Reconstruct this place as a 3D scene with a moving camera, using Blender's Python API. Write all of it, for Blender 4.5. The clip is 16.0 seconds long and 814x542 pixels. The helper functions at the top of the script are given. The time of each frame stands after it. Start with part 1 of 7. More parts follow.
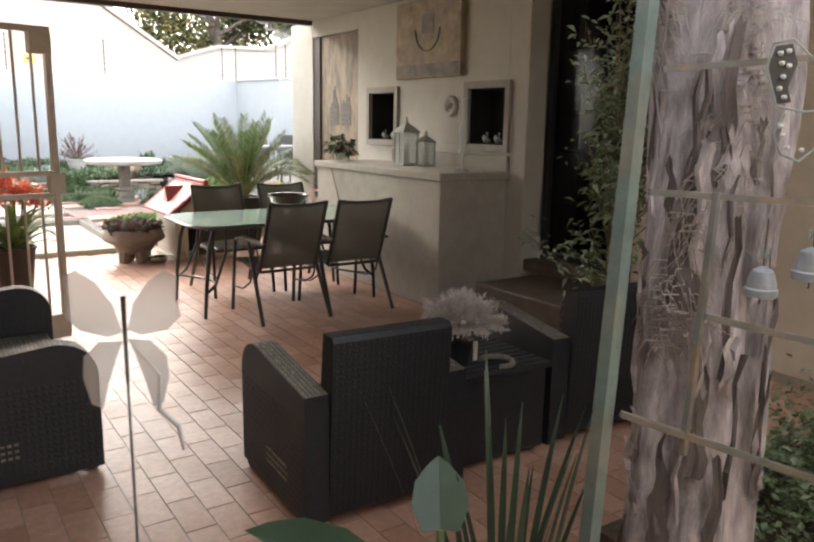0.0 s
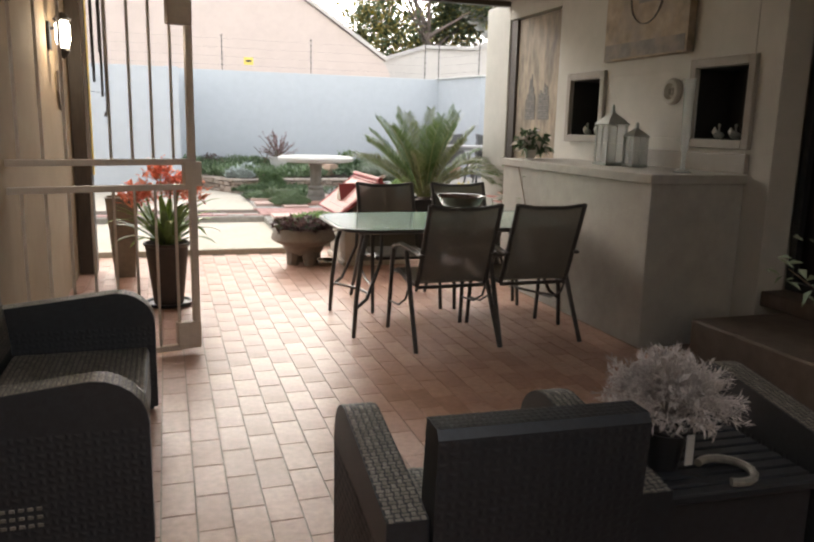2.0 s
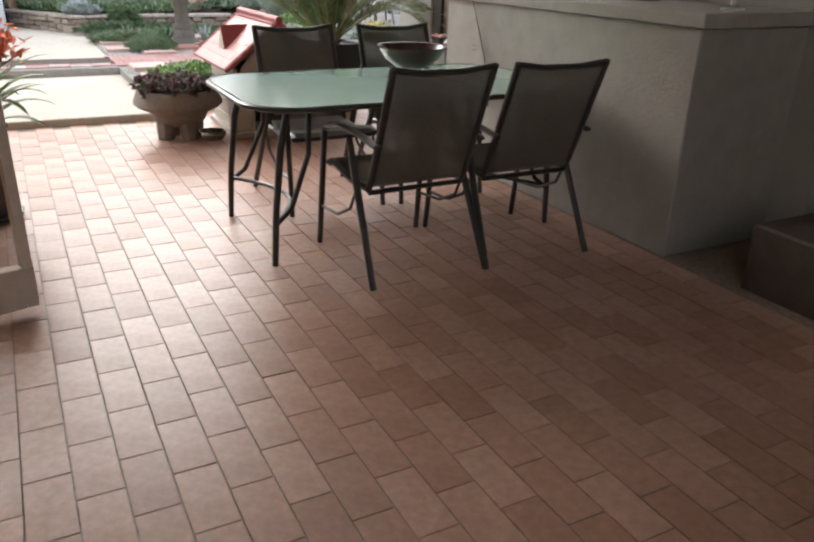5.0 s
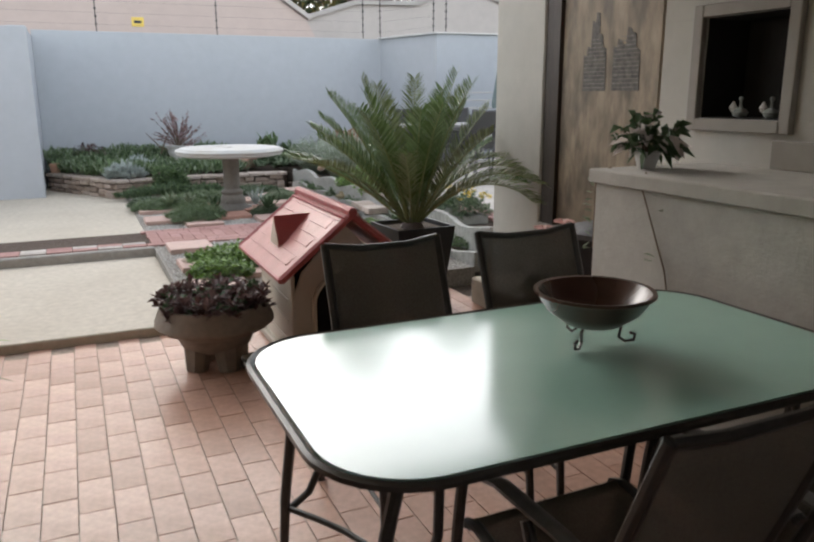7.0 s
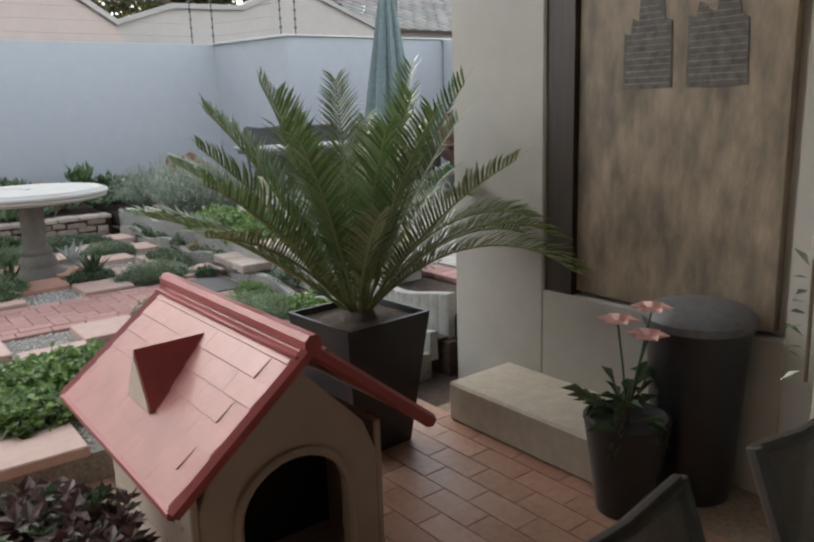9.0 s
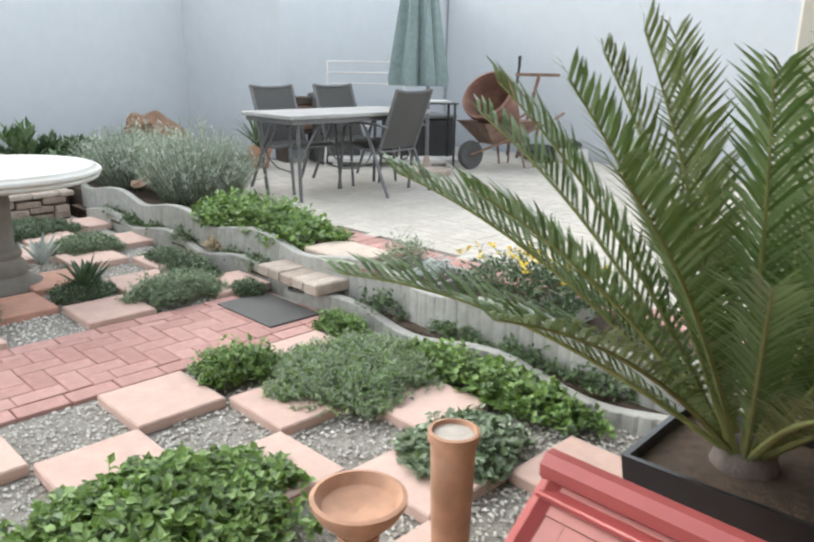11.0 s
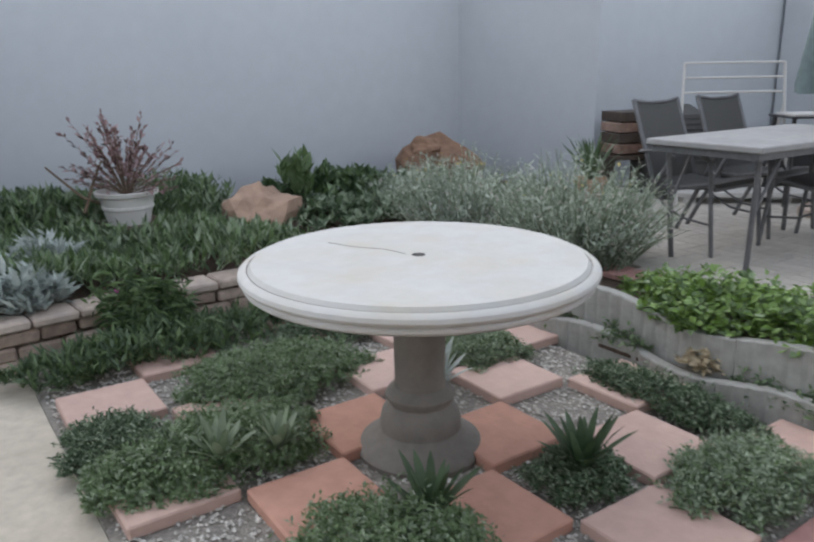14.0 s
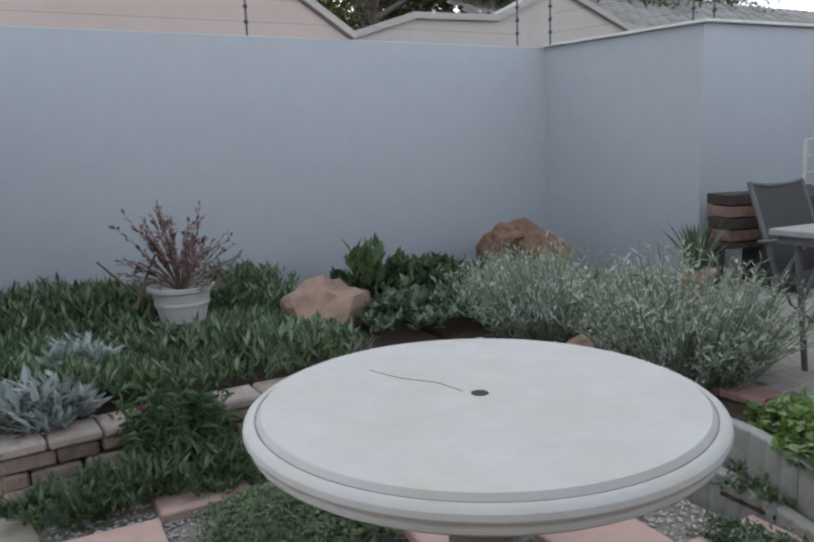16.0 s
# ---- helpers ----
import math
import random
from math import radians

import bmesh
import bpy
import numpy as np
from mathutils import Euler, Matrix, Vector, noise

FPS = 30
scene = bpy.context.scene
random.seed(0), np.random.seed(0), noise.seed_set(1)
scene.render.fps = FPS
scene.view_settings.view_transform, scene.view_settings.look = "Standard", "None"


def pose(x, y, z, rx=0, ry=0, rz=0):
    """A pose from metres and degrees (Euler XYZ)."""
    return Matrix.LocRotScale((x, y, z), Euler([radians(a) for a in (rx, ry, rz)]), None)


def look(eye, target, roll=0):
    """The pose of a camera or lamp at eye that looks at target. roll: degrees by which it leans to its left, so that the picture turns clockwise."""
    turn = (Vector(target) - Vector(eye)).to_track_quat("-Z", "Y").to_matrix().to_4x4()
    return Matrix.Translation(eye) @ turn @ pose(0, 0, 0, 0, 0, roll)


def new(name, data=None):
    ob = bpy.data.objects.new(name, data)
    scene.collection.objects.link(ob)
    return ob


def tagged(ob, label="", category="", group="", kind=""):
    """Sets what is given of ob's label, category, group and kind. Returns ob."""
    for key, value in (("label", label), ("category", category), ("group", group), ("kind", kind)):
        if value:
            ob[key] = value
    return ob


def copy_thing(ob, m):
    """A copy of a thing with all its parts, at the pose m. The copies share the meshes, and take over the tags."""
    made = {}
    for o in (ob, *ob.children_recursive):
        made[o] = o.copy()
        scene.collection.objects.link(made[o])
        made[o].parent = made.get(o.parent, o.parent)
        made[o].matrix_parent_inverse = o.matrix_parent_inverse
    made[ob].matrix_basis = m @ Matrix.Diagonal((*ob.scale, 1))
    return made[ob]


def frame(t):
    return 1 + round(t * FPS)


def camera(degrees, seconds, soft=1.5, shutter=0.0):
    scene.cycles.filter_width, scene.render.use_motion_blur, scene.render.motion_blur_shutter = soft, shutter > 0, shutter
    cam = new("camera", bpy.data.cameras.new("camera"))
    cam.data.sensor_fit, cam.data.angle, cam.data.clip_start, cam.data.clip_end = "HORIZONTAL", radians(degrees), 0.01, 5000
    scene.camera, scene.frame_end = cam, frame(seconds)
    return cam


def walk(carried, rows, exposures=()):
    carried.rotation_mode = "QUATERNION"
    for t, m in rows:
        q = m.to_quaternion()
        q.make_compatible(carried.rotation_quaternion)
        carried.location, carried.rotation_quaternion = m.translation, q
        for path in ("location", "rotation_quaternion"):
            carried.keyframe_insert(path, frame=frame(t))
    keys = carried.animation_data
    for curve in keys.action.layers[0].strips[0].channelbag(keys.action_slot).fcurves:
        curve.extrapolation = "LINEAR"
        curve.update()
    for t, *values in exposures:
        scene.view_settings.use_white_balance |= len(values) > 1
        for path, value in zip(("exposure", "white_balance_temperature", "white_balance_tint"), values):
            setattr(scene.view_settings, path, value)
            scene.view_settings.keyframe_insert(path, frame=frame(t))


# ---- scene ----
cam = camera(57.9, 16.0, soft=2.3, shutter=0.15)
PATH = [
    (0, (1.064, 0.98, 1.518), (2.163, 2.605, 1.129), 1.0),
    (0.5, (1.34, 1.122, 1.485), (2.401, 2.773, 1.101), 1.1),
    (1, (1.565, 1.326, 1.448), (2.483, 3.062, 1.068), 1.2),
    (1.5, (1.714, 1.566, 1.419), (2.415, 3.401, 1.044), 1.0),
    (2, (1.744, 1.858, 1.396), (2.354, 3.724, 1.011), 1.4),
    (2.5, (1.785, 2.115, 1.372), (2.403, 3.979, 0.991), 1.3),
    (3, (1.942, 2.334, 1.311), (2.886, 4.058, 0.944), 1.2),
    (3.2, (1.968, 2.411, 1.303), (3.007, 4.081, 0.941), 1.2),
    (5.3, (1.942, 3.69, 1.338), (2.776, 5.317, 0.527), 1.8),
    (5.5, (1.936, 3.869, 1.322), (2.753, 5.516, 0.535), 1.7),
    (6, (2.083, 4.283, 1.34), (2.876, 5.944, 0.557), 1.2),
    (6.5, (2.243, 4.689, 1.412), (3.042, 6.395, 0.741), 0.7),
    (7, (2.405, 5.182, 1.482), (3.2, 6.956, 1.016), -0.2),
    (7.5, (2.561, 5.681, 1.499), (3.343, 7.458, 1.02), -1.0),
    (8, (2.617, 6.149, 1.479), (3.438, 7.912, 1.013), -0.2),
    (8.2, (2.677, 6.385, 1.454), (3.58, 8.11, 0.993), -0.8),
    (10.3, (2.863, 8.568, 1.495), (4.231, 9.948, 1.02), 0.6),
    (10.5, (2.857, 8.788, 1.498), (4.214, 10.157, 0.965), 0.5),
    (11, (2.787, 9.282, 1.51), (4.152, 10.638, 0.965), 1.0),
    (11.5, (2.782, 9.748, 1.471), (4.161, 11.09, 0.929), 0.8),
    (12, (2.739, 10.237, 1.475), (4.113, 11.583, 0.927), 0.9),
    (12.5, (2.666, 10.743, 1.508), (4.024, 12.103, 0.954), 0.6),
    (13, (2.652, 11.208, 1.492), (3.991, 12.587, 0.941), 0.2),
    (13.5, (2.622, 11.652, 1.494), (3.883, 13.107, 0.952), -0.4),
    (14, (2.638, 12.049, 1.52), (3.736, 13.633, 0.984), -0.9),
    (14.5, (2.681, 12.353, 1.578), (3.615, 14.056, 1.099), -1.3),
    (15, (2.664, 12.481, 1.58), (3.6, 14.221, 1.266), -1.2),
    (15.5, (2.727, 12.484, 1.573), (3.649, 14.23, 1.257), -1.7),
    (16, (3.056, 12.489, 1.533), (3.972, 14.237, 1.209), -2.0),
]
walk(cam, [(t, look(eye, target, roll)) for t, eye, target, roll in PATH],
     [(0, 3.15, 6950, 10), (0.5, 3.1, 6950, 10), (1.5, 2.8, 7100, 10), (2.5, 2.52, 6950, 10), (3, 2.47, 6850, 10), (5.5, 2.65, 6450, 10), (6.5, 2.2, 6500, 10), (7, 1.88, 6550, 10), (7.5, 1.6, 6550, 10), (8, 1.3, 6500, 10), (8.2, 1.3, 6500, 10), (9.2, 1.95, 6550, 8), (10.3, 2.6, 6600, 6), (11, 2.5, 6700, 6), (11.5, 2.2, 6650, 7), (12, 1.88, 6550, 8), (12.5, 1.7, 6450, 9), (14, 1.7, 6400, 11), (15, 1.55, 6300, 10.5), (16, 1.35, 6300, 10.5)])

# ---- world, sun, exposure ----
SUN_EL, SUN_ROT = radians(24), radians(-8)
world = bpy.data.worlds.new("sky_world")
scene.world = world
world.use_nodes = True
wn = world.node_tree
sky = wn.nodes.new("ShaderNodeTexSky")
sky.sky_type, sky.sun_disc = "NISHITA", False
sky.sun_elevation, sky.sun_rotation = SUN_EL, SUN_ROT
sky.air_density, sky.dust_density, sky.ozone_density = 1.0, 1.2, 1.0
grey = wn.nodes.new("ShaderNodeHueSaturation")
grey.inputs["Saturation"].default_value = 0.3
wn.links.new(sky.outputs[0], grey.inputs["Color"])
wn.links.new(grey.outputs[0], wn.nodes["Background"].inputs[0])
wn.nodes["Background"].inputs[1].default_value = 0.15
sun = new("sun", bpy.data.lights.new("sun", "SUN"))
sun.data.energy, sun.data.angle, sun.data.color = 0.5, radians(75), (1.0, 0.93, 0.84)
sd = Vector((math.sin(SUN_ROT) * math.cos(SUN_EL), math.cos(SUN_ROT) * math.cos(SUN_EL), math.sin(SUN_EL)))
sun.matrix_world = look(tuple(sd * 30), (0, 0, 0))


# ---- materials ----
def mat(name, base, rough=0.7, vary=0.25, scale=14.0, bump=0.15, metal=0.0, per=0.0, isl=0.0, stain=0.25, stain_col=None, spec=0.5,
        big=1.6, stretch=(1, 1, 1), coat=0.0, trans=0.0, bscale=None):
    m = bpy.data.materials.new(name)
    m.use_nodes = True
    t = m.node_tree
    N, L = t.nodes, t.links
    b = N["Principled BSDF"]
    tc = N.new("ShaderNodeTexCoord")
    mp = N.new("ShaderNodeMapping")
    mp.inputs["Scale"].default_value = stretch
    L.new(tc.outputs["Object"], mp.inputs[0])

    def nz(sc, det=5.0, ro=0.6):
        n = N.new("ShaderNodeTexNoise")
        n.inputs["Scale"].default_value, n.inputs["Detail"].default_value, n.inputs["Roughness"].default_value = sc, det, ro
        L.new(mp.outputs[0], n.inputs["Vector"])
        return n

    def mix(fac, a, c, kind="MIX"):
        x = N.new("ShaderNodeMix")
        x.data_type, x.blend_type = "RGBA", kind
        if hasattr(fac, "links"):
            L.new(fac, x.inputs[0])
        else:
            x.inputs[0].default_value = fac
        for i, v in ((6, a), (7, c)):
            if hasattr(v, "links"):
                L.new(v, x.inputs[i])
            else:
                x.inputs[i].default_value = (*v, 1)
        return x.outputs[2]

    def ramp(src, lo, hi):
        r = N.new("ShaderNodeMapRange")
        r.inputs[1].default_value, r.inputs[2].default_value = lo, hi
        L.new(src, r.inputs[0])
        return r.outputs[0]
    fine, large = nz(scale), nz(big, 3.0)
    dark = tuple(v * (1 - vary) for v in base)
    lite = tuple(min(1, v * (1 + vary)) for v in base)
    col = mix(ramp(fine.outputs[0], 0.3, 0.7), dark, lite)
    sc = stain_col or tuple(v * 0.6 for v in base)
    f = N.new("ShaderNodeMath")
    f.operation = "MULTIPLY"
    f.inputs[1].default_value = stain
    L.new(ramp(large.outputs[0], 0.45, 0.75), f.inputs[0])
    col = mix(f.outputs[0], col, sc)
    if per or isl:
        src = N.new("ShaderNodeObjectInfo").outputs["Random"] if per else N.new("ShaderNodeNewGeometry").outputs["Random Per Island"]
        a = per or isl
        h = N.new("ShaderNodeHueSaturation")
        r = N.new("ShaderNodeMapRange")
        r.inputs[3].default_value, r.inputs[4].default_value = 1 - a, 1 + a
        L.new(src, r.inputs[0])
        L.new(r.outputs[0], h.inputs["Value"])
        r2 = N.new("ShaderNodeMapRange")
        r2.inputs[3].default_value, r2.inputs[4].default_value = 1 + a * 0.5, 1 - a * 0.5
        L.new(src, r2.inputs[0])
        L.new(r2.outputs[0], h.inputs["Saturation"])
        L.new(col, h.inputs["Color"])
        col = h.outputs[0]
    L.new(col, b.inputs["Base Color"])
    r = N.new("ShaderNodeMapRange")
    r.inputs[3].default_value, r.inputs[4].default_value = max(0.02, rough - 0.12), min(1, rough + 0.1)
    L.new(large.outputs[0], r.inputs[0])
    L.new(r.outputs[0], b.inputs["Roughness"])
    b.inputs["Metallic"].default_value = metal
    b.inputs["Specular IOR Level"].default_value = spec
    b.inputs["Coat Weight"].default_value = coat
    b.inputs["Coat IOR"].default_value = 1.8
    b.inputs["Coat Roughness"].default_value = 0.03 if coat > 0.9 else 0.16
    if trans:
        b.inputs["Subsurface Weight"].default_value = 0.0
    if bump:
        bp = N.new("ShaderNodeBump")
        bp.inputs["Strength"].default_value, bp.inputs["Distance"].default_value = bump, 0.01
        bn = nz(bscale or scale * 3, 4.0, 0.7)
        L.new(bn.outputs[0], bp.inputs["Height"])
        L.new(bp.outputs[0], b.inputs["Normal"])
    return m


def glass(name, col, rough=0.02, alpha=0.3):
    m = bpy.data.materials.new(name)
    m.use_nodes = True
    b = m.node_tree.nodes["Principled BSDF"]
    b.inputs["Base Color"].default_value = (*col, 1)
    b.inputs["Roughness"].default_value = rough
    b.inputs["Alpha"].default_value = alpha
    b.inputs["Specular IOR Level"].default_value = 0.6
    return m


def leafmat(name, base, isl=0.35, rough=0.5):
    m = mat(name, base, rough, 0.2, 9, 0.0, isl=isl, stain=0.15)
    b = m.node_tree.nodes["Principled BSDF"]
    out = m.node_tree.nodes["Material Output"]
    tr = m.node_tree.nodes.new("ShaderNodeBsdfTranslucent")
    mx = m.node_tree.nodes.new("ShaderNodeMixShader")
    mx.inputs[0].default_value = 0.25
    src = b.inputs["Base Color"].links[0].from_socket
    m.node_tree.links.new(src, tr.inputs[0])
    m.node_tree.links.new(b.outputs[0], mx.inputs[1])
    m.node_tree.links.new(tr.outputs[0], mx.inputs[2])
    m.node_tree.links.new(mx.outputs[0], out.inputs[0])
    return m


M_TILE = mat("tile_terracotta", (0.44, 0.26, 0.19), 0.40, 0.15, 30, 0.05, per=0.14, spec=0.45, stain=0.35, stain_col=(0.25, 0.12, 0.08), big=2.2)
M_TILE2 = mat("tile_terracotta_far", (0.44, 0.26, 0.19), 0.40, 0.15, 30, 0.05, isl=0.14, spec=0.45, stain=0.35, stain_col=(0.25, 0.12, 0.08), big=2.2)
M_GROUT = mat("grout", (0.30, 0.23, 0.18), 0.85, 0.3, 40, 0.3)
M_BLUE = mat("blue_grey_plaster", (0.415, 0.44, 0.47), 0.85, 0.03, 6, 0.12, stain=0.18, stain_col=(0.37, 0.40, 0.43), big=0.7, bscale=60)
M_COPE = mat("white_coping", (0.68, 0.68, 0.66), 0.8, 0.08, 12, 0.2)
M_PLAST = mat("greige_plaster", (0.38, 0.36, 0.32), 0.85, 0.09, 9, 0.42, stain=0.45, stain_col=(0.33, 0.31, 0.27), big=1.2, bscale=45)
M_PLAST2 = mat("smooth_greige_plaster", (0.44, 0.42, 0.375), 0.85, 0.05, 7, 0.12, stain=0.2, big=0.9, bscale=70)
M_FRAMEP = mat("taupe_paint", (0.27, 0.245, 0.215), 0.7, 0.06, 9, 0.1)
M_BEIGE = mat("beige_plaster", (0.54, 0.46, 0.365), 0.85, 0.06, 7, 0.15, stain=0.2)
M_TANWALL = mat("tan_plaster", (0.33, 0.25, 0.16), 0.85, 0.06, 7, 0.15, stain=0.2)
M_CONC = mat("pale_concrete", (0.50, 0.45, 0.37), 0.85, 0.12, 18, 0.3, stain=0.4, stain_col=(0.38, 0.33, 0.26), big=1.1)
M_SLAB = mat("pinkish_sand_slab", (0.46, 0.38, 0.32), 0.85, 0.12, 18, 0.3, stain=0.4, stain_col=(0.38, 0.31, 0.27), big=4)
M_KERB = mat("kerb_concrete", (0.36, 0.34, 0.31), 0.85, 0.15, 20, 0.3, stain=0.3)
M_EDGE = mat("grey_edging_block", (0.31, 0.31, 0.29), 0.85, 0.16, 16, 0.3, isl=0.12, stain=0.35, stain_col=(0.28, 0.27, 0.24))
M_SOIL = mat("dark_soil", (0.075, 0.05, 0.035), 0.95, 0.4, 30, 0.8)
M_GRAVEL = mat("pale_gravel", (0.52, 0.50, 0.46), 0.8, 0.1, 20, 0.0, isl=0.3)
M_GRAVB = mat("gravel_bed", (0.30, 0.28, 0.25), 0.9, 0.35, 70, 0.8)
M_PAVP = mat("pink_paver", (0.50, 0.35, 0.30), 0.8, 0.08, 16, 0.25, per=0.10, stain=0.3, stain_col=(0.44, 0.34, 0.29))
M_PAVT = mat("terracotta_paver", (0.43, 0.225, 0.165), 0.8, 0.1, 16, 0.25, per=0.10, stain=0.3)
M_BRICKP = mat("red_path_brick", (0.37, 0.20, 0.178), 0.8, 0.14, 22, 0.35, per=0.12, stain=0.55, stain_col=(0.31, 0.215, 0.19), big=3)
M_BRICKG = mat("grey_path_brick", (0.42, 0.38, 0.34), 0.8, 0.14, 22, 0.3, per=0.15, stain=0.3)
M_PATIO = mat("grey_patio_paver", (0.41, 0.385, 0.345), 0.85, 0.1, 20, 0.3, per=0.07, stain=0.3)
M_PATIO2 = mat("grey_patio_paver_far", (0.41, 0.385, 0.345), 0.85, 0.1, 20, 0.3, isl=0.07, stain=0.3)
M_BRICKW = mat("tan_wall_brick", (0.29, 0.225, 0.185), 0.9, 0.25, 20, 0.6, per=0.3, stain=0.6, stain_col=(0.25, 0.21, 0.17))
M_COPB = mat("brick_coping", (0.36, 0.30, 0.255), 0.9, 0.2, 18, 0.5, per=0.16, stain=0.5, stain_col=(0.30, 0.26, 0.24), big=5)
M_RUB = mat("black_rubber", (0.06, 0.06, 0.06), 0.7, 0.2, 60, 0.3)
M_SLING = mat("dark_sling_fabric", (0.16, 0.145, 0.12), 0.6, 0.25, 160, 0.4, bscale=300)
M_SLINGG = mat("grey_sling_fabric", (0.06, 0.059, 0.057), 0.7, 0.15, 160, 0.3)
M_DMET = mat("dark_powdercoat", (0.045, 0.043, 0.04), 0.35, 0.2, 30, 0.05)
M_GMET = mat("grey_weathered_metal", (0.11, 0.11, 0.115), 0.5, 0.2, 30, 0.1)
M_ARM = mat("worn_arm_paint", (0.14, 0.14, 0.135), 0.3, 0.2, 30, 0.05)
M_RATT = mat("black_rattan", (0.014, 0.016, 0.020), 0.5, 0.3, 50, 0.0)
# paler copy of the black rattan, with light on upward faces put into it
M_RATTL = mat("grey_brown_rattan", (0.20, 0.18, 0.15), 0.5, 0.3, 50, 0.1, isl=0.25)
M_TGLASS = mat("frosted_green_glass", (0.33, 0.53, 0.45), 0.12, 0.03, 4, 0.0, stain=0.0, spec=0.6, coat=0.5)
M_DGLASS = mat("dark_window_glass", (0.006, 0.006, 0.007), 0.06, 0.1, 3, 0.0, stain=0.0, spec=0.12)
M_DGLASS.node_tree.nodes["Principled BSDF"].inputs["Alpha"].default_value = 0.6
# near-black: the shade inside recesses and holes, put into the colour
M_RECESS_SHADE = mat("painted_recess_shade", (0.015, 0.014, 0.013), 0.8, 0.2, 8, 0.1)
M_WOODB = mat("weathered_board", (0.25, 0.195, 0.135), 0.65, 0.45, 6, 0.4, stain=0.9, stain_col=(0.10, 0.08, 0.065), stretch=(1.6, 1.6, 0.6), big=5, per=0.0)
M_BROWNST = mat("brown_stone_step", (0.10, 0.075, 0.06), 0.7, 0.25, 9, 0.2, stain=0.5)
M_DWOOD = mat("dark_wood_trim", (0.045, 0.032, 0.024), 0.5, 0.3, 12, 0.2, stretch=(4, 4, 0.4))
M_CREAM = mat("cream_gate_paint", (0.56, 0.47, 0.38), 0.45, 0.08, 20, 0.08, stain=0.2)
M_WHITEC = mat("white_cast_concrete", (0.475, 0.475, 0.46), 0.75, 0.05, 10, 0.15, stain=0.6, stain_col=(0.45, 0.415, 0.33), big=4.5)
M_TABT = mat("weathered_grey_top", (0.26, 0.26, 0.26), 0.7, 0.12, 14, 0.15, stain=0.4)
M_PED = mat("grey_cast_concrete", (0.17, 0.155, 0.135), 0.85, 0.12, 20, 0.3, stain=0.3)
M_PLANTER = mat("brown_cast_planter", (0.20, 0.165, 0.13), 0.75, 0.15, 20, 0.3, stain=0.3)
M_TERRA = mat("terracotta", (0.42, 0.235, 0.155), 0.85, 0.18, 14, 0.25, stain=0.45, stain_col=(0.36, 0.27, 0.21))
M_TERRAD = mat("old_terracotta", (0.17, 0.085, 0.068), 0.8, 0.2, 10, 0.3, stain=0.6, stain_col=(0.30, 0.20, 0.13), big=5)
M_REDPL = mat("red_moulded_plastic", (0.30, 0.06, 0.06), 0.45, 0.1, 10, 0.08, stain=0.4, stain_col=(0.45, 0.20, 0.18))
M_ROOFPL = mat("faded_red_plastic", (0.36, 0.135, 0.12), 0.45, 0.12, 8, 0.1, stain=0.4, stain_col=(0.40, 0.21, 0.19))
M_BEIPL = mat("beige_plastic", (0.42, 0.37, 0.30), 0.5, 0.05, 10, 0.08, stain=0.3)
M_BLKP = mat("black_plastic", (0.02, 0.02, 0.022), 0.4, 0.2, 20, 0.05)
M_STEEL = mat("steel", (0.32, 0.31, 0.29), 0.25, 0.1, 20, 0.0, metal=1.0)
M_WHITEP = mat("white_plastic", (0.52, 0.51, 0.49), 0.45, 0.04, 10, 0.05, stain=0.15)
M_WOODBOWL = mat("dark_brown_bowl", (0.07, 0.035, 0.025), 0.3, 0.2, 14, 0.05)
M_UMB = mat("green_canvas", (0.15, 0.195, 0.198), 0.85, 0.15, 20, 0.15, stain=0.3, stain_col=(0.21, 0.28, 0.26))
M_RUST = mat("rusty_metal", (0.16, 0.095, 0.07), 0.75, 0.35, 14, 0.3, stain=0.5, stain_col=(0.38, 0.33, 0.28))
M_ROCK = mat("sandstone_rock", (0.33, 0.225, 0.165), 0.9, 0.25, 8, 0.7, stain=0.5, stain_col=(0.30, 0.20, 0.14), big=4)
M_ROCKD = mat("brown_rock", (0.22, 0.13, 0.085), 0.9, 0.3, 9, 0.8, stain=0.4, big=4)
M_PINKW = mat("pink_render", (0.52, 0.43, 0.39), 0.9, 0.04, 4, 0.05, stain=0.12)
M_CREAMW = mat("cream_render", (0.46, 0.425, 0.40), 0.9, 0.04, 4, 0.05, stain=0.15)
M_GREYW = mat("grey_render", (0.40, 0.38, 0.36), 0.9, 0.04, 4, 0.05)
M_ROOFT = mat("grey_roof_tile", (0.28, 0.27, 0.25), 0.8, 0.15, 12, 0.3, isl=0.2)
M_LEAF = leafmat("mid_green_leaf", (0.135, 0.205, 0.09))
M_LEAFK = leafmat("deep_green_blade", (0.035, 0.06, 0.035), 0.5, 0.35)
M_LEAFSH = leafmat("glossy_shrub_leaf", (0.17, 0.215, 0.11), 0.6, 0.25)
M_LEAFD = leafmat("dark_green_leaf", (0.07, 0.115, 0.055))
M_LEAFB = leafmat("bright_green_leaf", (0.18, 0.29, 0.075))
M_LEAFG = leafmat("grey_green_leaf", (0.24, 0.30, 0.20))
M_LEAFS = leafmat("silver_leaf", (0.40, 0.45, 0.43), 0.2)
M_LEAFR = leafmat("dark_purple_leaf", (0.10, 0.055, 0.05), 0.5)
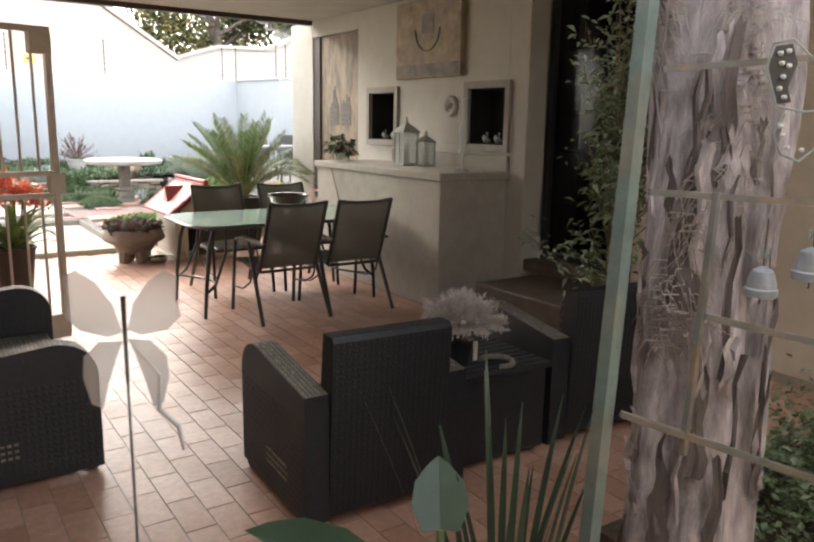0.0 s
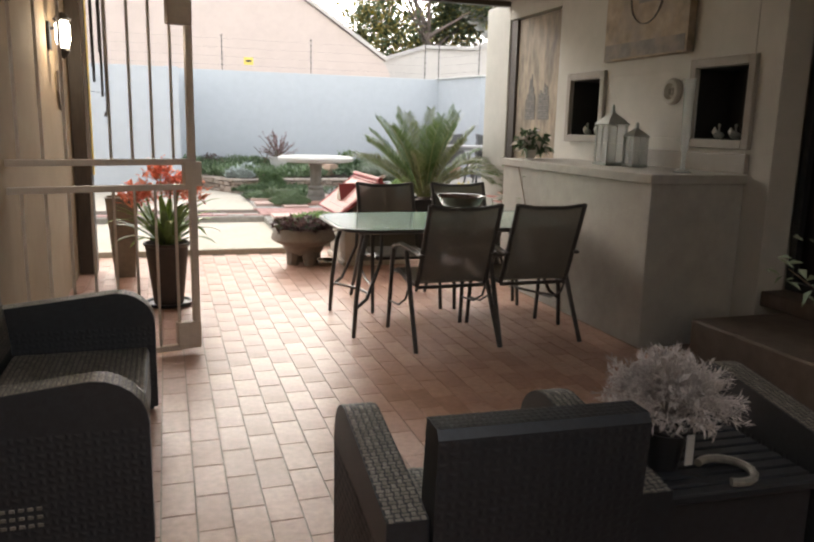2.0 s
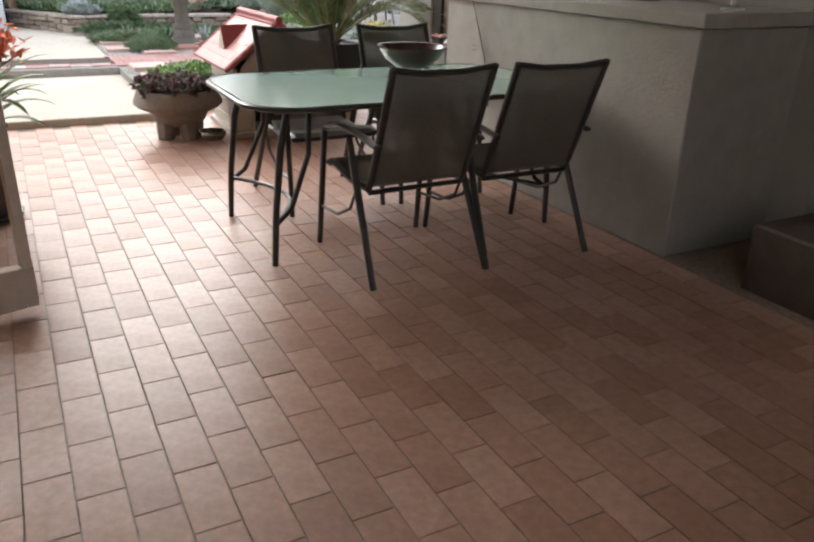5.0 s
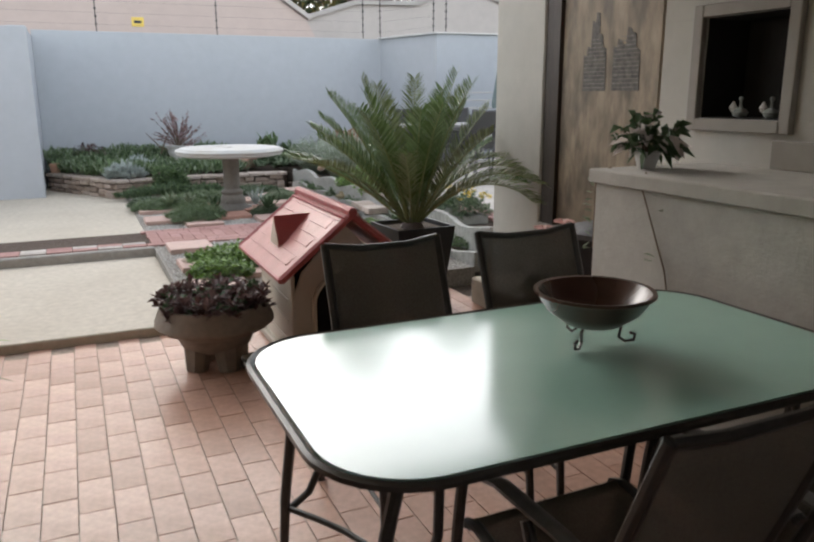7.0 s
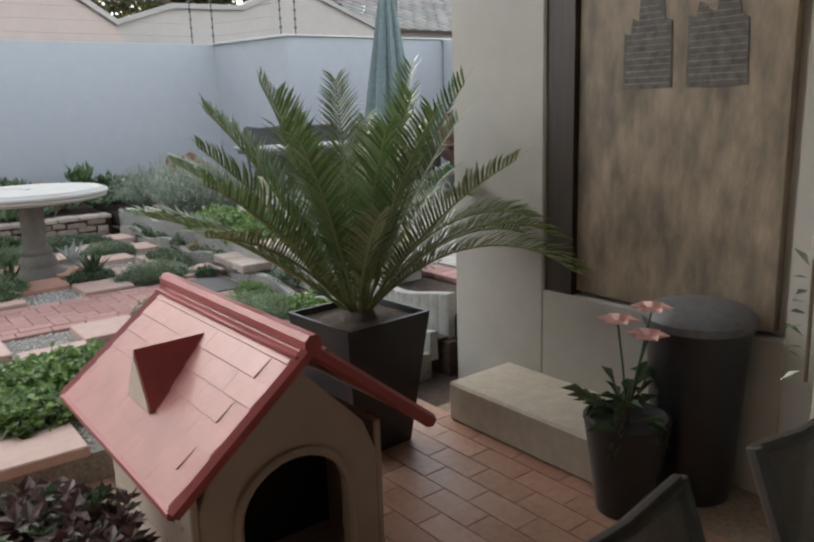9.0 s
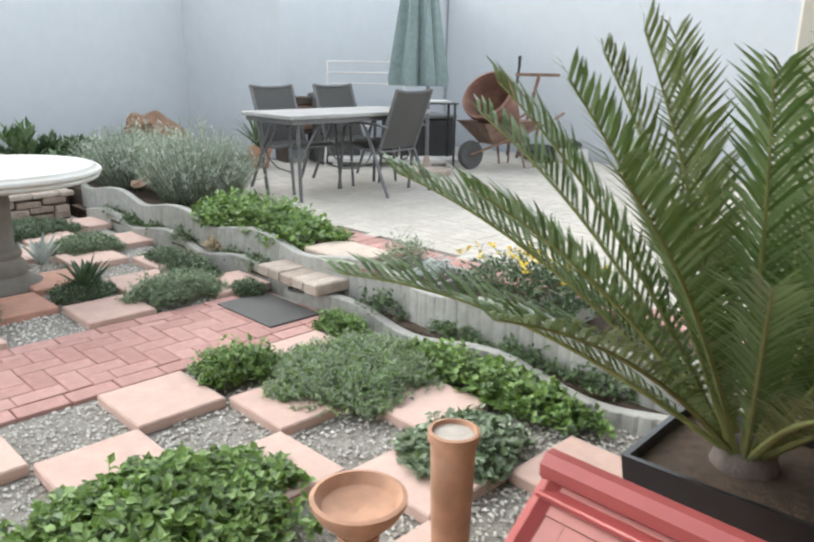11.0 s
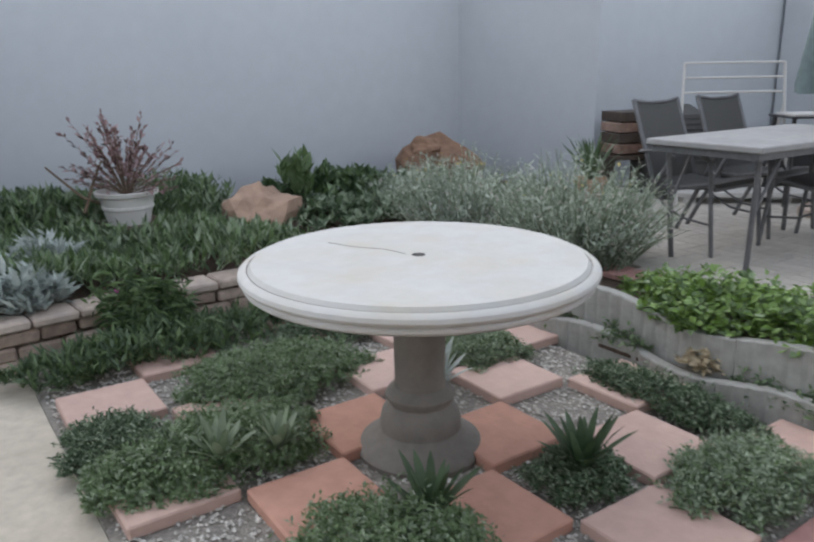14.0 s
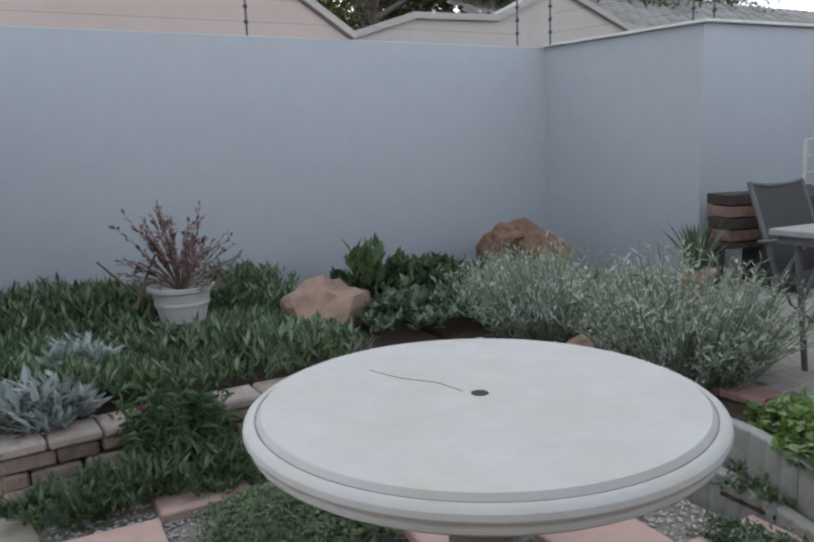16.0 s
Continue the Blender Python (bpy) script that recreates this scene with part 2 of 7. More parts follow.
M_LEAFP = leafmat("dry_pink_leaf", (0.29, 0.19, 0.19), 0.4)
M_PALM = leafmat("cycad_leaf", (0.105, 0.165, 0.06), 0.4, 0.3)
M_PALM2 = leafmat("olive_cycad_leaf", (0.14, 0.175, 0.065), 0.4, 0.32)
M_PALMS = mat("cycad_rachis", (0.20, 0.22, 0.08), 0.5, 0.2, 20, 0.1)
M_FEATH = leafmat("dry_grey_foliage", (0.62, 0.56, 0.53), 0.2, 0.8)
M_TREEL = leafmat("tree_leaf", (0.06, 0.085, 0.04), 0.5)
M_TREEY = leafmat("yellowing_leaf", (0.20, 0.17, 0.05), 0.4)
M_YEL = leafmat("yellow_petal", (0.65, 0.48, 0.05), 0.2)
M_ORANGE = leafmat("orange_petal", (0.80, 0.27, 0.17), 0.25)
M_PINK = leafmat("pink_petal", (0.80, 0.50, 0.46), 0.15)
M_MAG = leafmat("magenta_petal", (0.45, 0.05, 0.30), 0.2)
M_RED = leafmat("red_petal", (0.45, 0.02, 0.04), 0.2)
M_CREAMR = leafmat("cream_rosette_leaf", (0.45, 0.38, 0.26), 0.2)
M_BARK = mat("pale_peeling_bark", (0.42, 0.375, 0.375), 0.9, 0.5, 9, 1.0, stain=0.95, stain_col=(0.12, 0.09, 0.08), stretch=(2.5, 2.5, 0.7), big=6, bscale=30)
M_BARKD = mat("dark_bark", (0.13, 0.105, 0.095), 0.9, 0.35, 10, 0.9, stretch=(3, 3, 0.6))
M_GRNM = mat("weathered_green_steel", (0.13, 0.17, 0.15), 0.6, 0.2, 16, 0.2, stain=0.6, stain_col=(0.25, 0.19, 0.13), big=6)
M_BRNM = mat("brown_weathered_bar", (0.13, 0.125, 0.11), 0.7, 0.3, 16, 0.3, stain=0.7, stain_col=(0.24, 0.15, 0.07), big=9)
M_FIBRE = mat("bark_fibre", (0.36, 0.31, 0.28), 0.9, 0.3, 30, 0.0)
M_STEM = mat("twig", (0.14, 0.10, 0.07), 0.85, 0.2, 20, 0.2)
M_LAMPG = mat("lantern_grey_metal", (0.26, 0.28, 0.26), 0.5, 0.15, 20, 0.1, stain=0.3)
M_PEWT = mat("grey_ceramic_bell", (0.20, 0.21, 0.225), 0.5, 0.15, 14, 0.1, stain=0.4, stain_col=(0.32, 0.34, 0.37), big=14)
M_GLASSC = glass("clear_glass", (0.75, 0.79, 0.78), 0.03, 0.34)
M_YSIGN = mat("yellow_sign", (0.75, 0.55, 0.12), 0.6, 0.05, 10, 0.0)


def emit(name, col, s):
    m = bpy.data.materials.new(name)
    m.use_nodes = True
    b = m.node_tree.nodes["Principled BSDF"]
    b.inputs["Emission Color"].default_value, b.inputs["Emission Strength"].default_value = (*col, 1), s
    b.inputs["Base Color"].default_value = (*col, 1)
    return m


M_SLING.node_tree.nodes["Principled BSDF"].inputs["Alpha"].default_value = 0.74
M_BULB = emit("lit_lamp_glass", (1.0, 0.96, 0.88), 3.0)


# ---- mesh building ----
class MB:
    """Collects vertices and faces for one mesh."""

    def __init__(self):
        self.v, self.f = [], []

    def add(self, vs, fs):
        o = len(self.v)
        self.v += [tuple(p) for p in vs]
        self.f += [tuple(i + o for i in f) for f in fs]
        return self

    def box(self, x0, x1, y0, y1, z0, z1, c=0.0, m=None):
        """A box with its edges chamfered by c."""
        if c <= 0:
            vs = [(x, y, z) for z in (z0, z1) for y in (y0, y1) for x in (x0, x1)]
            fs = [(0, 2, 3, 1), (4, 5, 7, 6), (0, 1, 5, 4), (2, 6, 7, 3), (0, 4, 6, 2), (1, 3, 7, 5)]
        else:
            vs, idx = [], {}
            for sx in (0, 1):
                for sy in (0, 1):
                    for sz in (0, 1):
                        X, Y, Z = (x0, x1)[sx], (y0, y1)[sy], (z0, z1)[sz]
                        dx, dy, dz = (c, -c)[sx], (c, -c)[sy], (c, -c)[sz]
                        idx[sx, sy, sz] = len(vs)
                        vs += [(X, Y + dy, Z + dz), (X + dx, Y, Z + dz), (X + dx, Y + dy, Z)]
            g = lambda a, b, d, k: idx[a, b, d] + k
            fs = [(g(0, 0, 0, 0), g(0, 0, 1, 0), g(0, 1, 1, 0), g(0, 1, 0, 0)), (g(1, 0, 0, 0), g(1, 1, 0, 0), g(1, 1, 1, 0), g(1, 0, 1, 0)),
                  (g(0, 0, 0, 1), g(1, 0, 0, 1), g(1, 0, 1, 1), g(0, 0, 1, 1)), (g(0, 1, 0, 1), g(0, 1, 1, 1), g(1, 1, 1, 1), g(1, 1, 0, 1)),
                  (g(0, 0, 0, 2), g(0, 1, 0, 2), g(1, 1, 0, 2), g(1, 0, 0, 2)), (g(0, 0, 1, 2), g(1, 0, 1, 2), g(1, 1, 1, 2), g(0, 1, 1, 2))]
            for a in (0, 1):
                for b in (0, 1):
                    fs.append((g(a, b, 0, 0), g(a, b, 0, 1), g(a, b, 1, 1), g(a, b, 1, 0)))
                    fs.append((g(a, 0, b, 0), g(a, 0, b, 2), g(a, 1, b, 2), g(a, 1, b, 0)))
                    fs.append((g(0, a, b, 1), g(0, a, b, 2), g(1, a, b, 2), g(1, a, b, 1)))
                    for d in (0, 1):
                        fs.append((g(a, b, d, 0), g(a, b, d, 1), g(a, b, d, 2)))
        if m is not None:
            vs = [m @ Vector(p) for p in vs]
        return self.add(vs, fs)

    def tube(self, pts, r, n=8, cap=True, flat=1.0):
        """A tube along points; r a number or one per point."""
        pts = [Vector(p) for p in pts]
        rs = r if isinstance(r, (list, tuple)) else [r] * len(pts)
        vs, fs = [], []
        up = Vector((0, 0, 1))
        for i, p in enumerate(pts):
            d = (pts[min(i + 1, len(pts) - 1)] - pts[max(i - 1, 0)]).normalized()
            if abs(d.dot(up)) > 0.95:
                up = Vector((0, 1, 0)) if abs(d.y) < 0.9 else Vector((1, 0, 0))
            s = d.cross(up).normalized()
            u = s.cross(d).normalized()
            up = u
            for k in range(n):
                a = 2 * math.pi * (k + 0.5) / n
                vs.append(p + (s * math.cos(a) + u * math.sin(a) * flat) * rs[i])
        for i in range(len(pts) - 1):
            for k in range(n):
                a, b = i * n + k, i * n + (k + 1) % n
                fs.append((a, b, b + n, a + n))
        if cap:
            fs.append(tuple(range(n - 1, -1, -1)))
            fs.append(tuple(range((len(pts) - 1) * n, len(pts) * n)))
        return self.add(vs, fs)

    def lathe(self, prof, n=24, c=(0, 0, 0), m=None, wob=None):
        """A turned shape; prof is (radius, z) from the bottom."""
        vs, fs = [], []
        for j, (r, z) in enumerate(prof):
            for k in range(n):
                a = 2 * math.pi * k / n
                w = 1 if wob is None else wob(a, z)
                vs.append(Vector((c[0] + r * w * math.cos(a), c[1] + r * w * math.sin(a), c[2] + z)))
        if m is not None:
            vs = [m @ p for p in vs]
        for j in range(len(prof) - 1):
            for k in range(n):
                a, b = j * n + k, j * n + (k + 1) % n
                fs.append((a, b, b + n, a + n))
        if prof[0][0] > 1e-4:
            fs.append(tuple(range(n - 1, -1, -1)))
        if prof[-1][0] > 1e-4:
            fs.append(tuple(range((len(prof) - 1) * n, len(prof) * n)))
        return self.add(vs, fs)

    def prism(self, pts, lo, hi, axis="z"):
        """A closed outline pushed from lo to hi along an axis."""
        n = len(pts)

        def P(a, b, c):
            return {"z": (a, b, c), "y": (a, c, b), "x": (c, a, b)}[axis]
        vs = [P(a, b, lo) for a, b in pts] + [P(a, b, hi) for a, b in pts]
        fs = [tuple(range(n - 1, -1, -1)), tuple(range(n, 2 * n))] + [(i, (i + 1) % n, (i + 1) % n + n, i + n) for i in range(n)]
        return self.add(vs, fs)


def mesh_of(name, mb, material, smooth=False):
    me = bpy.data.meshes.new(name)
    me.from_pydata([tuple(p) for p in mb.v], [], mb.f)
    bm = bmesh.new()
    bm.from_mesh(me)
    bmesh.ops.recalc_face_normals(bm, faces=bm.faces)
    bm.to_mesh(me)
    bm.free()
    if smooth:
        me.polygons.foreach_set("use_smooth", [True] * len(me.polygons))
        me.set_sharp_from_angle(angle=radians(38))
    me.materials.append(material)
    return me


def part(name, mb, material, parent=None, label="", smooth=False, kind=""):
    ob = new(name, mesh_of(name, mb, material, smooth))
    if parent is not None:
        ob.parent = parent
    return tagged(ob, label, kind=kind)


def thing(name, label, category, at=(0, 0, 0), rz=0.0, group=""):
    ob = new(name)
    ob.matrix_world = pose(*at, 0, 0, rz)
    ob.empty_display_size = 0.1
    return tagged(ob, label, category, group)


def struct(name, mb, material, smooth=False, kind="structure"):
    return tagged(new(name, mesh_of(name, mb, material, smooth)), kind=kind)


def leaves(spots, size, rng, lift=0.5, narrow=0.4, droop=0.0):
    """Folded leaves, one at each spot (place, outward way)."""
    mb = MB()
    for p, d in spots:
        p, d = Vector(p), Vector(d)
        s = size * rng.uniform(0.6, 1.25)
        d = (d + Vector((rng.gauss(0, lift), rng.gauss(0, lift), rng.gauss(0, lift)))).normalized()
        side = d.cross(Vector((rng.gauss(0, 0.3), rng.gauss(0, 0.3), 1))).normalized()
        up = side.cross(d)
        w = s * narrow
        tip = p + d * s - Vector((0, 0, droop * s))
        mid = p + d * s * 0.5
        mb.add([p, mid + side * w * 0.5 + up * w * 0.2, tip, mid - side * w * 0.5 + up * w * 0.2], [(0, 1, 2), (0, 2, 3)])
    return mb


def raw(name, mb, material, parent=None, label="", kind=""):
    me = bpy.data.meshes.new(name)
    me.from_pydata([tuple(p) for p in mb.v], [], mb.f)
    me.materials.append(material)
    ob = new(name, me)
    if parent is not None:
        ob.parent = parent
    return tagged(ob, label, kind=kind)


def arc(c, r, a0, a1, n=8, plane="xz"):
    out = []
    for i in range(n + 1):
        a = radians(a0 + (a1 - a0) * i / n)
        u, v = r * math.cos(a), r * math.sin(a)
        out.append({"xz": (c[0] + u, c[1], c[2] + v), "yz": (c[0], c[1] + u, c[2] + v), "xy": (c[0] + u, c[1] + v, c[2])}[plane])
    return out

# ---- large structure ----
GZ = 0.13      # garden level
PZ = 0.35      # upper patio level
TY = 9.9       # edge of the tiled floor
# ground
struct("ground", MB().box(-60, 80, -40, 160, -0.6, -0.02), M_SOIL)
struct("floor", MB().box(-1.2, 8.0, -2.2, TY - 0.004, -0.3, -0.005), M_GROUT)
struct("floor_garden_side", MB().box(3.02, 5.0, TY + 0.0, 10.25, -0.3, -0.005), M_GROUT)
struct("driveway", MB().box(-6, 3.0, TY, 12.13, -0.3, 0.055, 0.008), M_CONC)
struct("kerb", MB().box(-6, 3.0, 12.132, 12.21, -0.3, 0.135, 0.01), M_KERB)
struct("paved_yard", MB().box(-6, 2.994, 12.985, 18.5, -0.3, 0.118), M_CONC)
struct("garden_bed", MB().box(2.996, 5.28, 10.25, 16.2, -0.3, 0.125), M_GRAVB)
struct("path_bed", MB().box(-6, 5.279, 12.2, 12.98, -0.28, 0.128), M_SOIL)
# upper level
struct("patio_base", MB().box(5.46, 11.4, 6.5, 18.5, -0.3, PZ - 0.035), M_SOIL)
struct("terrace_fill", MB().box(5.365, 5.459, 10.2, 16.3, -0.3, 0.175), M_SOIL)

# boundary walls
W = MB()
W.box(1.98, 7.95, 18.52, 18.75, -0.3, 2.49, 0.006)
struct("wall_back", W, M_BLUE)
struct("wall_back_return", MB().prism([(7.85, 18.53), (8.24, 16.92), (8.5, 16.92), (8.15, 18.7)], -0.3, 2.492), M_BLUE)
struct("wall_patio_back", MB().prism([(8.245, 16.919), (11.3, 16.72), (11.3, 16.98), (8.4, 17.15)], -0.3, 2.488), M_BLUE)
struct("wall_patio_side", MB().prism([(11.42, 6.4), (11.67, 6.4), (11.25, 16.7), (11.0, 16.7)], -0.3, 2.487), M_BLUE)
struct("wall_left_end", MB().box(-6, 2.0, 16.42, 16.7, -0.3, 2.37, 0.006), M_BLUE)
struct("wall_left_side", MB().box(1.75, 1.98, 16.7, 18.6, -0.3, 2.40, 0.006), M_BLUE)
struct("coping_return", MB().prism([(7.80, 18.50), (8.20, 16.86), (8.54, 16.86), (8.2, 18.7)], 2.492, 2.515), M_COPE)
struct("coping_patio_back", MB().prism([(8.20, 16.86), (11.36, 16.66), (11.36, 17.0), (8.4, 17.19)], 2.494, 2.513), M_COPE)

# wall with the braai bench
bw = MB()
bw.box(5.37, 5.585, 5.61, 5.85, -0.3, 2.75, 0.004)
struct("wall_braai_end", bw, M_PLAST2)
n1y, n2y, nz0, nz1 = (7.60, 8.10), (5.86, 6.37), 1.36, 1.85
struct("wall_braai_low", MB().box(5.371, 5.75, 5.852, 8.398, -0.3, nz0), M_PLAST2)
struct("wall_braai_high", MB().box(5.371, 5.75, 5.852, 8.398, nz1, 2.75), M_PLAST2)
struct("wall_braai_mid", MB().box(5.371, 5.75, n2y[1], n1y[0], nz0 + 0.001, nz1 - 0.001), M_PLAST2)
struct("wall_braai_side", MB().box(5.371, 5.75, n1y[1], 8.398, nz0 + 0.001, nz1 - 0.001), M_PLAST2)
# back of the niches coloured near-black for their deep shade
struct("niche_back", MB().box(5.66, 5.74, 5.86, 8.12, nz0 + 0.002, nz1 - 0.002), M_RECESS_SHADE)
struct("wall_panel_back", MB().box(5.46, 5.75, 8.40, 9.52, -0.3, 2.75), M_PLAST2)
struct("wall_panel_over", MB().box(5.37, 5.459, 8.40, 9.52, 2.56, 2.75), M_PLAST2)
struct("wall_panel_sill", MB().box(5.37, 5.459, 8.40, 9.519, -0.3, 0.60), M_PLAST2)
struct("pillar", MB().box(5.37, 5.80, 9.52, 10.14, -0.3, 2.75, 0.01), M_PLAST2)
for y0, y1 in (n1y, n2y):
    f = MB()
    f.box(5.335, 5.372, y0 - 0.06, y0, nz0 - 0.06, nz1 + 0.06, 0.004)
    f.box(5.335, 5.372, y1, y1 + 0.06, nz0 - 0.06, nz1 + 0.06, 0.004)
    f.box(5.335, 5.372, y0, y1, nz0 - 0.06, nz0, 0.004)
    f.box(5.335, 5.372, y0, y1, nz1, nz1 + 0.06, 0.004)
    t = thing("niche_frame", "taupe painted moulded frame round a dark niche", "wall niche frame", (0, 0, 0), group="niches in the braai wall")
    part("frame", f, M_FRAMEP, t)
    # thin near-black boxes added over the plaster to paint the niche shade
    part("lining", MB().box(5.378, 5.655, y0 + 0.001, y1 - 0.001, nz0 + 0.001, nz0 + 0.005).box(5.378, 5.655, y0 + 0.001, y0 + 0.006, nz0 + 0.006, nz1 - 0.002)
         .box(5.378, 5.655, y1 - 0.006, y1 - 0.001, nz0 + 0.006, nz1 - 0.002).box(5.378, 5.655, y0 + 0.007, y1 - 0.007, nz1 - 0.006, nz1 - 0.002), M_RECESS_SHADE, t)
cb = MB().box(4.65, 5.369, 5.82, 8.0, 0, 1.075, 0.006)
bench = thing("braai_bench", "rough plastered greige bench counter built against the wall", "counter", (0, 0, 0))
part("body", cb, M_PLAST, bench)
part("top", MB().box(4.62, 5.369, 5.79, 8.02, 1.076, 1.14, 0.006), M_PLAST, bench)
part("splashback", MB().box(5.335, 5.369, 5.80, 7.62, 1.142, 1.27, 0.004), M_FRAMEP, bench)

# right side, beyond the bench
struct("wall_alcove", MB().box(5.587, 6.3, 5.70, 5.85, -0.3, 2.75), M_FRAMEP)
struct("alcove_plinth", MB().box(4.72, 5.66, 4.3, 5.42, -0.3, 0.30, 0.01), M_BROWNST)
struct("door_sill", MB().box(5.40, 5.72, 4.621, 5.608, 0.302, 0.40, 0.008), M_BROWNST)
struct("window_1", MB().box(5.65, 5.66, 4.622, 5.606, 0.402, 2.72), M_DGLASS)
wf = thing("sliding_door", "black framed dark glass sliding door above a low plinth", "door")
part("frame", MB().box(5.60, 5.648, 5.555, 5.607, 0.402, 2.7).box(5.60, 5.648, 4.625, 4.675, 0.402, 2.7).box(5.60, 5.648, 4.676, 5.554, 0.402, 0.46), M_BLKP, wf)
for z in (0.86, 1.31, 1.63, 2.15):
    part("shelf_edge", MB().box(5.70, 5.95, 4.70, 5.55, z, z + 0.02), M_DMET, wf)
for k, (y, z, h) in enumerate(((5.30, 0.88, 0.12), (5.12, 0.88, 0.17), (4.95, 0.88, 0.10), (5.2, 1.33, 0.1), (4.85, 1.33, 0.16))):
    part("shelf_item", MB().lathe([(0.04, 0), (0.05, h * 0.6), (0.03, h)], 12, (5.82, y, z)), M_GMET, wf, smooth=True)
struct("wall_beige", MB().box(5.6, 5.9, -2.2, 4.62, -0.3, 2.75, 0.006), M_BEIGE)
# unseen wall, added to cut down the sky light from the back
struct("wall_behind", MB().box(-6, 9.0, -2.6, -2.4, -0.3, 3.4), M_BEIGE)
struct("garden_ground_behind", MB().box(-6, 9.0, -2.4, -2.2, -0.3, -0.01), M_CONC)
# near-black sheet in place of a room: its lack of light is painted
struct("room_behind_glass", MB().box(6.1, 6.2, 2.5, 6.0, -0.3, 2.75), M_RECESS_SHADE)

# house on the left side
struct("wall_house", MB().box(0.70, 0.95, -2.2, 9.2, -0.3, 2.75, 0.006), M_TANWALL)
struct("wall_house_far", MB().box(-6.0, 0.6, 9.2, 9.4, -0.3, 2.75), M_TANWALL)
struct("corner_post", MB().box(0.955, 1.10, 9.02, 9.20, 0, 2.7, 0.006), M_DWOOD)

# roof over the terrace
# underside unseen: made pale to bounce light, extended back to shade the alcove
struct("ceiling", MB().box(-1.2, 8.0, 2.75, 9.50, 2.752, 2.86), M_PLAST2)
# unseen slab added over the right side to keep sky light out
struct("ceiling_side", MB().box(3.5, 8.0, -2.4, 2.745, 2.752, 2.86), M_PLAST2)
struct("fascia_beam", MB().box(-1.2, 5.36, 9.5, 9.6, 2.70, 2.92, 0.006), M_DWOOD)


# neighbours
def far_house():
    h = thing("neighbour_house", "large pink rendered house with a plain sloping gable beyond the wall", "house")
    part("wall", MB().prism([(-12, 0), (8.1, 0), (8.1, 2.9), (7.9, 3.27), (5.33, 4.95), (2.2, 7.0), (-12, 7.0)], 23.4, 23.7, "y"), M_PINKW, h)
    part("roof_edge", MB().prism([(2.2, 7.02), (7.95, 3.27), (8.02, 3.34), (2.3, 7.12), (-12, 7.12), (-12, 7.02)], 23.3, 23.8, "y"), M_CREAMW, h)
    return h


far_house()
fwb = thing("neighbour_parapet", "cream rendered parapet wall with a raised pointed gable and moulded coping", "wall")
part("wall", MB().prism([(7.2, 0), (14.9, 0), (14.9, 3.5), (12.45, 4.42), (11.1, 3.78), (9.4, 3.74), (8.1, 3.33), (7.2, 3.1)], 24.0, 24.3, "y"), M_CREAMW, fwb)
part("coping", MB().prism([(7.2, 3.102), (8.1, 3.332), (9.4, 3.742), (11.1, 3.782), (12.45, 4.422), (14.9, 3.502), (14.9, 3.60), (12.45, 4.54), (11.05, 3.89), (9.35, 3.85), (8.05, 3.43), (7.2, 3.20)], 23.9, 24.4, "y"), M_GREYW, fwb)
rh = thing("tiled_roof_house", "grey tiled roof of a low house beyond the wall", "house")
part("wall", MB().box(13.5, 34, 26.5, 27, 0, 3.9), M_CREAMW, rh)
rt = MB()
for j in range(16):
    y0 = 25.8 + j * 0.34
    z0 = 3.75 + j * 0.155
    for i in range(44):
        x0 = 13.0 + i * 0.5 + (j % 2) * 0.25
        rt.prism([(x0, 0), (x0 + 0.12, 0.05), (x0 + 0.3, 0.05), (x0 + 0.48, 0.0)], 0, 1, "y")
        k = len(rt.v) - 8
        for q in range(8):
            x, y, z = rt.v[k + q]
            rt.v[k + q] = (x, y0 + y * 0.36, z0 + z + y * 0.165)
raw("roof", rt, M_ROOFT, rh)


def tree(at, h, r, rng, mats, n, leaf=0.22):
    t = thing("tree", "tall leafy tree with an uneven crown beyond the walls", "tree", at)
    part("trunk", MB().tube([(0, 0, 0), (0.1, 0.05, h * 0.3), (0.0, 0.1, h * 0.62)], [0.28, 0.2, 0.1], 9), M_BARKD, t, smooth=True)
    tips = []
    lm = MB()
    for i in range(16):
        a, z = rng.uniform(0, 6.28), rng.uniform(h * 0.3, h * 0.62)
        q = Vector((math.cos(a) * r * rng.uniform(0.5, 0.9), math.sin(a) * r * rng.uniform(0.5, 0.9), z + rng.uniform(0.1, 0.4) * h))
        lm.tube([(0, 0.05, z), q * 0.5 + Vector((0, 0, z * 0.5)), q], [0.09, 0.05, 0.02], 5)
        tips.append(q)
    part("limb", lm, M_BARKD, t)
    for mt, share in mats:
        sp = []
        for _ in range(int(n * share)):
            c = rng.choice(tips)
            d = Vector((rng.gauss(0, 1), rng.gauss(0, 1), rng.gauss(0, 0.8)))
            sp.append((c + d * r * 0.2, d.normalized()))
        raw("crown", leaves(sp, leaf, rng, 0.6, 0.5), mt, t)
    return t


rt1 = random.Random(4)
tree((11.6, 30, 0), 8.6, 2.9, rt1, [(M_TREEL, 0.6), (M_TREEY, 0.4)], 16000)
tree((15.0, 31, 0), 9.5, 3.2, rt1, [(M_TREEL, 0.9), (M_TREEY, 0.1)], 14000)
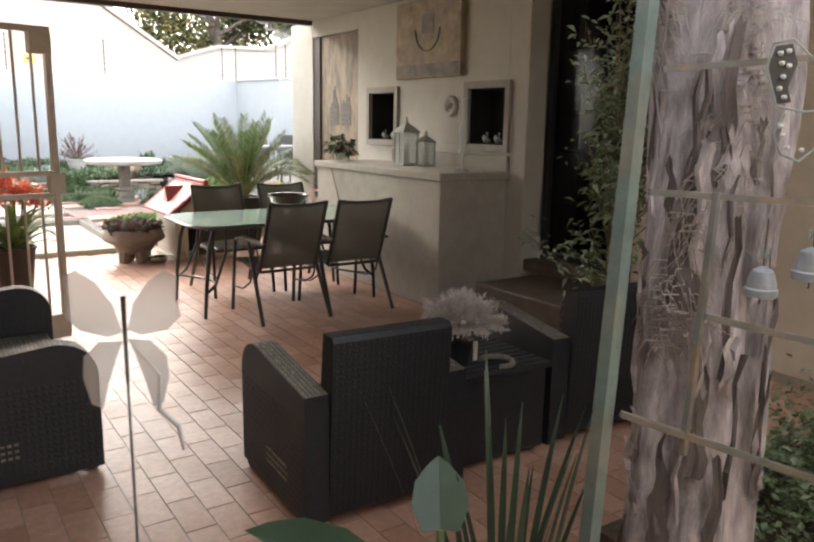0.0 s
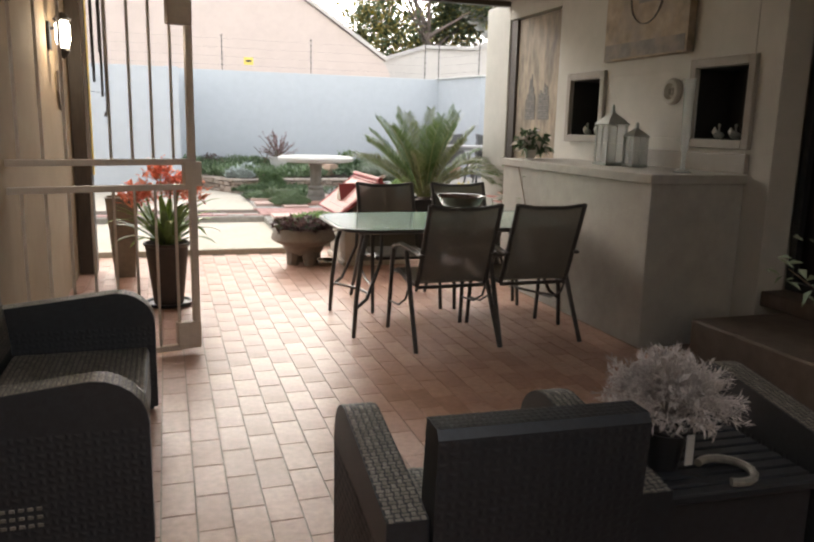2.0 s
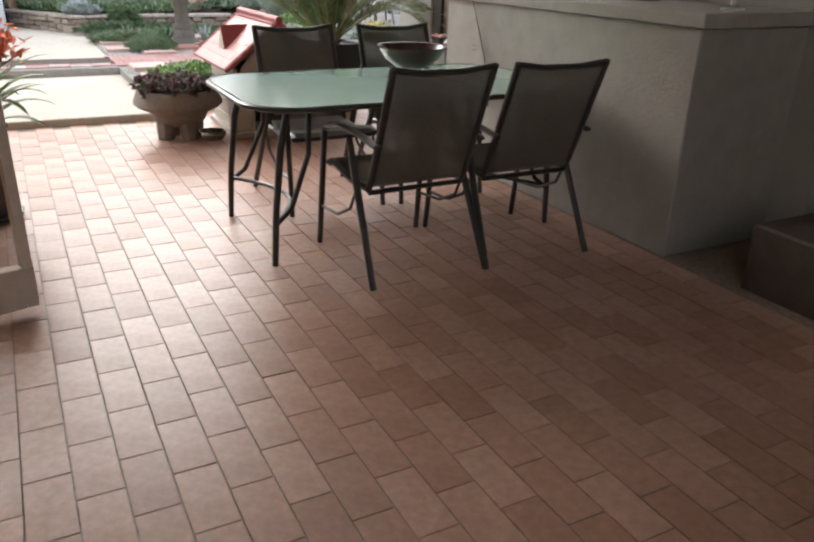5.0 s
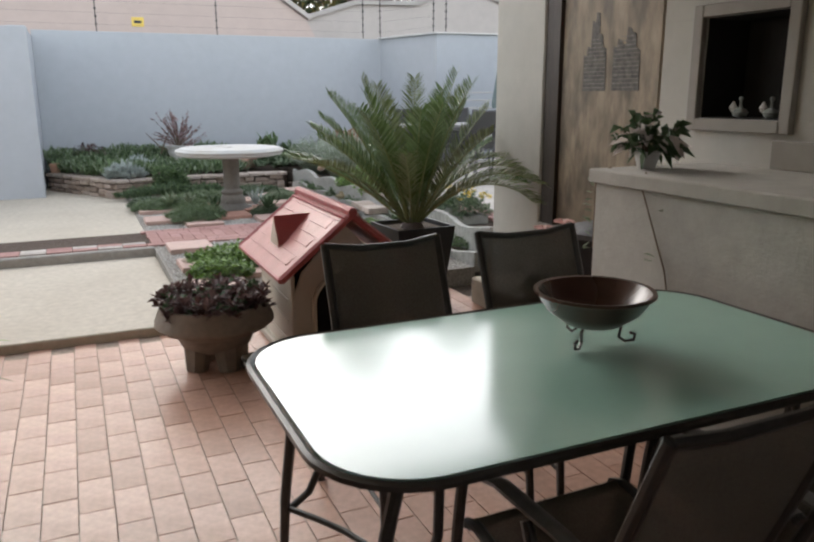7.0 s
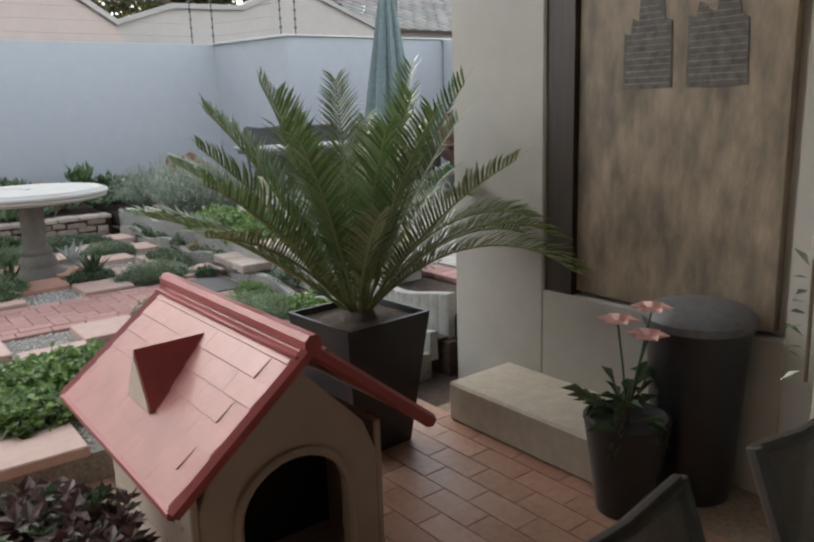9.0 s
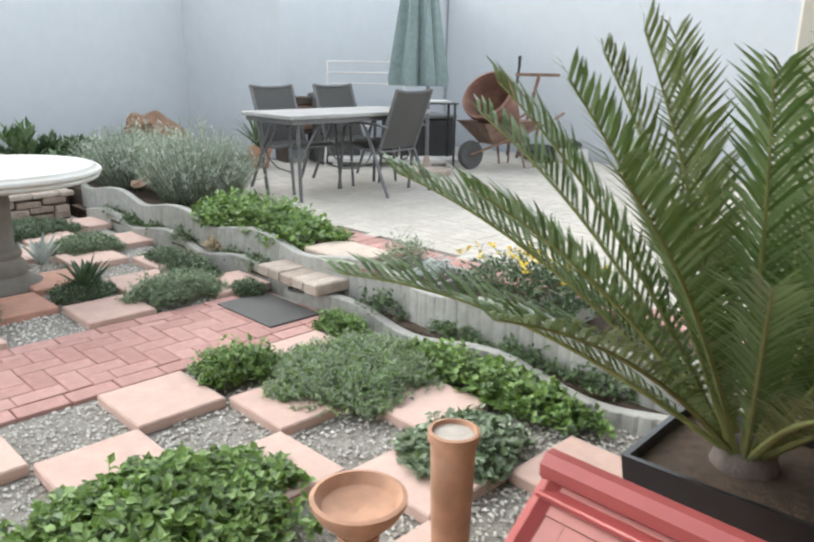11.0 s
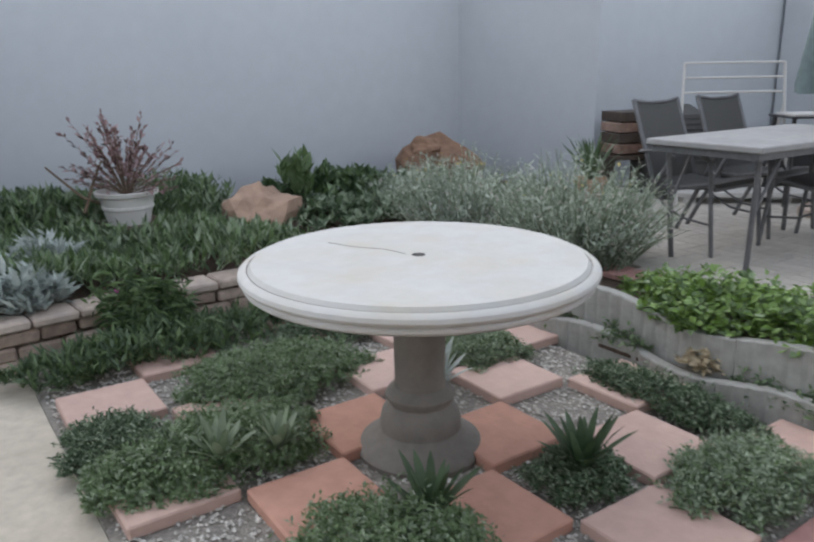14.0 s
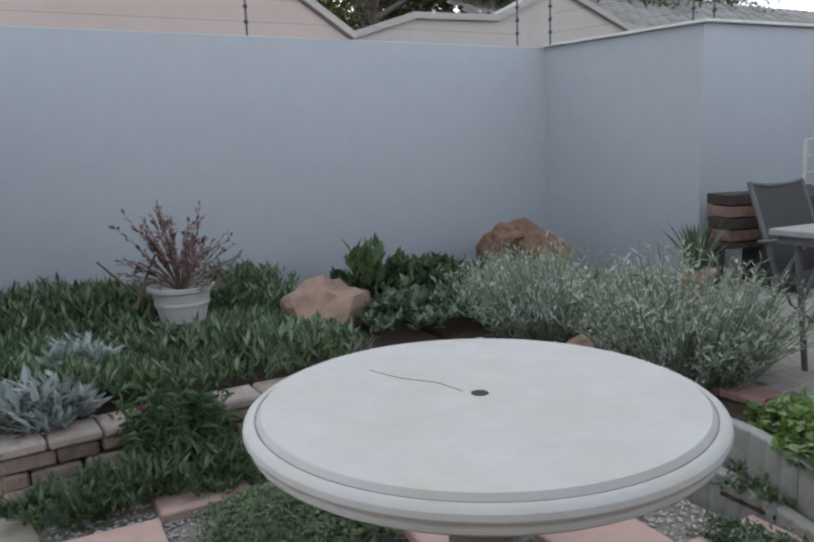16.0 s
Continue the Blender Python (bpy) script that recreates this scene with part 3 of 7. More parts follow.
tree((20.0, 33, 0), 8.5, 3.5, rt1, [(M_TREEL, 0.9), (M_TREEY, 0.1)], 11000)
tree((27.0, 34, 0), 9.0, 3.5, rt1, [(M_TREEL, 0.9), (M_TREEY, 0.1)], 9000)


def fence_post(x, y, z, lean=0.0):
    t = thing("electric_fence_post", "thin black electric fence post with insulators on the wall", "fence post", (x, y, z), group="electric fence posts")
    part("rod", MB().tube([(0, 0, 0), (lean, 0, 0.75)], 0.009, 6), M_DMET, t)
    for k in range(6):
        zz = 0.1 + k * 0.12
        part("insulator", MB().lathe([(0.006, 0), (0.02, 0.012), (0.02, 0.03), (0.006, 0.042)], 7, (lean * zz / 0.75, 0, zz)), M_BLKP, t)


for p in ((2.94, 18.6, 2.49), (4.86, 18.6, 2.49), (7.5, 18.5, 2.49), (7.78, 18.35, 2.49), (8.22, 17.02, 2.5), (8.45, 17.0, 2.5)):
    fence_post(*p)
wires = thing("electric_fence_wire", "thin strands of electric fence wire above the wall", "fence wire")
for k in range(4):
    z = 2.6 + k * 0.18
    part("strand", MB().tube([(0.5, 18.6, z), (7.5, 18.5, z)], 0.0012, 3).tube([(7.78, 18.35, z), (8.22, 17.02, z)], 0.0012, 3), M_DMET, wires)
sg = thing("warning_sign", "small yellow warning sign on the pink house wall", "sign", (4.0, 23.39, 3.08))
part("plate", MB().box(-0.13, 0.13, -0.01, 0, -0.1, 0.1), M_YSIGN, sg)
part("mark", MB().box(-0.08, 0.08, -0.014, -0.0105, -0.03, 0.03), M_BLKP, sg)

# ---- terrace furniture ----
def patio_chair(label, fabric, metal, arm_mat, group):
    """Sling chair, front towards +y."""
    t = thing("patio_chair", label, "chair", group=group)
    part("seat", MB().prism([(-0.165, 0.43), (0.03, 0.40), (0.27, 0.44), (0.30, 0.42), (0.29, 0.41), (0.03, 0.385), (-0.165, 0.415)], -0.22, 0.22, "x"), fabric, t)
    # the back leans away from the seat and sags a little
    bm = MB()
    n, k = 8, 4
    for side in (0, 1):
        for j in range(n + 1):
            u = j / n
            for i in range(k + 1):
                v = i / k - 0.5
                bm.v.append((v * 0.45, -0.155 - 0.19 * u - 0.018 * math.sin(math.pi * u) * (1 - 4 * v * v) - side * 0.006, 0.42 + 0.51 * u - 0.02 * (1 - 4 * v * v) * u ** 6))
    o = (n + 1) * (k + 1)
    for j in range(n):
        for i in range(k):
            a = j * (k + 1) + i
            bm.f += [(a, a + 1, a + k + 2, a + k + 1), (o + a, o + a + k + 1, o + a + k + 2, o + a + 1)]
    part("backrest", bm, fabric, t, smooth=True)
    fr = MB()
    for s in (-1, 1):
        fr.tube([(s * 0.235, 0.30, 0.415), (s * 0.235, 0.25, 0.435), (s * 0.235, 0.03, 0.395), (s * 0.235, -0.14, 0.40), (s * 0.235, -0.168, 0.45), (s * 0.235, -0.352, 0.935)], 0.016, 8, flat=0.9)
    fr.tube([(-0.235, -0.35, 0.93), (-0.1, -0.343, 0.912), (0.1, -0.343, 0.912), (0.235, -0.35, 0.93)], 0.013, 8)
    fr.tube([(-0.235, 0.29, 0.41), (0.235, 0.29, 0.41)], 0.012, 8)
    fr.tube([(-0.235, -0.14, 0.385), (0.235, -0.14, 0.385)], 0.012, 8)
    part("frame", fr, metal, t, smooth=True)
    for s in (-1, 1):
        part("leg", MB().tube([(s * 0.262, 0.205, 0.612), (s * 0.266, 0.262, 0.585), (s * 0.268, 0.275, 0.5), (s * 0.275, 0.33, 0.0)], [0.015, 0.016, 0.015, 0.014], 8), metal, t, smooth=True)
        part("leg", MB().tube([(s * 0.262, 0.0, 0.60), (s * 0.27, -0.07, 0.47), (s * 0.29, -0.31, 0.0)], [0.014, 0.017, 0.015], 8), metal, t, smooth=True)
        part("brace", MB().tube([(s * 0.27, -0.10, 0.40), (s * 0.275, -0.04, 0.29), (s * 0.275, 0.10, 0.22), (s * 0.272, 0.30, 0.2)], 0.008, 6), metal, t, smooth=True)
        ar_ = part("arm", MB().tube([(s * 0.25, -0.25, 0.61), (s * 0.258, -0.1, 0.63), (s * 0.264, 0.10, 0.635), (s * 0.266, 0.23, 0.605)], 0.022, 8, flat=0.5), arm_mat, t, smooth=True)
        part("arm_cap", MB().tube([(s * 0.249, -0.262, 0.606), (s * 0.25, -0.251, 0.61)], 0.02, 8, flat=0.5), metal, ar_)
    return t


ch = patio_chair("brown mesh sling chair with dark metal frame at the glass table", M_SLING, M_DMET, M_ARM, "chairs round the glass table")
for x, y, r in ((4.06, 6.35, -1), (3.465, 7.43, 180), (4.115, 7.41, 181)):
    copy_thing(ch, pose(x, y, 0, 0, 0, r))
ch.matrix_world = pose(3.47, 6.36, 0, 0, 0, 1)


def rounded(x0, x1, y0, y1, r, n=8):
    pts = []
    for cx, cy, a0 in ((x1 - r, y1 - r, 0), (x0 + r, y1 - r, 90), (x0 + r, y0 + r, 180), (x1 - r, y0 + r, 270)):
        for i in range(n + 1):
            a = radians(a0 + 90 * i / n)
            pts.append((cx + r * math.cos(a), cy + r * math.sin(a)))
    return pts


gt = thing("glass_table", "frosted green glass patio table with rounded corners and curved dark legs", "table")
TX0, TX1, TY0, TY1 = 2.80, 4.52, 6.36, 7.36
part("tabletop", MB().prism(rounded(TX0 + 0.015, TX1 - 0.015, TY0 + 0.015, TY1 - 0.015, 0.22), 0.728, 0.738), M_TGLASS, gt)
rim = MB()
rp = rounded(TX0, TX1, TY0, TY1, 0.235)
rp3 = [(x, y, 0.728) for x, y in rp] + [(rp[0][0], rp[0][1], 0.728)]
rim.tube(rp3, 0.0125, 6, cap=False)
part("rim", rim, M_DMET, gt, smooth=True)
for sx, X in ((1, TX0 + 0.09), (-1, TX1 - 0.09)):
    for sy, Y in ((1, TY0 + 0.12), (-1, TY1 - 0.12)):
        part("leg", MB().tube([(X + sx * 0.10, Y + sy * 0.03, 0.72), (X + sx * 0.05, Y + sy * 0.01, 0.55), (X + sx * 0.015, Y, 0.25), (X, Y, 0.0)], [0.017, 0.017, 0.016, 0.014], 8), M_DMET, gt, smooth=True)
        part("leg", MB().tube([(X + sx * 0.2, Y + sy * 0.05, 0.72), (X + sx * 0.19, Y + sy * 0.04, 0.5), (X + sx * 0.09, Y + sy * 0.01, 0.26), (X + sx * 0.015, Y, 0.2)], 0.012, 8), M_DMET, gt, smooth=True)
    hoop = MB().tube([(X + sx * (0.02 + 0.17 * math.sin(math.pi * i / 8)), TY0 + 0.12 + (TY1 - TY0 - 0.24) * i / 8, 0.215) for i in range(9)], 0.010, 7)
    part("hoop", hoop, M_DMET, gt, smooth=True)
part("crossbar", MB().tube([(TX0 + 0.12, TY0 + 0.12, 0.705), (TX1 - 0.12, TY0 + 0.12, 0.705)], 0.012, 6).tube([(TX0 + 0.12, TY1 - 0.12, 0.705), (TX1 - 0.12, TY1 - 0.12, 0.705)], 0.012, 6), M_DMET, gt)

bs = thing("bowl_stand", "small black wrought iron stand with scrolled feet on the glass table", "stand", (3.80, 6.91, 0.741))
for k in range(3):
    a = radians(90 + 120 * k)
    c, s = math.cos(a), math.sin(a)
    pts = [(0.06, 0.075), (0.085, 0.05), (0.08, 0.02), (0.10, 0.006), (0.125, 0.012), (0.128, 0.03), (0.112, 0.034)]
    part("foot", MB().tube([(r * c, r * s, z) for r, z in pts], 0.005, 6), M_DMET, bs, smooth=True)
part("ring", MB().tube([(0.075 * math.cos(i * math.pi / 10), 0.075 * math.sin(i * math.pi / 10), 0.075) for i in range(21)], 0.005, 6), M_DMET, bs, smooth=True)
bo = thing("bowl", "wide dark brown glazed bowl on an iron stand", "bowl", (3.80, 6.91, 0.795))
part("bowl", MB().lathe([(0.05, 0.0), (0.085, 0.010), (0.14, 0.05), (0.17, 0.095), (0.182, 0.104), (0.181, 0.113), (0.168, 0.111), (0.134, 0.062), (0.07, 0.022), (0.0, 0.018)], 32), M_WOODBOWL, bo, smooth=True)


def weave(mb, x0, x1, z0, z1, fn, step=0.02):
    """Raised rattan strands on a plane; fn maps (u, v, lift) to a point."""
    nu, nv = max(1, int((x1 - x0) / step)), max(1, int((z1 - z0) / step))
    du, dv = (x1 - x0) / nu, (z1 - z0) / nv
    for i in range(nu):
        for j in range(nv):
            u, v = x0 + (i + 0.5) * du, z0 + (j + 0.5) * dv
            a, b = (du * 0.5, dv * 0.3) if (i + j) % 2 else (du * 0.3, dv * 0.5)
            mb.add([fn(u - a, v - b, 0.0), fn(u + a, v - b, 0.0), fn(u + a, v + b, 0.0), fn(u - a, v + b, 0.0), fn(u, v, 0.0018)],
                   [(0, 1, 4), (1, 2, 4), (2, 3, 4), (3, 0, 4)])
    return mb


def arm_outline(y0, y1, h):
    """Side outline of a rattan arm in (y, z): rounded at the front, sloping to the back."""
    pts = [(y0, 0.03), (y0, h - 0.06)]
    pts += [(y1 - 0.17 + 0.17 * math.sin(radians(a)), h - 0.15 + 0.15 * math.cos(radians(a))) for a in range(0, 91, 15)]
    pts += [(y1 + 0.0, 0.03)]
    return pts


def rattan_arm(t, x0, x1, y0, y1, h):
    part("arm", MB().prism(arm_outline(y0, y1, h), x0, x1, "x"), M_RATT, t)
    w = MB()
    o = arm_outline(y0, y1, h)[1:-1]
    for (a, b), (c, d) in zip(o[:-1], o[1:]):
        ln = math.hypot(c - a, d - b)
        nx, nz = -(d - b) / ln, (c - a) / ln
        weave(w, x0 + 0.003, x1 - 0.003, 0, ln, lambda u, v, q, a=a, b=b, c=c, d=d, ln=ln, nx=nx, nz=nz: (u, a + (c - a) * v / ln + nx * (q + 0.001), b + (d - b) * v / ln + nz * (q + 0.001)), 0.016)
    # arm tops painted lighter than the black sides, as lit from above
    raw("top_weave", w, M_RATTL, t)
    for X, s in ((x0, -1), (x1, 1)):
        w = MB()
        weave(w, y0 + 0.01, y1 - 0.01, 0.05, h - 0.16, lambda u, v, q, X=X, s=s: (X + s * (q + 0.001), u, v), 0.026)
        raw("side_weave", w, M_RATT, t)
    for X, s in ((x0, -1), (x1, 1)):
        g = MB()
        for r in range(3):
            for c in range(9):
                yy = y0 + 0.17 + c * 0.026
                g.box(X - 0.006, X + 0.006, yy, yy + 0.016, 0.14 + r * 0.028, 0.15 + r * 0.028)
        part("open_weave", g, M_RATTL, t)
    part("foot", MB().box(x0 + 0.01, x0 + 0.05, y1 - 0.06, y1 - 0.02, 0, 0.03), M_BLKP, t)
    part("foot", MB().box(x0 + 0.01, x0 + 0.05, y0 + 0.02, y0 + 0.06, 0, 0.03), M_BLKP, t)


def rattan_seat(label, name, cat, w, d, ha, hb, group=""):
    """Armchair or sofa, its width w along x, front towards +y."""
    t = thing(name, label, cat, group=group)
    rattan_arm(t, -w / 2, -w / 2 + 0.10, -d / 2, d / 2, ha)
    rattan_arm(t, w / 2 - 0.10, w / 2, -d / 2, d / 2, ha)
    a, b = -w / 2 + 0.102, w / 2 - 0.102
    pr = [(-d / 2 + 0.005, 0.05), (-d / 2 - 0.035, hb - 0.02), (-d / 2 - 0.02, hb), (-d / 2 + 0.055, hb), (-d / 2 + 0.10, 0.36), (-d / 2 + 0.10, 0.05)]
    part("backrest", MB().prism(pr, a, b, "x"), M_RATT, t)
    wv = MB()
    weave(wv, a, b, 0.06, hb - 0.02, lambda u, v, q: (u, -d / 2 + 0.002 - 0.038 * (v - 0.05) / (hb - 0.07) - q, v), 0.024)
    raw("back_weave", wv, M_RATT, t)
    wv = MB()
    weave(wv, a, b, 0, 0.073, lambda u, v, q: (u, -d / 2 - 0.019 + v, hb + q + 0.001), 0.016)
    raw("top_weave", wv, M_RATT, t)
    # front of the back and seat get the same painted-in light
    wv = MB()
    weave(wv, a, b, 0.37, hb - 0.01, lambda u, v, q: (u, -d / 2 + 0.103 - 0.045 * (v - 0.36) / (hb - 0.36) + q, v), 0.02)
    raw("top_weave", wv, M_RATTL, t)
    part("seat", MB().box(a, b, -d / 2 + 0.101, d / 2 - 0.03, 0.10, 0.33, 0.01), M_RATT, t)
    wv = MB()
    weave(wv, a, b, -d / 2 + 0.11, d / 2 - 0.035, lambda u, v, q: (u, v, 0.331 + q), 0.022)
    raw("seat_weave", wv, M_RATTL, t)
    return t


ac = rattan_seat("black woven rattan armchair seen from behind, beside the low table", "rattan_armchair", "armchair", 0.72, 0.70, 0.60, 0.76, "rattan armchairs")
copy_thing(ac, pose(3.90, 3.66, 0, 0, 0, -6))
ac.matrix_world = pose(2.55, 3.60, 0, 0, 0, -3)
so = rattan_seat("black woven rattan two-seat sofa against the house wall", "rattan_sofa", "sofa", 1.34, 0.72, 0.60, 0.78)
so.matrix_world = pose(1.30, 4.88, 0, 0, 0, -90)

lt = thing("low_table", "dark slatted woven low table between the armchairs", "coffee table", (3.22, 3.62, 0), -3)
part("body", MB().box(-0.25, 0.25, -0.27, 0.27, 0.03, 0.42, 0.006), M_RATT, lt)
for k in range(11):
    part("slat", MB().box(-0.27, 0.27, -0.285 + k * 0.052, -0.243 + k * 0.052, 0.421, 0.447, 0.004), M_RATT, lt)
rg = random.Random(7)
pf = thing("feathery_potted_plant", "dry grey feathery plant in a small black pot", "plant", (3.08, 3.52, 0.448))
part("pot", MB().lathe([(0.045, 0), (0.062, 0.11), (0.068, 0.115), (0.062, 0.12), (0.05, 0.10), (0, 0.10)], 20), M_BLKP, pf, smooth=True)
part("tag", MB().box(0.02, 0.045, -0.074, -0.07, 0.03, 0.12), M_WHITEP, pf)
fm, sp = MB(), []
for i in range(330):
    a, e = rg.uniform(0, 6.28), rg.uniform(0.1, 1.5)
    R = 0.215 * rg.uniform(0.65, 1.08)
    d = Vector((math.cos(a) * math.cos(e), math.sin(a) * math.cos(e), math.sin(e) * 0.85))
    p0, p2 = Vector((0, 0, 0.14)), Vector((0, 0, 0.15)) + d * R
    p1 = p0.lerp(p2, 0.5) + Vector((0, 0, 0.03))
    fm.tube([p0, p1, p2], [0.0022, 0.0016, 0.001], 3, cap=False)
    for q in range(30):
        u = rg.uniform(0.3, 1)
        sp.append((p1.lerp(p2, u), d))
raw("stem", fm, M_FEATH, pf)
raw("foliage", leaves(sp, 0.028, rg, 0.8, 0.18), M_FEATH, pf)
hs = thing("watering_hose", "short curled pale hose lying on the low table", "hose", (3.22, 3.42, 0.449))
part("hose", MB().tube(arc((0, 0, 0.014), 0.075, -120, 130, 12, "xy"), 0.012, 8), M_RATTL, hs, smooth=True)

# things on and round the bench
def lantern(at, w, h, label):
    t = thing("lantern", label, "lantern", at, group="lanterns on the bench")
    part("base", MB().box(-w / 2, w / 2, -w / 2, w / 2, 0, 0.02, 0.004), M_LAMPG, t)
    for sx in (-1, 1):
        for sy in (-1, 1):
            part("post", MB().box(sx * w * 0.42 - 0.006, sx * w * 0.42 + 0.006, sy * w * 0.42 - 0.006, sy * w * 0.42 + 0.006, 0.02, h * 0.66), M_LAMPG, t)
    bars = MB()
    for s in (-1, 1):
        bars.box(-w * 0.42, w * 0.42, s * w * 0.42 - 0.003, s * w * 0.42 + 0.003, h * 0.36, h * 0.375)
        bars.box(s * w * 0.42 - 0.003, s * w * 0.42 + 0.003, -w * 0.42, w * 0.42, h * 0.36, h * 0.375)
        bars.box(-0.003, 0.003, s * w * 0.42 - 0.003, s * w * 0.42 + 0.003, 0.02, h * 0.66)
        bars.box(s * w * 0.42 - 0.003, s * w * 0.42 + 0.003, -0.003, 0.003, 0.02, h * 0.66)
    part("glazing_bar", bars, M_LAMPG, t)
    part("pane", MB().box(-w * 0.40, w * 0.40, -w * 0.40, w * 0.40, 0.022, h * 0.655), M_GLASSC, t)
    part("roof", MB().lathe([(w * 0.70, h * 0.66), (w * 0.72, h * 0.68), (w * 0.42, h * 0.78), (w * 0.12, h * 0.86), (w * 0.1, h * 0.9), (0.012, h * 0.92), (0.016, h * 0.95), (0.004, h)], 4, m=Matrix.Rotation(radians(45), 4, "Z")), M_LAMPG, t)
    part("candle", MB().lathe([(0.03, 0.022), (0.03, h * 0.3), (0.0, h * 0.3)], 14), M_WHITEP, t, smooth=True)


lantern((5.02, 6.88, 1.141), 0.19, 0.46, "tall grey metal lantern with clear panes and a pointed roof")
lantern((5.10, 6.67, 1.141), 0.14, 0.33, "smaller grey metal lantern beside the tall one")
va = thing("glass_vase", "tall slim clear glass vase with flared foot on the bench", "vase", (4.98, 5.96, 1.141))
part("vase", MB().lathe([(0.06, 0), (0.062, 0.006), (0.02, 0.02), (0.014, 0.05), (0.016, 0.12), (0.03, 0.2), (0.038, 0.56), (0.042, 0.6), (0.036, 0.56), (0.027, 0.2), (0.0, 0.14)], 24), M_GLASSC, va, smooth=True)
cl = thing("round_clock", "round pale ceramic wall ornament with a dark centre", "wall ornament", (5.365, 6.62, 1.70))
part("ring", MB().lathe([(0.045, 0), (0.095, 0.0), (0.10, 0.02), (0.085, 0.045), (0.06, 0.05), (0.045, 0.02)], 28, m=Matrix.Rotation(radians(-90), 4, "Y")), M_PLAST, cl, smooth=True)
part("inner_ring", MB().lathe([(0.028, 0), (0.028, 0.035), (0.02, 0.035), (0.02, 0.0)], 18, m=Matrix.Rotation(radians(-90), 4, "Y")), M_FRAMEP, cl, smooth=True)
pa = thing("painting", "square abstract painting in ochre and grey on a deep canvas", "painting")
M_CANV = mat("ochre_grey_canvas", (0.30, 0.235, 0.165), 0.7, 0.4, 7, 0.3, stain=0.95, stain_col=(0.22, 0.195, 0.175), big=4.5)
M_CANVD = mat("grey_brown_canvas", (0.17, 0.15, 0.14), 0.7, 0.3, 9, 0.3, stain=0.6, stain_col=(0.33, 0.27, 0.20), big=6)
part("canvas", MB().box(5.30, 5.368, 6.45, 7.51, 1.97, 2.70, 0.004), M_CANV, pa)
part("painted_square", MB().box(5.296, 5.2995, 6.86, 7.06, 2.38, 2.56), M_CANVD, pa)
part("painted_band", MB().box(5.296, 5.2995, 6.47, 7.49, 1.985, 2.10), M_CANVD, pa)
part("painted_ring", MB().tube([(5.298, 6.96 + 0.2 * math.cos(i * math.pi / 10), 2.42 + 0.2 * math.sin(i * math.pi / 10)) for i in range(10, 21)], 0.012, 6, flat=0.3), M_CANVD, pa)
pn = thing("wall_panel", "tall weathered wooden panel with faded dark print, set in a recess", "artwork")
part("board", MB().box(5.41, 5.455, 8.46, 9.36, 0.62, 2.54, 0.003), M_WOODB, pn)
M_PRINT = mat("faded_dark_ink", (0.095, 0.085, 0.075), 0.7, 0.5, 30, 0.1, stain=0.5, stain_col=(0.16, 0.13, 0.10), big=14)
M_PRINTL = mat("faded_pale_ink", (0.20, 0.18, 0.155), 0.7, 0.4, 30, 0.1, stain=0.5, big=14)
for a0, a1, tops in ((8.615, 8.855, (0.26, 0.30, 0.27, 0.36, 0.33, 0.24)), (8.915, 9.135, (0.22, 0.27, 0.42, 0.47, 0.34, 0.26))):
    w_ = (a1 - a0) / 6
    o = [(a0, 1.50), (a1, 1.50)]
    for k in range(6):
        o += [(a1 - k * w_, 1.50 + tops[k]), (a1 - (k + 0.8) * w_, 1.50 + tops[k] - 0.012)]
    part("dark_print", MB().prism(o, 5.4065, 5.4092, "x"), M_PRINT, pn)
    pr = MB()
    for k in range(13):
        z = 1.518 + k * 0.024
        if k * 0.024 < max(tops) - 0.04:
            ins = 0.01 + 0.014 * max(0, k - 8)
            pr.box(5.4045, 5.4062, a0 + ins, a1 - ins, z, z + 0.004)
    part("print_line", pr, M_PRINTL, pn)
part("side_trim", MB().box(5.385, 5.455, 9.365, 9.515, 0.3, 2.55, 0.003), M_DWOOD, pn)


def potplant(name, label, at, pot_mat, prof, mats, nst, R, H, size, rng, narrow=0.4, cat="plant", nl=12, lift=0.5, droop=0.0, grp=""):
    t = thing(name, label, cat, at, group=grp)
    part("pot", MB().lathe(prof, 24), pot_mat, t, smooth=True)
    z0 = prof[-1][1]
    st, sp = MB(), []
    for i in range(nst):
        a, e = rng.uniform(0, 6.28), rng.uniform(0.15, 1.45)
        d = Vector((math.cos(a) * math.cos(e) * R, math.sin(a) * math.cos(e) * R, math.sin(e) * H)) * rng.uniform(0.6, 1.05)
        p0 = Vector((0, 0, z0))
        st.tube([p0, p0 + d * 0.5 + Vector((0, 0, 0.02)), p0 + d], [0.004, 0.003, 0.0015], 4, cap=False)
        for q in range(nl):
            u = 0.3 + 0.7 * (q + rng.random()) / nl
            sp.append((p0 + d * u, d.normalized()))
    raw("stem", st, M_STEM, t)
    rng.shuffle(sp)
    n0 = 0
    for mt, share in mats:
        n1 = n0 + int(len(sp) * share)
        raw("leaves", leaves(sp[n0:n1], size, rng, lift, narrow, droop), mt, t)
        n0 = n1
    return t


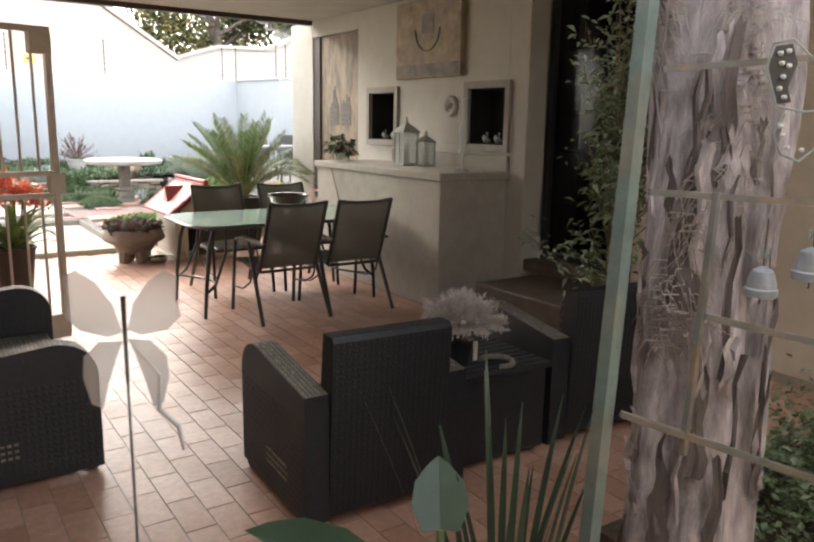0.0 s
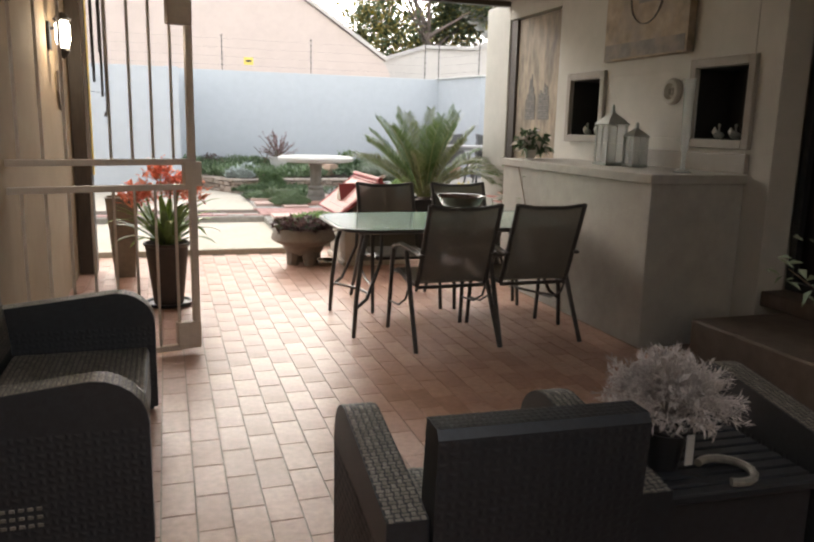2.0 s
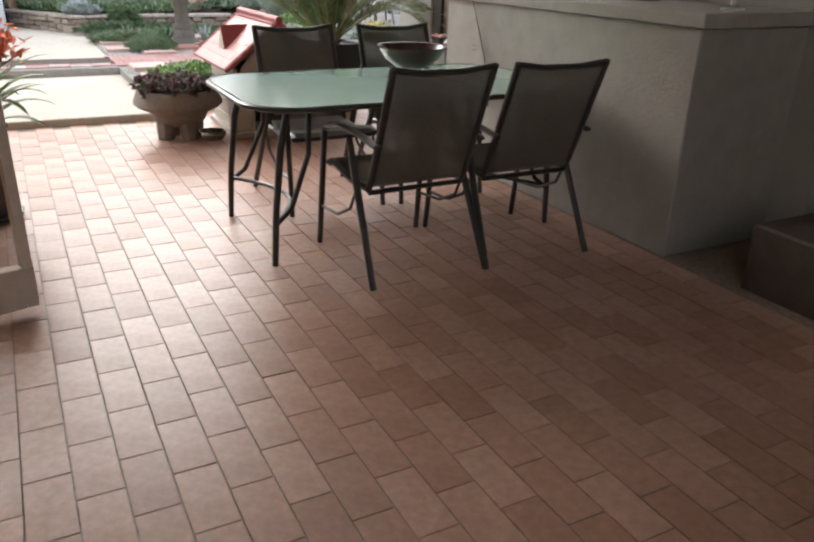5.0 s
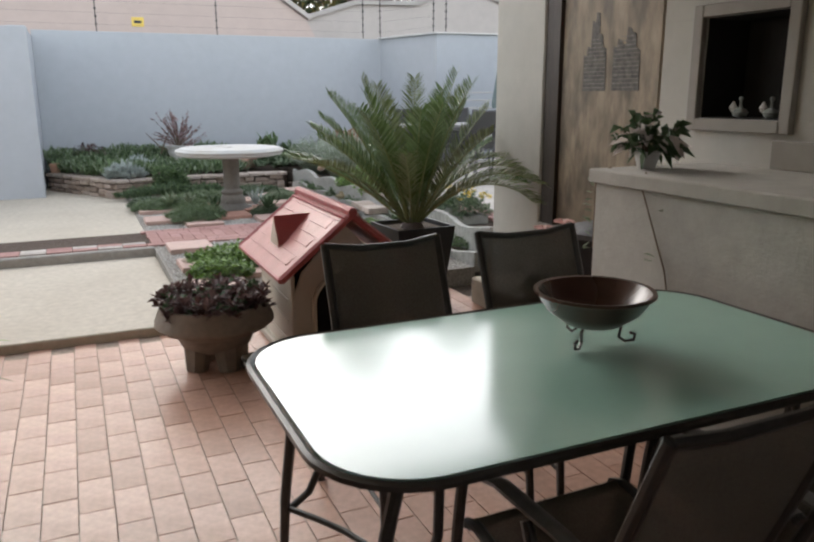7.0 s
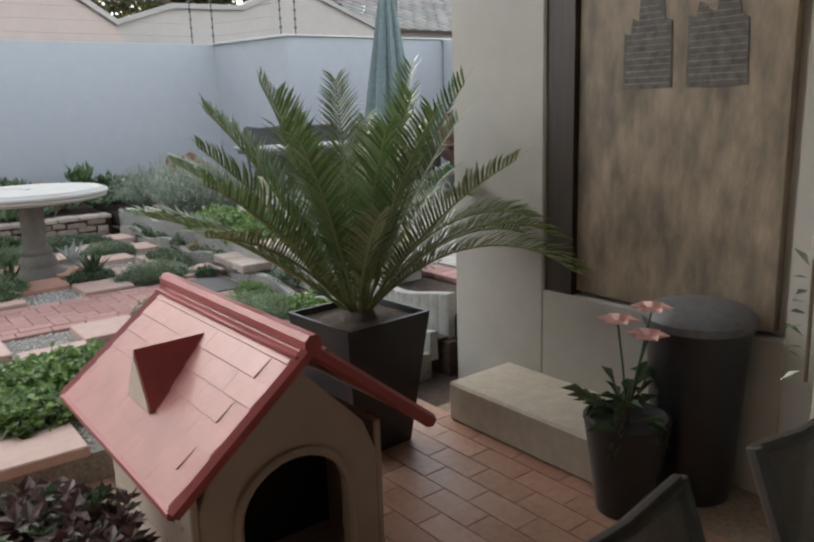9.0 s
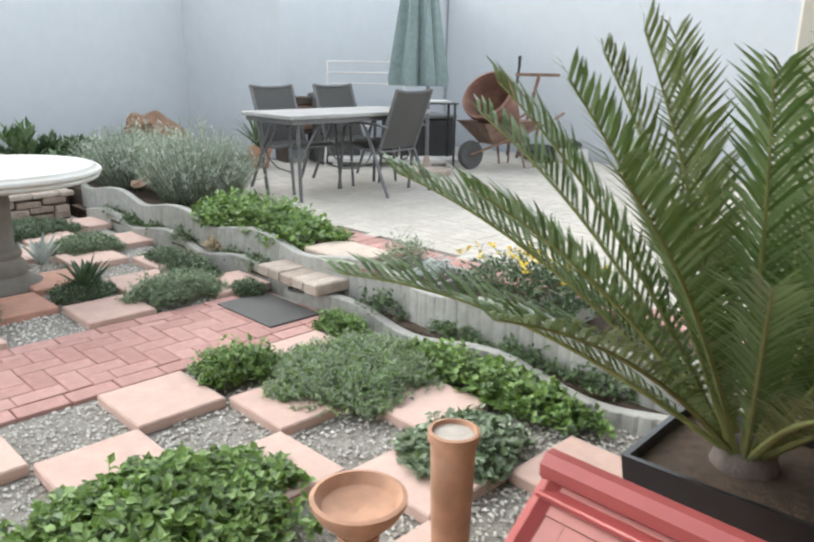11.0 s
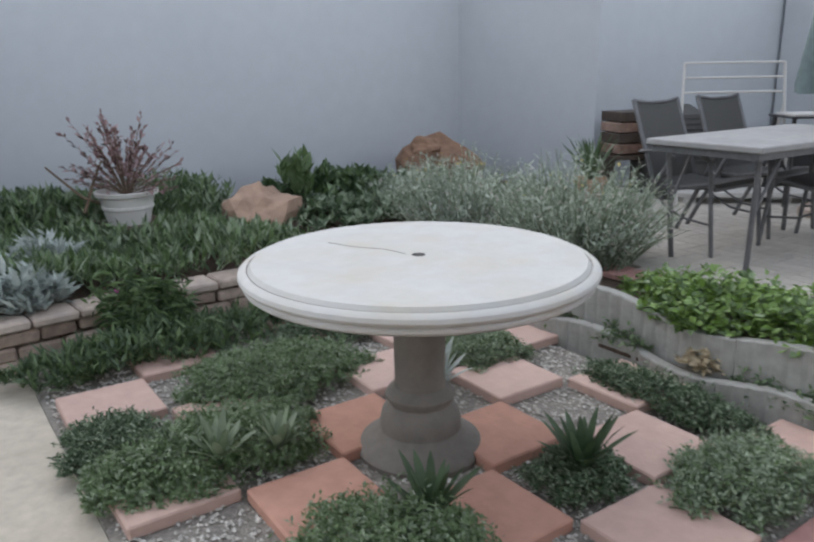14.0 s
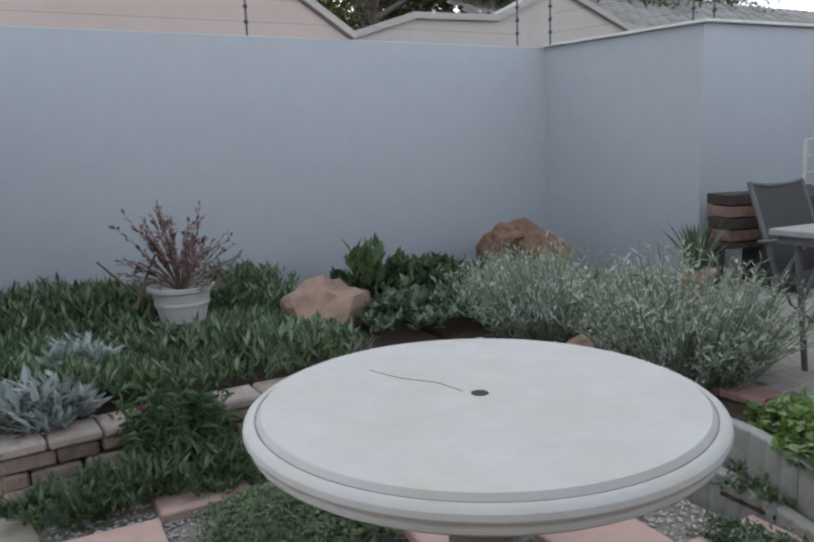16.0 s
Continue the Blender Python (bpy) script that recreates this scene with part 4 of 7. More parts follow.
POTP = [(0.04, 0), (0.06, 0.07), (0.065, 0.075), (0.058, 0.08), (0.05, 0.065), (0.0, 0.065)]
potplant("trailing_plant", "variegated leafy trailing plant in a cream pot on the bench end", (4.86, 7.90, 1.141), M_WHITEP, POTP, [(M_LEAFD, 0.7), (M_FEATH, 0.25)], 34, 0.19, 0.19, 0.075, random.Random(3), 0.6, nl=10, droop=0.4)
tv = thing("trailing_vine", "thin trailing vine with a few leaves hanging down the bench", "plant")
part("stem", MB().tube([(4.70, 7.72, 1.145), (4.63, 7.66, 1.08), (4.637, 7.5, 0.75), (4.638, 7.42, 0.45)], 0.004, 5).tube([(4.72, 7.98, 1.145), (4.68, 8.035, 1.1), (4.68, 8.03, 0.75)], 0.005, 5), M_STEM, tv)
vs = [((4.63, 7.55 + rg.gauss(0, 0.03), z), (-1, rg.gauss(0, 1), -0.3)) for z in (0.5, 0.55, 0.78, 0.8, 1.0)] + [((4.67, 8.04, 0.75 + 0.03 * k), (-0.5, 1, 0)) for k in range(11)]
raw("leaves", leaves(vs, 0.05, rg, 0.4, 0.5), M_LEAFG, tv)


def bottleship(at):
    t = thing("ceramic_bird", "small pale ceramic bird ornament in the wall niche", "ornament", at, group="bird ornaments in the niches")
    part("body", MB().lathe([(0.012, 0), (0.032, 0.012), (0.038, 0.028), (0.024, 0.044), (0.009, 0.05), (0.006, 0.078), (0.012, 0.09), (0.01, 0.1), (0, 0.106)], 16), M_LAMPG, t, smooth=True)
    part("tail", MB().lathe([(0.012, 0), (0.02, 0.02), (0.004, 0.05)], 8, (0, 0.045, 0.03)), M_WHITEP, t, smooth=True)


for y in (6.02, 6.18):
    bottleship((5.43, y, nz0 + 0.004))
bottleship((5.43, 7.72, nz0 + 0.004))
bottleship((5.43, 7.9, nz0 + 0.004))

# bin and flowers behind the bench
bn = thing("waste_bin", "round dark grey plastic bin with a domed lid behind the bench", "bin", (5.22, 8.64, 0))
part("body", MB().lathe([(0.14, 0), (0.18, 0.60), (0.185, 0.66)], 28), M_BLKP, bn, smooth=True)
part("lid", MB().lathe([(0.195, 0.66), (0.20, 0.69), (0.17, 0.72), (0.10, 0.74), (0, 0.745)], 28), M_GMET, bn, smooth=True)
fp = potplant("pink_flower_pot", "pink lily flowers with dark leaves in a dark pot", (4.92, 8.72, 0.0), M_BLKP, [(0.10, 0), (0.15, 0.34), (0.155, 0.36), (0.14, 0.365), (0.12, 0.33), (0, 0.33)], [(M_LEAFD, 0.95)], 12, 0.2, 0.22, 0.12, random.Random(9), 0.3, nl=5, droop=0.3)
for fx, fy, fz in ((-0.03, 0.03, 0.70), (0.06, -0.04, 0.74), (0.0, -0.07, 0.66)):
    bloom = MB()
    for k in range(6):
        a = k * 1.047
        side = Vector((-math.sin(a), math.cos(a), 0)) * 0.024
        out = Vector((math.cos(a), math.sin(a), 0))
        c, m_, e_ = Vector((fx, fy, fz)), Vector((fx, fy, fz + 0.03)) + out * 0.035, Vector((fx, fy, fz + 0.02)) + out * 0.075
        bloom.add([c, m_ + side, e_, m_ - side], [(0, 1, 2), (0, 2, 3)])
    raw("flower", bloom, M_PINK, fp)
    part("flower_stalk", MB().tube([(0, 0, 0.35), (fx * 0.5, fy * 0.5, 0.55), (fx, fy, fz)], 0.004, 5), M_LEAFD, fp)
struct("wall_step", MB().box(4.96, 5.368, 8.88, 9.74, 0, 0.19, 0.012), M_CONC)

# doghouse
def doghouse():
    t = thing("dog_house", "beige plastic dog house with a red tiled roof and dormer", "dog house", (3.73, 9.36, 0), 0)
    hw, hl = 0.30, 0.36
    sh = MB()
    sh.prism([(-hw - 0.03, 0.02), (-hw, 0.06), (-hw, 0.50), (0, 0.80), (hw, 0.50), (hw, 0.06), (hw + 0.03, 0.02)], hl - 0.02, hl, "y")
    for s in (-1, 1):
        sh.box(s * hw - 0.012, s * hw + 0.012, -hl, hl - 0.021, 0.02, 0.52, 0.004)
    # front with an arched opening
    pts = [(-hw + 0.013, 0.05), (-hw + 0.013, 0.49), (0, 0.79), (hw - 0.013, 0.49), (hw - 0.013, 0.05)]
    aw, az = 0.17, 0.34
    arch = [(aw * math.cos(radians(a)), az + aw * math.sin(radians(a))) for a in range(0, 181, 15)]
    inner = [(aw, 0.05)] + arch + [(-aw, 0.05)]
    outer = [(hw - 0.013, 0.05), (hw - 0.013, 0.49), (0, 0.79), (-hw + 0.013, 0.49), (-hw + 0.013, 0.05)]
    k = len(inner)
    out2 = []
    for i in range(k):
        u = i / (k - 1) * (len(outer) - 1)
        j = min(int(u), len(outer) - 2)
        f = u - j
        out2.append((outer[j][0] * (1 - f) + outer[j + 1][0] * f, outer[j][1] * (1 - f) + outer[j + 1][1] * f))
    vsx = []
    for yy in (-hl, -hl + 0.02):
        vsx += [(x, yy, z) for x, z in inner] + [(x, yy, z) for x, z in out2]
    fsx = []
    for i in range(k - 1):
        fsx += [(i, i + 1, k + i + 1, k + i), (2 * k + i, 3 * k + i, 3 * k + i + 1, 2 * k + i + 1), (i, 2 * k + i, 2 * k + i + 1, i + 1)]
    sh.add(vsx, fsx)
    part("wall", sh, M_BEIPL, t)
    part("arch_trim", MB().tube([(x * 1.08, -hl - 0.006, z) for x, z in inner], 0.014, 6), M_BEIPL, t, smooth=True)
    part("floor", MB().box(-hw - 0.04, hw + 0.04, -hl - 0.03, hl + 0.02, 0, 0.05, 0.008), M_BEIPL, t)
    # solid near-black block added to paint the shade within the house
    part("inside", MB().box(-hw + 0.015, hw - 0.015, -hl + 0.30, hl - 0.03, 0.052, 0.48), M_RECESS_SHADE, t)
    R, ez, rz_, yl = 0.40, 0.545, 0.865, 0.50
    for s in (-1, 1):
        slope = part("roof", MB().prism([(0, rz_), (s * R, ez), (s * R, ez - 0.03), (0, rz_ - 0.035)], -yl, yl, "y"), M_ROOFPL, t)
        sl = math.hypot(R, rz_ - ez)
        for r in range(7):
            for c in range(6):
                u0, u1 = (r + 0.01) / 7, (r + 1) / 7
                y0 = -yl + 0.02 + (c + (0.5 if r % 2 else 0)) * 0.168
                y1 = min(y0 + 0.1668, yl - 0.02)
                if y1 - y0 < 0.03:
                    continue
                n = Vector((s * (rz_ - ez) / sl, 0, R / sl))
                P = lambda u, y, h: Vector((s * R * u, y, rz_ + (ez - rz_) * u)) + n * h
                vs = [P(u0, y0, 0.001), P(u1, y0, 0.0045), P(u1, y1, 0.0045), P(u0, y1, 0.001), P(u1, y0, 0.0), P(u1, y1, 0.0)]
                part("shingle", MB().add(vs, [(0, 1, 2, 3), (1, 4, 5, 2), (0, 4, 1), (3, 2, 5)]), M_ROOFPL, slope)
        for yy in (-yl, yl):
            part("gable_trim", MB().tube([(0, yy, rz_ - 0.01), (s * R, yy, ez - 0.012)], 0.022, 6), M_REDPL, t)
        part("eave_trim", MB().tube([(s * R, -yl, ez - 0.012), (s * R, yl, ez - 0.012)], 0.016, 6), M_REDPL, t)
    part("ridge", MB().tube([(0, -yl - 0.02, rz_ + 0.008), (0, yl + 0.02, rz_ + 0.008)], 0.027, 8).box(-0.05, 0.05, -yl - 0.01, yl + 0.01, rz_ - 0.028, rz_ - 0.016, 0.003), M_REDPL, t, smooth=True)
    # dormer on the slope that faces the yard
    xs, zt = -0.28, 0.80
    zr = lambda x: rz_ + (ez - rz_) * abs(x) / R
    part("dormer_window", MB().prism([(-0.088, zr(xs) - 0.01), (-0.085, zr(xs) + 0.012), (0, zt - 0.016), (0.085, zr(xs) + 0.012), (0.088, zr(xs) - 0.01)], xs - 0.024, xs - 0.012, "x"), M_CREAM, t)
    xb = -(rz_ - zt) / (rz_ - ez) * R
    d = MB()
    for sg2 in (-1, 1):
        lo = zr(xs) + 0.0
        d.add([(xs - 0.02, 0, zt), (xb, 0, zt + 0.004), (xs + 0.02, sg2 * 0.10, lo + 0.01), (xs - 0.02, sg2 * 0.10, lo + 0.0),
               (xs - 0.02, 0, zt - 0.014), (xs - 0.02, sg2 * 0.090, lo - 0.01), (xs + 0.012, 0, zt - 0.014), (xs + 0.012, sg2 * 0.090, lo - 0.01)],
              [(0, 1, 2, 3), (0, 3, 5, 4), (4, 5, 7, 6)])
    part("dormer_roof", d, M_REDPL, t)
    for k in range(3):
        part("side_ridge", MB().box(-hw - 0.018, -hw - 0.011, -0.3, 0.3, 0.12 + k * 0.12, 0.135 + k * 0.12, 0.002), M_BEIPL, t)


doghouse()

# concrete bowl planter and steel dog bowl
pl = thing("footed_planter", "round brown cast planter on four feet, full of dark succulents", "planter", (3.035, 9.21, 0))
part("bowl", MB().lathe([(0.12, 0.10), (0.19, 0.14), (0.215, 0.20), (0.30, 0.24), (0.325, 0.262), (0.322, 0.285), (0.288, 0.37), (0.268, 0.37), (0.25, 0.33), (0, 0.33)], 36), M_PLANTER, pl, smooth=True)
for k in range(4):
    a = radians(20 + 90 * k)
    part("foot", MB().tube([(0.11 * math.cos(a), 0.11 * math.sin(a), 0.15), (0.13 * math.cos(a), 0.13 * math.sin(a), 0.0)], [0.085, 0.06], 8), M_PLANTER, pl, smooth=True)
sp = []
for i in range(420):
    a, r = rg.uniform(0, 6.28), 0.30 * math.sqrt(rg.random())
    c = Vector((r * math.cos(a), r * math.sin(a), 0.36 + 0.10 * rg.random() - r * 0.12))
    for q in range(5):
        sp.append((c, (rg.gauss(0, 1), rg.gauss(0, 1), rg.uniform(0, 1))))
raw("succulent_foliage", leaves(sp[:1500], 0.055, rg, 0.4, 0.55), M_LEAFR, pl)
raw("succulent_foliage", leaves(sp[1500:], 0.04, rg, 0.4, 0.55), M_LEAFD, pl)
db = thing("steel_dog_bowl", "small steel pet bowl on the tiles by the planter", "bowl", (3.235, 9.05, 0))
part("bowl", MB().lathe([(0.065, 0), (0.085, 0.006), (0.103, 0.035), (0.103, 0.058), (0.098, 0.066), (0.094, 0.062), (0.07, 0.02), (0, 0.018)], 28), M_STEEL, db, smooth=True)


# cycad in a square tapered pot
def cycad():
    t = thing("cycad", "large cycad with arching green fronds in a tall square black pot", "plant", (4.53, 9.83, 0.0), 3)
    part("pot", MB().prism([(-0.15, -0.15), (0.15, -0.15), (0.15, 0.15), (-0.15, 0.15)], 0, 0.01).add(
        [(x * a, y * a, z) for a, z in ((0.15, 0.0), (0.22, 0.60), (0.205, 0.60), (0.195, 0.55)) for x, y in ((-1, -1), (1, -1), (1, 1), (-1, 1))],
        [(4 * j + i, 4 * j + (i + 1) % 4, 4 * j + 4 + (i + 1) % 4, 4 * j + 4 + i) for j in range(3) for i in range(4)] + [(12, 13, 14, 15)]), M_BLKP, t)
    part("soil", MB().box(-0.2, 0.2, -0.2, 0.2, 0.552, 0.572), M_SOIL, t)
    part("trunk", MB().lathe([(0.07, 0.5), (0.085, 0.56), (0.07, 0.61), (0.03, 0.64), (0, 0.645)], 14), M_BARKD, t, smooth=True)
    rng = random.Random(11)
    nf = 36
    for i in range(nf):
        a = i * 2.399 + rng.uniform(-0.2, 0.2)
        v = i / (nf - 1)
        e = radians(77 - 39 * v) + rng.uniform(-0.04, 0.04)
        L = rng.uniform(0.88, 1.08)
        sag = 5.5 if v > 0.5 and math.cos(a + 0.5) > 0.75 else 0.7 + 1.4 * v
        pts, p, el = [], Vector((0.04 * math.cos(a), 0.04 * math.sin(a), 0.60)), e
        K = 14
        for k in range(K + 1):
            pts.append(p.copy())
            p = p + Vector((math.cos(a) * math.cos(el), math.sin(a) * math.cos(el), math.sin(el))) * (L / K)
            el -= radians(sag) * (0.4 + 1.6 * k / K)
        stalk = part("frond_stem", MB().tube(pts, [0.009 * (1 - 0.75 * k / K) for k in range(K + 1)], 5), M_PALMS, t)
        lf = MB()
        side = Vector((-math.sin(a), math.cos(a), 0))
        n = 44
        for q in range(n):
            u = 0.16 + 0.84 * q / (n - 1)
            j = min(int(u * K), K - 1)
            c = pts[j].lerp(pts[j + 1], u * K - j)
            d = (pts[j + 1] - pts[j]).normalized()
            up = side.cross(d)
            if up.z < 0:
                up = -up
            ln = 0.165 * min(1.0, 0.35 + 2.6 * (u - 0.16)) * (1.0 if u < 0.8 else 1.0 - 1.9 * (u - 0.8)) * rng.uniform(0.88, 1.08)
            for s in (-1, 1):
                w = (side * s * 0.72 + d * (0.55 + 0.35 * u) + up * 0.34 + Vector((rng.gauss(0, 0.05), rng.gauss(0, 0.05), rng.gauss(0, 0.05)))).normalized()
                ww = d.cross(w).normalized().cross(w) * 0.0054
                lift = up * 0.006
                m = c + w * ln * 0.45 + lift
                tip = c + w * ln - Vector((0, 0, 0.012))
                lf.add([c - ww * 0.7, m - ww * 1.1, tip, m + ww * 1.1, c + ww * 0.7], [(0, 1, 3, 4), (1, 2, 3)])
        raw("foliage", lf, M_PALM2 if i % 5 in (1, 3) else M_PALM, stalk, kind="stuff")


cycad()

# gate
g = thing("security_gate", "open cream painted steel gate with upright bars and a lock box", "gate", (1.90, 6.42, 0), 197)
GW = 1.02
part("frame", MB().box(0, 0.04, -0.02, 0.02, 0.03, 2.1, 0.003).box(GW, GW + 0.04, -0.02, 0.02, 0.03, 2.1, 0.003).box(0.041, GW - 0.001, -0.018, 0.018, 0.03, 0.065, 0.003)
     .box(0.041, GW - 0.001, -0.018, 0.018, 1.145, 1.18, 0.003).box(0.041, GW - 0.001, -0.018, 0.018, 1.0, 1.035, 0.003).box(0.041, GW - 0.001, -0.018, 0.018, 2.06, 2.1, 0.003), M_CREAM, g)
for k in range(8):
    x = 0.125 + k * 0.115
    part("bar", MB().box(x - 0.007, x + 0.007, -0.007, 0.007, 0.066, 0.999), M_CREAM, g)
    part("bar", MB().box(x - 0.007, x + 0.007, -0.007, 0.007, 1.181, 2.059), M_CREAM, g)
part("lock_box", MB().box(-0.03, 0.07, -0.03, 0.03, 1.02, 1.165, 0.003), M_CREAM, g)
part("bottom_box", MB().box(0.0, 0.14, -0.028, 0.028, 0.05, 0.20, 0.003), M_CREAM, g)
part("top_box", MB().box(0.0, 0.14, -0.028, 0.028, 1.93, 2.07, 0.003), M_CREAM, g)

# against the house wall
lamp = new("wall_lamp_light", bpy.data.lights.new("wall_lamp_light", "POINT"))
lamp.matrix_world = pose(1.14, 7.95, 1.98)
lamp.data.energy, lamp.data.color, lamp.data.shadow_soft_size = 3.0, (1.0, 0.8, 0.58), 0.04
wl = thing("wall_lamp", "black outdoor wall lantern with a lit frosted glass", "wall lamp", (0.955, 7.95, 1.98))
part("bracket", MB().box(0, 0.02, -0.05, 0.05, -0.1, 0.1, 0.004).tube([(0.02, 0, 0.05), (0.09, 0, 0.07)], 0.01, 6), M_BLKP, wl)
part("glass", MB().lathe([(0.035, -0.08), (0.05, -0.02), (0.05, 0.08), (0.035, 0.11)], 14, (0.1, 0, 0)), M_BULB, wl, smooth=True)
part("cap", MB().lathe([(0.06, 0.11), (0.065, 0.12), (0.03, 0.16), (0, 0.17)], 14, (0.1, 0, 0)), M_BLKP, wl, smooth=True)
part("finial", MB().lathe([(0, -0.16), (0.02, -0.14), (0.045, -0.10), (0.04, -0.081)], 14, (0.1, 0, 0)), M_BLKP, wl, smooth=True)
sh = thing("shield_plaque", "dark framed wooden shield plaque on the tan wall", "wall plaque", (0.955, 8.35, 1.62))
o = [(-0.11, 0.13), (0.11, 0.13), (0.11, -0.02), (0.07, -0.11), (0, -0.16), (-0.07, -0.11), (-0.11, -0.02)]
part("board", MB().prism(o, 0.0, 0.012, "x"), M_WOODB, sh)
part("edge", MB().tube([(0.012, a, b) for a, b in o + [o[0]]], 0.007, 5), M_DWOOD, sh)
wc = thing("wind_chime", "dark metal tube wind chime hanging from the ceiling", "wind chime", (1.35, 7.1, 0))
part("disc", MB().lathe([(0.05, 2.2), (0.05, 2.215)], 18), M_DWOOD, wc)
part("string", MB().tube([(0, 0, 2.75), (0, 0, 2.2)], 0.002, 4), M_DMET, wc)
for k in range(5):
    a = k * 1.257
    part("chime_tube", MB().tube([(0.04 * math.cos(a), 0.04 * math.sin(a), 2.15), (0.04 * math.cos(a), 0.04 * math.sin(a), 1.45 + 0.09 * k)], 0.009, 8), M_DMET, wc, smooth=True)
tb = thing("hanging_bell", "small dark bell hanging on a string by the corner post", "bell", (1.25, 9.1, 1.42))
part("bell", MB().lathe([(0.028, 0), (0.024, 0.03), (0.012, 0.05), (0, 0.055)], 12), M_DMET, tb, smooth=True)
part("cord", MB().tube([(0, 0, 0.055), (0, 0, 0.2), (-0.14, 0, 0.22)], 0.003, 4), M_DMET, tb)
fo = thing("gilded_trim", "narrow gilded carved trim strip on the corner post", "wall trim", (1.105, 9.1, 0))
part("strip", MB().box(0, 0.012, -0.03, 0.03, 0.9, 2.6, 0.003), M_YSIGN, fo)

# clivia in a dark pot
cv = thing("clivia_pot", "clivia with orange flowers in a tall brown plastic pot", "plant", (1.72, 7.70, 0))
part("pot", MB().lathe([(0.11, 0.02), (0.16, 0.46), (0.172, 0.47), (0.172, 0.49), (0.155, 0.49), (0.14, 0.44), (0, 0.44)], 30), mat("brown_plastic", (0.055, 0.04, 0.033), 0.45, 0.15, 20, 0.05), cv, smooth=True)
part("saucer", MB().lathe([(0.15, 0), (0.175, 0.012), (0.18, 0.03), (0.16, 0.03), (0.15, 0.015), (0, 0.015)], 30), M_BLKP, cv, smooth=True)


def strap(mb, a, r0, L, e, w, z0, rng, curve=7.0, K=9):
    p, el = Vector((r0 * math.cos(a), r0 * math.sin(a), z0)), e
    side = Vector((-math.sin(a), math.cos(a), 0))
    rows = []
    for k in range(K + 1):
        ww = w * math.sin(math.pi * min(1, 0.25 + 0.75 * k / K)) ** 0.6 if k < K else 0.001
        up = side.cross(Vector((math.cos(a) * math.cos(el), math.sin(a) * math.cos(el), math.sin(el))))
        rows += [p + side * ww + Vector((0, 0, ww * 0.25)), p, p - side * ww + Vector((0, 0, ww * 0.25))]
        p = p + Vector((math.cos(a) * math.cos(el), math.sin(a) * math.cos(el), math.sin(el))) * (L / K)
        el -= radians(curve) * (0.4 + 1.2 * k / K)
    mb.add(rows, [(3 * k + i, 3 * k + i + 1, 3 * k + i + 4, 3 * k + i + 3) for k in range(K) for i in range(2)])


sm = MB()
for i in range(34):
    strap(sm, i * 2.4, 0.03, rg.uniform(0.38, 0.58), radians(rg.uniform(35, 85)), 0.030, 0.45, rg, rg.uniform(6, 12))
raw("strap_leaf", sm, M_LEAFB, cv)
sm = MB()
for i in range(16):
    strap(sm, i * 2.4 + 1, 0.03, rg.uniform(0.35, 0.52), radians(rg.uniform(30, 80)), 0.030, 0.45, rg, rg.uniform(6, 12))
raw("strap_leaf", sm, M_LEAF, cv)
for cx, cy, cz in ((-0.03, 0.04, 1.0), (0.10, -0.02, 0.93), (-0.14, -0.03, 0.86), (0.2, 0.02, 0.84), (-0.22, 0.02, 0.82), (0.04, 0.05, 0.88)):
    part("flower_stalk", MB().tube([(0, 0, 0.45), (cx * 0.7, cy, 0.7), (cx, cy, cz)], 0.008, 6), M_LEAFB, cv)
    raw("flower", leaves([((cx + rg.gauss(0, 0.05), cy + rg.gauss(0, 0.05), cz + rg.gauss(0, 0.035)), (rg.gauss(0, 1), rg.gauss(0, 1), 0.7)) for _ in range(110)], 0.08, rg, 0.4, 0.4), M_ORANGE, cv)
tp = thing("tall_planter", "tall square grey-brown planter behind the clivia", "planter", (1.35, 8.9, 0))
part("planter", MB().lathe([(0.12, 0), (0.19, 0.72), (0.2, 0.72), (0.18, 0.70), (0, 0.68)], 4, m=Matrix.Rotation(radians(45), 4, "Z")), M_PLANTER, tp)

# ---- garden ----
def foliage(name, label, spotfn, n, size, mats, rng, narrow=0.4, lift=0.7, droop=0.0, cat="ground cover plant", per=4, group="", up=0.35):
    """Low plant: sprigs at the places that spotfn gives."""
    t = thing(name, label, cat, group=group)
    sp = []
    for _ in range(n):
        c, hgt = spotfn(rng)
        base = Vector(c)
        d = Vector((rng.gauss(0, 0.5), rng.gauss(0, 0.5), 1)).normalized()
        for q in range(per):
            u = rng.uniform(0.25, 1)
            w = Vector((rng.gauss(0, 1), rng.gauss(0, 1), up))
            sp.append((base + d * hgt * u, w))
    rng.shuffle(sp)
    n0 = 0
    for mt, share in mats:
        n1 = n0 + int(len(sp) * share)
        raw("foliage", leaves(sp[n0:n1], size, rng, lift, narrow, droop), mt, t)
        n0 = n1
    return t


